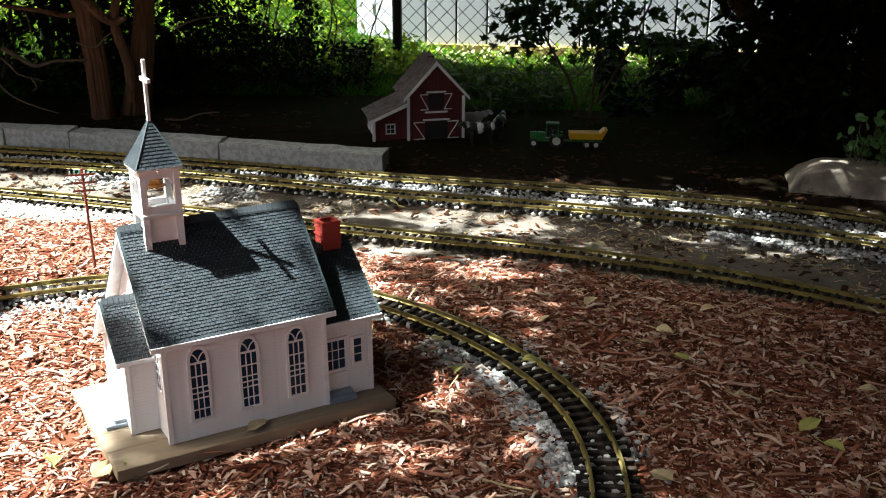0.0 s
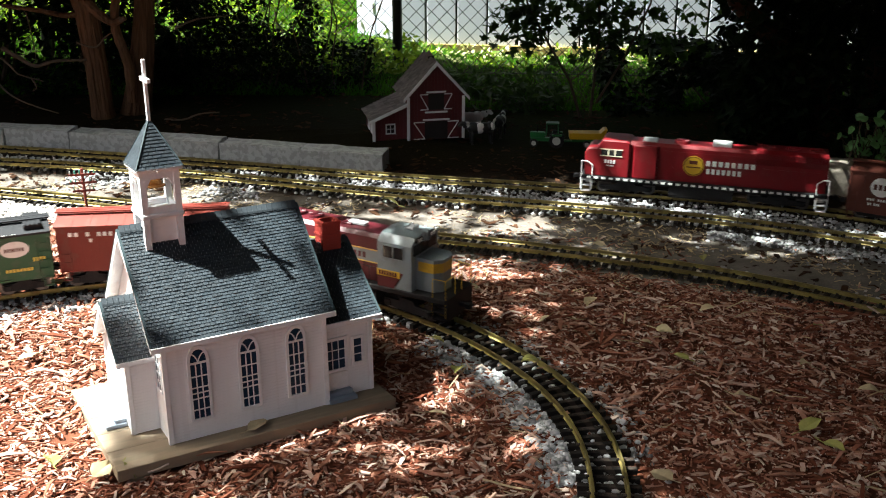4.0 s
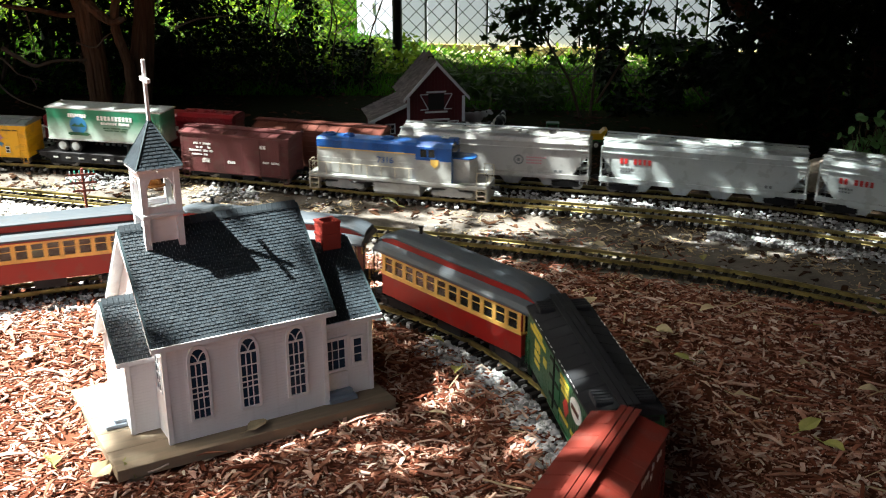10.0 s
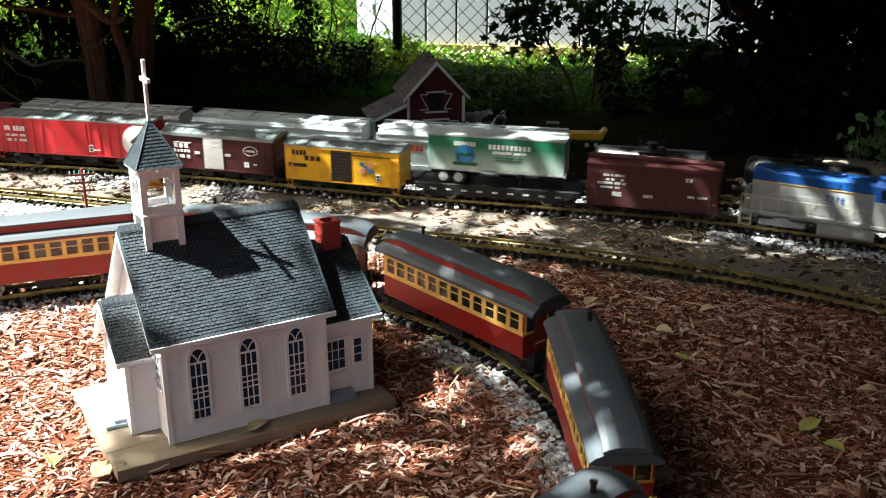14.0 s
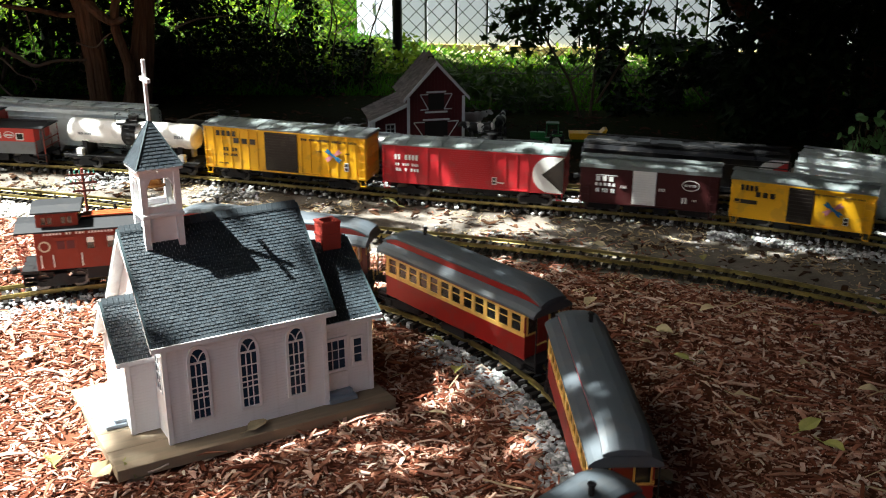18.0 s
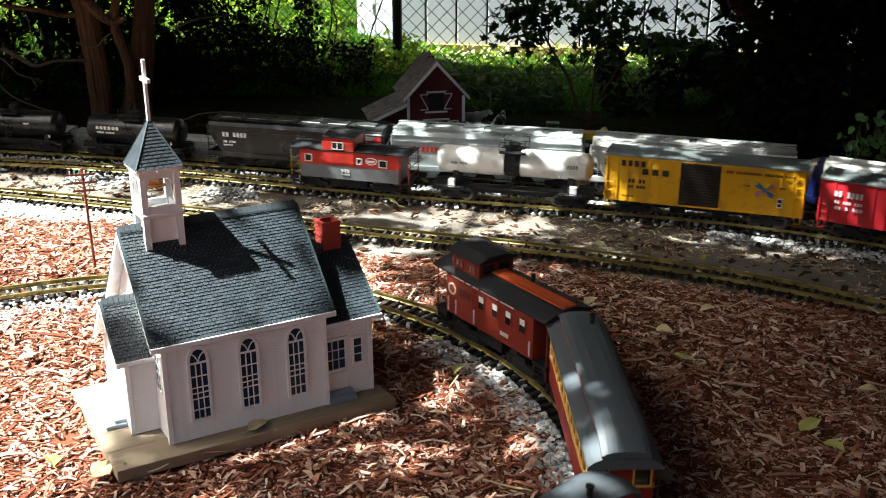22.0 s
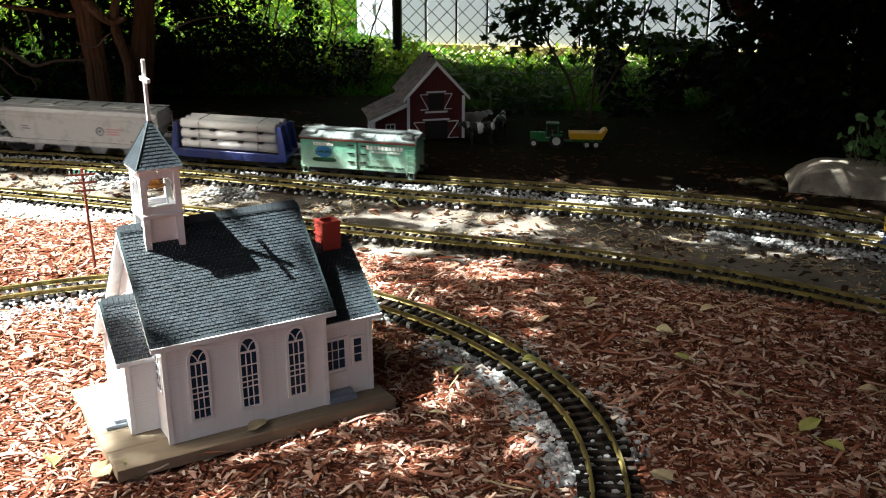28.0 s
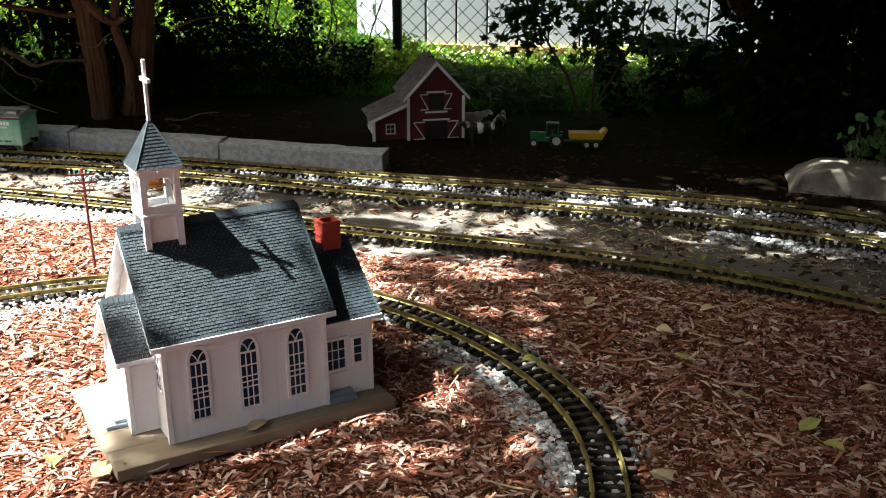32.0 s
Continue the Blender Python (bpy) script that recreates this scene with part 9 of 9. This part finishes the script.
for sy in (-1, 1):
    bm = bars(bmesh.new(), 0.090, 0.094, 0.036, 0.007, sy * 0.0502, (7,))
    part("lettering", bm, P_OXIDE, car)
    bm = bmesh.new()
    prism(bm, [(0.046, 0.076), (0.060, 0.092), (0.074, 0.076), (0.060, 0.060)], sy * 0.0484, sy * 0.0496, "y")
    part("emblem", bm, P_REDL, car, "red diamond emblem")
    for z in (0.056, 0.086, 0.114):
        for sx in (-1, 1):
            part("hinge", boxes((sx * 0.006, sx * 0.024, sy * 0.0490, sy * 0.0512, z - 0.0025, z + 0.0025)), P_TRUCK, car)
    part("latch_bar", rods(((0, sy * 0.051, 0.042), (0, sy * 0.051, 0.126), 0.0018)), P_TRUCK, car)


def coach():
    """A wooden passenger coach with a clerestory roof and end platforms."""
    car = thing("passenger_coach", "red model passenger coach with yellow window band", "passenger car", group="train cars")
    L, w = 0.356, 0.082
    z0, zb, ze = 0.030, 0.070, 0.115
    part("lower_side", boxes((-L / 2, L / 2, -w / 2, w / 2, z0, zb), bev=0.001), P_COACH, car)
    part("window_band", boxes((-L / 2, -L / 2 + 0.003, -w / 2, w / 2, zb, ze), (L / 2 - 0.003, L / 2, -w / 2, w / 2, zb, ze)), P_COACH, car)
    n = 12
    pitch = (L - 0.012) / n
    for sy in (-1, 1):
        y0, y1 = sy * (w / 2 - 0.003), sy * (w / 2 + 0.0006)
        bm = boxes((-L / 2, L / 2, y0, y1, zb, zb + 0.007), (-L / 2, L / 2, y0, y1, ze - 0.010, ze - 0.006))
        for i in range(n + 1):
            x = -L / 2 + 0.006 + pitch * i
            box(bm, x - 0.0040, x + 0.0040, y0, y1, zb + 0.007, ze - 0.010)
        part("window_band", bm, P_BAND, car, "cream yellow window band")
        part("letter_board", boxes((-L / 2, L / 2, y0, y1, ze - 0.006, ze)), P_COACH, car)
        for i in range(n):
            x = -L / 2 + 0.006 + pitch * (i + 0.5)
            bm = boxes((x - pitch / 2 + 0.004, x + pitch / 2 - 0.004, sy * (w / 2 - 0.0028), sy * (w / 2 - 0.0014), zb + 0.006, ze - 0.009))
            pane = part("window_pane", bm, P_GLASS, car)
            part("sash_rail", boxes((x - pitch / 2 + 0.0036, x + pitch / 2 - 0.0036, sy * (w / 2 - 0.0013), sy * (w / 2 - 0.0004), ze - 0.0225, ze - 0.0210)), P_BAND, pane)
        part("side_strip", boxes((-L / 2, L / 2, sy * (w / 2), sy * (w / 2 + 0.0012), zb - 0.002, zb)), P_COACH, car)
    # clerestory roof, rounded down at the ends
    def fall(x):
        u = min(max((abs(x) - (L / 2 - 0.030)) / 0.052, 0.0), 1.0)
        return u * u

    def loft(rows, material, name):
        bm = bmesh.new()
        rings = [[bm.verts.new((x, y, z)) for y, z in pts] for x, pts in rows]
        n = len(rings[0])
        for p, q in zip(rings, rings[1:]):
            for i in range(n):
                bm.faces.new((p[i], p[(i + 1) % n], q[(i + 1) % n], q[i]))
        bm.faces.new(rings[0][::-1])
        bm.faces.new(rings[-1])
        bmesh.ops.recalc_face_normals(bm, faces=bm.faces[:])
        return part(name, bm, material, car)

    R = L / 2 + 0.022
    xs = [-R + 0.007 * i for i in range(8)] + [0.0] + [R - 0.007 * i for i in range(7, -1, -1)]
    low = [(-w / 2 - 0.005, -0.002), (-w / 2 - 0.0045, 0.002), (-w / 2 + 0.002, 0.0075), (-0.028, 0.0125), (0.028, 0.0125), (w / 2 - 0.002, 0.0075), (w / 2 + 0.0045, 0.002), (w / 2 + 0.005, -0.002)]
    loft([(x, [(y, ze + z - 0.003 * fall(x)) for y, z in low]) for x in xs], P_ROOFGR, "roof")
    loft([(x, [(-0.0265, ze + 0.008 - 0.003 * fall(x)), (-0.0265, ze + 0.0265 - 0.012 * fall(x)), (0.0265, ze + 0.0265 - 0.012 * fall(x)), (0.0265, ze + 0.008 - 0.003 * fall(x))]) for x in xs[1:-1]], P_COACH, "clerestory")
    for i in range(12):
        for sy in (-1, 1):
            x = -L / 2 + 0.03 + (L - 0.06) * i / 11
            part("clerestory_light", boxes((x - 0.010, x + 0.010, sy * 0.0262, sy * 0.0269, ze + 0.0155, ze + 0.0235)), P_COACH, car)
    top = [(-0.0300, 0.0255), (-0.0295, 0.0282), (-0.022, 0.0318), (-0.010, 0.0340), (0.010, 0.0340), (0.022, 0.0318), (0.0295, 0.0282), (0.0300, 0.0255)]
    loft([(x, [(y, ze + z - 0.0145 * fall(x)) for y, z in top]) for x in xs], P_ROOFGR, "clerestory_roof")
    bm = bmesh.new()
    rod(bm, (-L * 0.36, 0.012, ze + 0.033), (-L * 0.36, 0.012, ze + 0.046), 0.0035, 8)
    rod(bm, (-L * 0.36, 0.012, ze + 0.046), (-L * 0.36, 0.012, ze + 0.048), 0.005, 8)
    part("stove_pipe", bm, P_TRUCK, car)
    for sx in (-1, 1):
        for y in (-0.026, 0, 0.026):
            bm = boxes((sx * L / 2 - 0.001, sx * (L / 2 + 0.0012), y - 0.010, y + 0.010, zb + 0.004 if y else z0 + 0.006, ze - 0.010))
            ew = part("end_window" if y else "end_door", bm, P_GLASS if y else P_COACH, car)
            if y:
                bm = boxes((sx * L / 2, sx * (L / 2 + 0.002), y - 0.012, y - 0.0095, zb + 0.002, ze - 0.008), (sx * L / 2, sx * (L / 2 + 0.002), y + 0.0095, y + 0.012, zb + 0.002, ze - 0.008), (sx * L / 2, sx * (L / 2 + 0.002), y - 0.0095, y + 0.0095, zb + 0.0015, zb + 0.0045))
                part("window_frame", bm, P_BAND, ew)
        part("platform", boxes((sx * L / 2, sx * (L / 2 + 0.026), -w / 2 + 0.002, w / 2 - 0.002, z0 - 0.004, z0 + 0.002)), P_TRUCK, car)
        for sy in (-1, 1):
            handrails(car, [(sx * (L / 2 + 0.024), sy * 0.040, 0.018), (sx * (L / 2 + 0.024), sy * 0.040, ze - 0.004)], P_TRUCK)
            handrails(car, [(sx * (L / 2 + 0.024), sy * 0.040, z0 + 0.035), (sx * (L / 2 + 0.024), sy * 0.010, z0 + 0.035), (sx * (L / 2 + 0.024), sy * 0.010, z0)], P_YSTRIPE)
            stair(car, sx * (L / 2 + 0.013), sy, 0.014, z0, w, P_TRUCK)
    bm = boxes((-L / 2, L / 2, -0.014, 0.014, 0.022, z0), (-0.03, 0.03, -0.036, -0.016, 0.012, z0), (-0.09, -0.05, 0.016, 0.036, 0.012, z0))
    for y in (-0.03, 0.03):
        rod(bm, (-L * 0.28, y, z0 - 0.002), (-0.03, y, 0.011), 0.0012, 5)
        rod(bm, (-0.03, y, 0.011), (0.03, y, 0.011), 0.0012, 5)
        rod(bm, (0.03, y, 0.011), (L * 0.28, y, z0 - 0.004), 0.0012, 5)
    part("underframe", bm, P_TRUCK, car)
    return car


for k in range(6):
    car = coach()
    couple(car, TRACK_A, RUN_A, -1.196 - 0.4486 * k, 0.142, 0.356 + 0.052, "coach")

# caboose with a rear cupola
cab = thing("caboose", "red wooden model caboose with dark roof and cupola", "caboose", group="train cars")
L, w, z0, ze = 0.235, 0.088, 0.046, 0.124
part("body", boxes((-L / 2, L / 2, -w / 2, w / 2, z0, ze), bev=0.001), P_CABRED, cab)
for sy in (-1, 1):
    y = sy * w / 2
    bm = bmesh.new()
    for i in range(40):
        x = -L / 2 + L * (i + 0.5) / 40
        box(bm, x - 0.0025, x + 0.0025, y - 0.0005, y + 0.0005, z0 + 0.002, ze - 0.010)
    part("plank_siding", bm, P_CABRED, cab)
    for x in (-0.016, 0.021, 0.056, 0.092):
        cab_window(cab, x, 0.085, 0.014, 0.024, sy * (w / 2 + 0.0008), 1, P_CABRED)
        part("blind", boxes((x - 0.006, x + 0.006, sy * (w / 2 + 0.0014), sy * (w / 2 + 0.0022), 0.098, 0.108)), P_WHITE, cab)
    bm = boxes((-0.082, -0.040, sy * w / 2, sy * (w / 2 + 0.002), z0 + 0.004, 0.112))
    door = part("side_door", bm, P_CABRED, cab)
    bm = boxes((-0.077, -0.063, sy * (w / 2 + 0.001), sy * (w / 2 + 0.003), 0.088, 0.104), (-0.059, -0.045, sy * (w / 2 + 0.001), sy * (w / 2 + 0.003), 0.088, 0.104))
    part("door_panel", bm, P_MAROON, door)
    bm = bars(bmesh.new(), -0.10, 0.1165, 0.17, 0.004, sy * (w / 2 + 0.0008), (6, 2, 3, 8, 6))
    bars(bm, 0.036, 0.060, 0.022, 0.007, sy * (w / 2 + 0.0008), (4,))
    part("lettering", bm, P_WHITE, cab)
    bm = ring(bmesh.new(), -0.100, 0.094, 0.011, sy * (w / 2 + 0.0008), 0.003)
    part("emblem", bm, P_CREAM, cab)
    for x in (-0.086, -0.034, -0.108, 0.112):
        handrails(cab, [(x, sy * (w / 2 + 0.003), 0.052), (x, sy * (w / 2 + 0.003), 0.078)], P_WHITE)
bm = bmesh.new()
prism(bm, [(-w / 2 - 0.006, ze - 0.001), (-w / 2 - 0.006, ze + 0.002), (-0.02, ze + 0.012), (0.02, ze + 0.012), (w / 2 + 0.006, ze + 0.002), (w / 2 + 0.006, ze - 0.001)], -L / 2 - 0.034, L / 2 + 0.034)
part("roof", bm, P_ROOFDK, cab)
bm = bmesh.new()
for y in (-0.0095, 0, 0.0095):
    box(bm, -0.03, L / 2 + 0.034, y - 0.004, y + 0.004, ze + 0.0145, ze + 0.0175)
part("roof_walk", bm, paint("roof_walk_orange", (0.42, 0.07, 0.02)), cab)
part("cupola", boxes((-L / 2 + 0.006, -L / 2 + 0.082, -0.036, 0.036, ze, ze + 0.036)), P_CABRED, cab)
bm = bmesh.new()
prism(bm, [(-0.042, ze + 0.034), (-0.042, ze + 0.037), (-0.02, ze + 0.045), (0.02, ze + 0.045), (0.042, ze + 0.037), (0.042, ze + 0.034)], -L / 2 - 0.002, -L / 2 + 0.090)
part("cupola_roof", bm, P_ROOFDK, cab)
for sy in (-1, 1):
    for x in (-L / 2 + 0.026, -L / 2 + 0.062):
        cab_window(cab, x, ze + 0.012, 0.020, 0.014, sy * 0.0366, 2, P_CABRED)
for x in (-L / 2 + 0.083,):
    part("window", boxes((x - 0.001, x + 0.0006, -0.028, -0.006, ze + 0.014, ze + 0.028), (x - 0.001, x + 0.0006, 0.006, 0.028, ze + 0.014, ze + 0.028)), P_GLASS, cab)
bm = bmesh.new()
rod(bm, (0.03, 0.026, ze + 0.006), (0.03, 0.026, ze + 0.026), 0.004, 8)
part("stove_pipe", bm, P_TRUCK, cab)
for sx in (-1, 1):
    part("platform", boxes((sx * L / 2, sx * (L / 2 + 0.032), -w / 2, w / 2, z0 - 0.006, z0)), P_TRUCK, cab)
    part("end_door", boxes((sx * L / 2, sx * (L / 2 + 0.0015), -0.014, 0.014, z0 + 0.003, 0.108)), P_MAROON, cab)
    for sy in (-1, 1):
        handrails(cab, [(sx * (L / 2 + 0.030), sy * 0.041, 0.02), (sx * (L / 2 + 0.030), sy * 0.041, ze)], P_CABRED)
        handrails(cab, [(sx * (L / 2 + 0.030), sy * 0.041, z0 + 0.034), (sx * (L / 2 + 0.030), sy * 0.010, z0 + 0.034), (sx * (L / 2 + 0.030), sy * 0.010, z0 - 0.004)], P_CABRED)
        stair(cab, sx * (L / 2 + 0.016), sy, 0.015, z0 - 0.004, w, P_TRUCK)
part("underframe", boxes((-L / 2, L / 2, -0.013, 0.013, 0.030, z0), (-0.03, 0.03, -0.036, -0.016, 0.020, z0)), P_TRUCK, cab)
couple(cab, TRACK_A, RUN_A, -1.196 - 0.4486 * 5 - 0.355, L * 0.35, L + 0.066, "coach")

# bodies ride low on their trucks on the far pair of tracks
for car, path, table, off, half, trucks in RUN:
    if path in (TRACK_C, TRACK_D):
        for ch in car.children:
            if not ch.name.startswith(("truck", "coupler")):
                ch.location.z -= 0.008


# ---- everything that moves ----
def steady(table):
    """The run of a train as a smooth curve through its rows."""
    ts, ss = [r[0] for r in table], [r[1] for r in table]
    grid = np.linspace(-2, 34, 361)
    lo = ss[0] + (ss[1] - ss[0]) / (ts[1] - ts[0]) * (grid - ts[0])
    hi = ss[-1] + (ss[-1] - ss[-2]) / (ts[-1] - ts[-2]) * (grid - ts[-1])
    v = np.where(grid < ts[0], lo, np.where(grid > ts[-1], hi, np.interp(grid, ts, ss)))
    k = np.ones(9) / 9
    v[4:-4] = np.convolve(v, k, "valid")
    return lambda t: float(np.interp(t, grid, v))


def motions():
    for ob, path, table, off, half, trucks in RUN:
        run = steady(table)
        rows, turns = [], [[] for _ in trucks]
        for i in range(65):
            t = i * 0.5
            s = run(t) + off
            a, b = path.at(s - half), path.at(s + half)
            yaw = math.atan2(b[1] - a[1], b[0] - a[0])
            rows.append((t, Matrix.Translation(((a[0] + b[0]) / 2, (a[1] + b[1]) / 2, path.z)) @ Matrix.Rotation(yaw, 4, "Z")))
            for k, (tr, x) in enumerate(trucks):
                h = (path.at(s + x)[2] - yaw + math.pi) % (2 * math.pi) - math.pi
                turns[k].append((t, Matrix.Translation((x, 0, 0)) @ Matrix.Rotation(h, 4, "Z")))
        walk(ob, rows)
        for (tr, x), r in zip(trucks, turns):
            walk(tr, r)


motions()
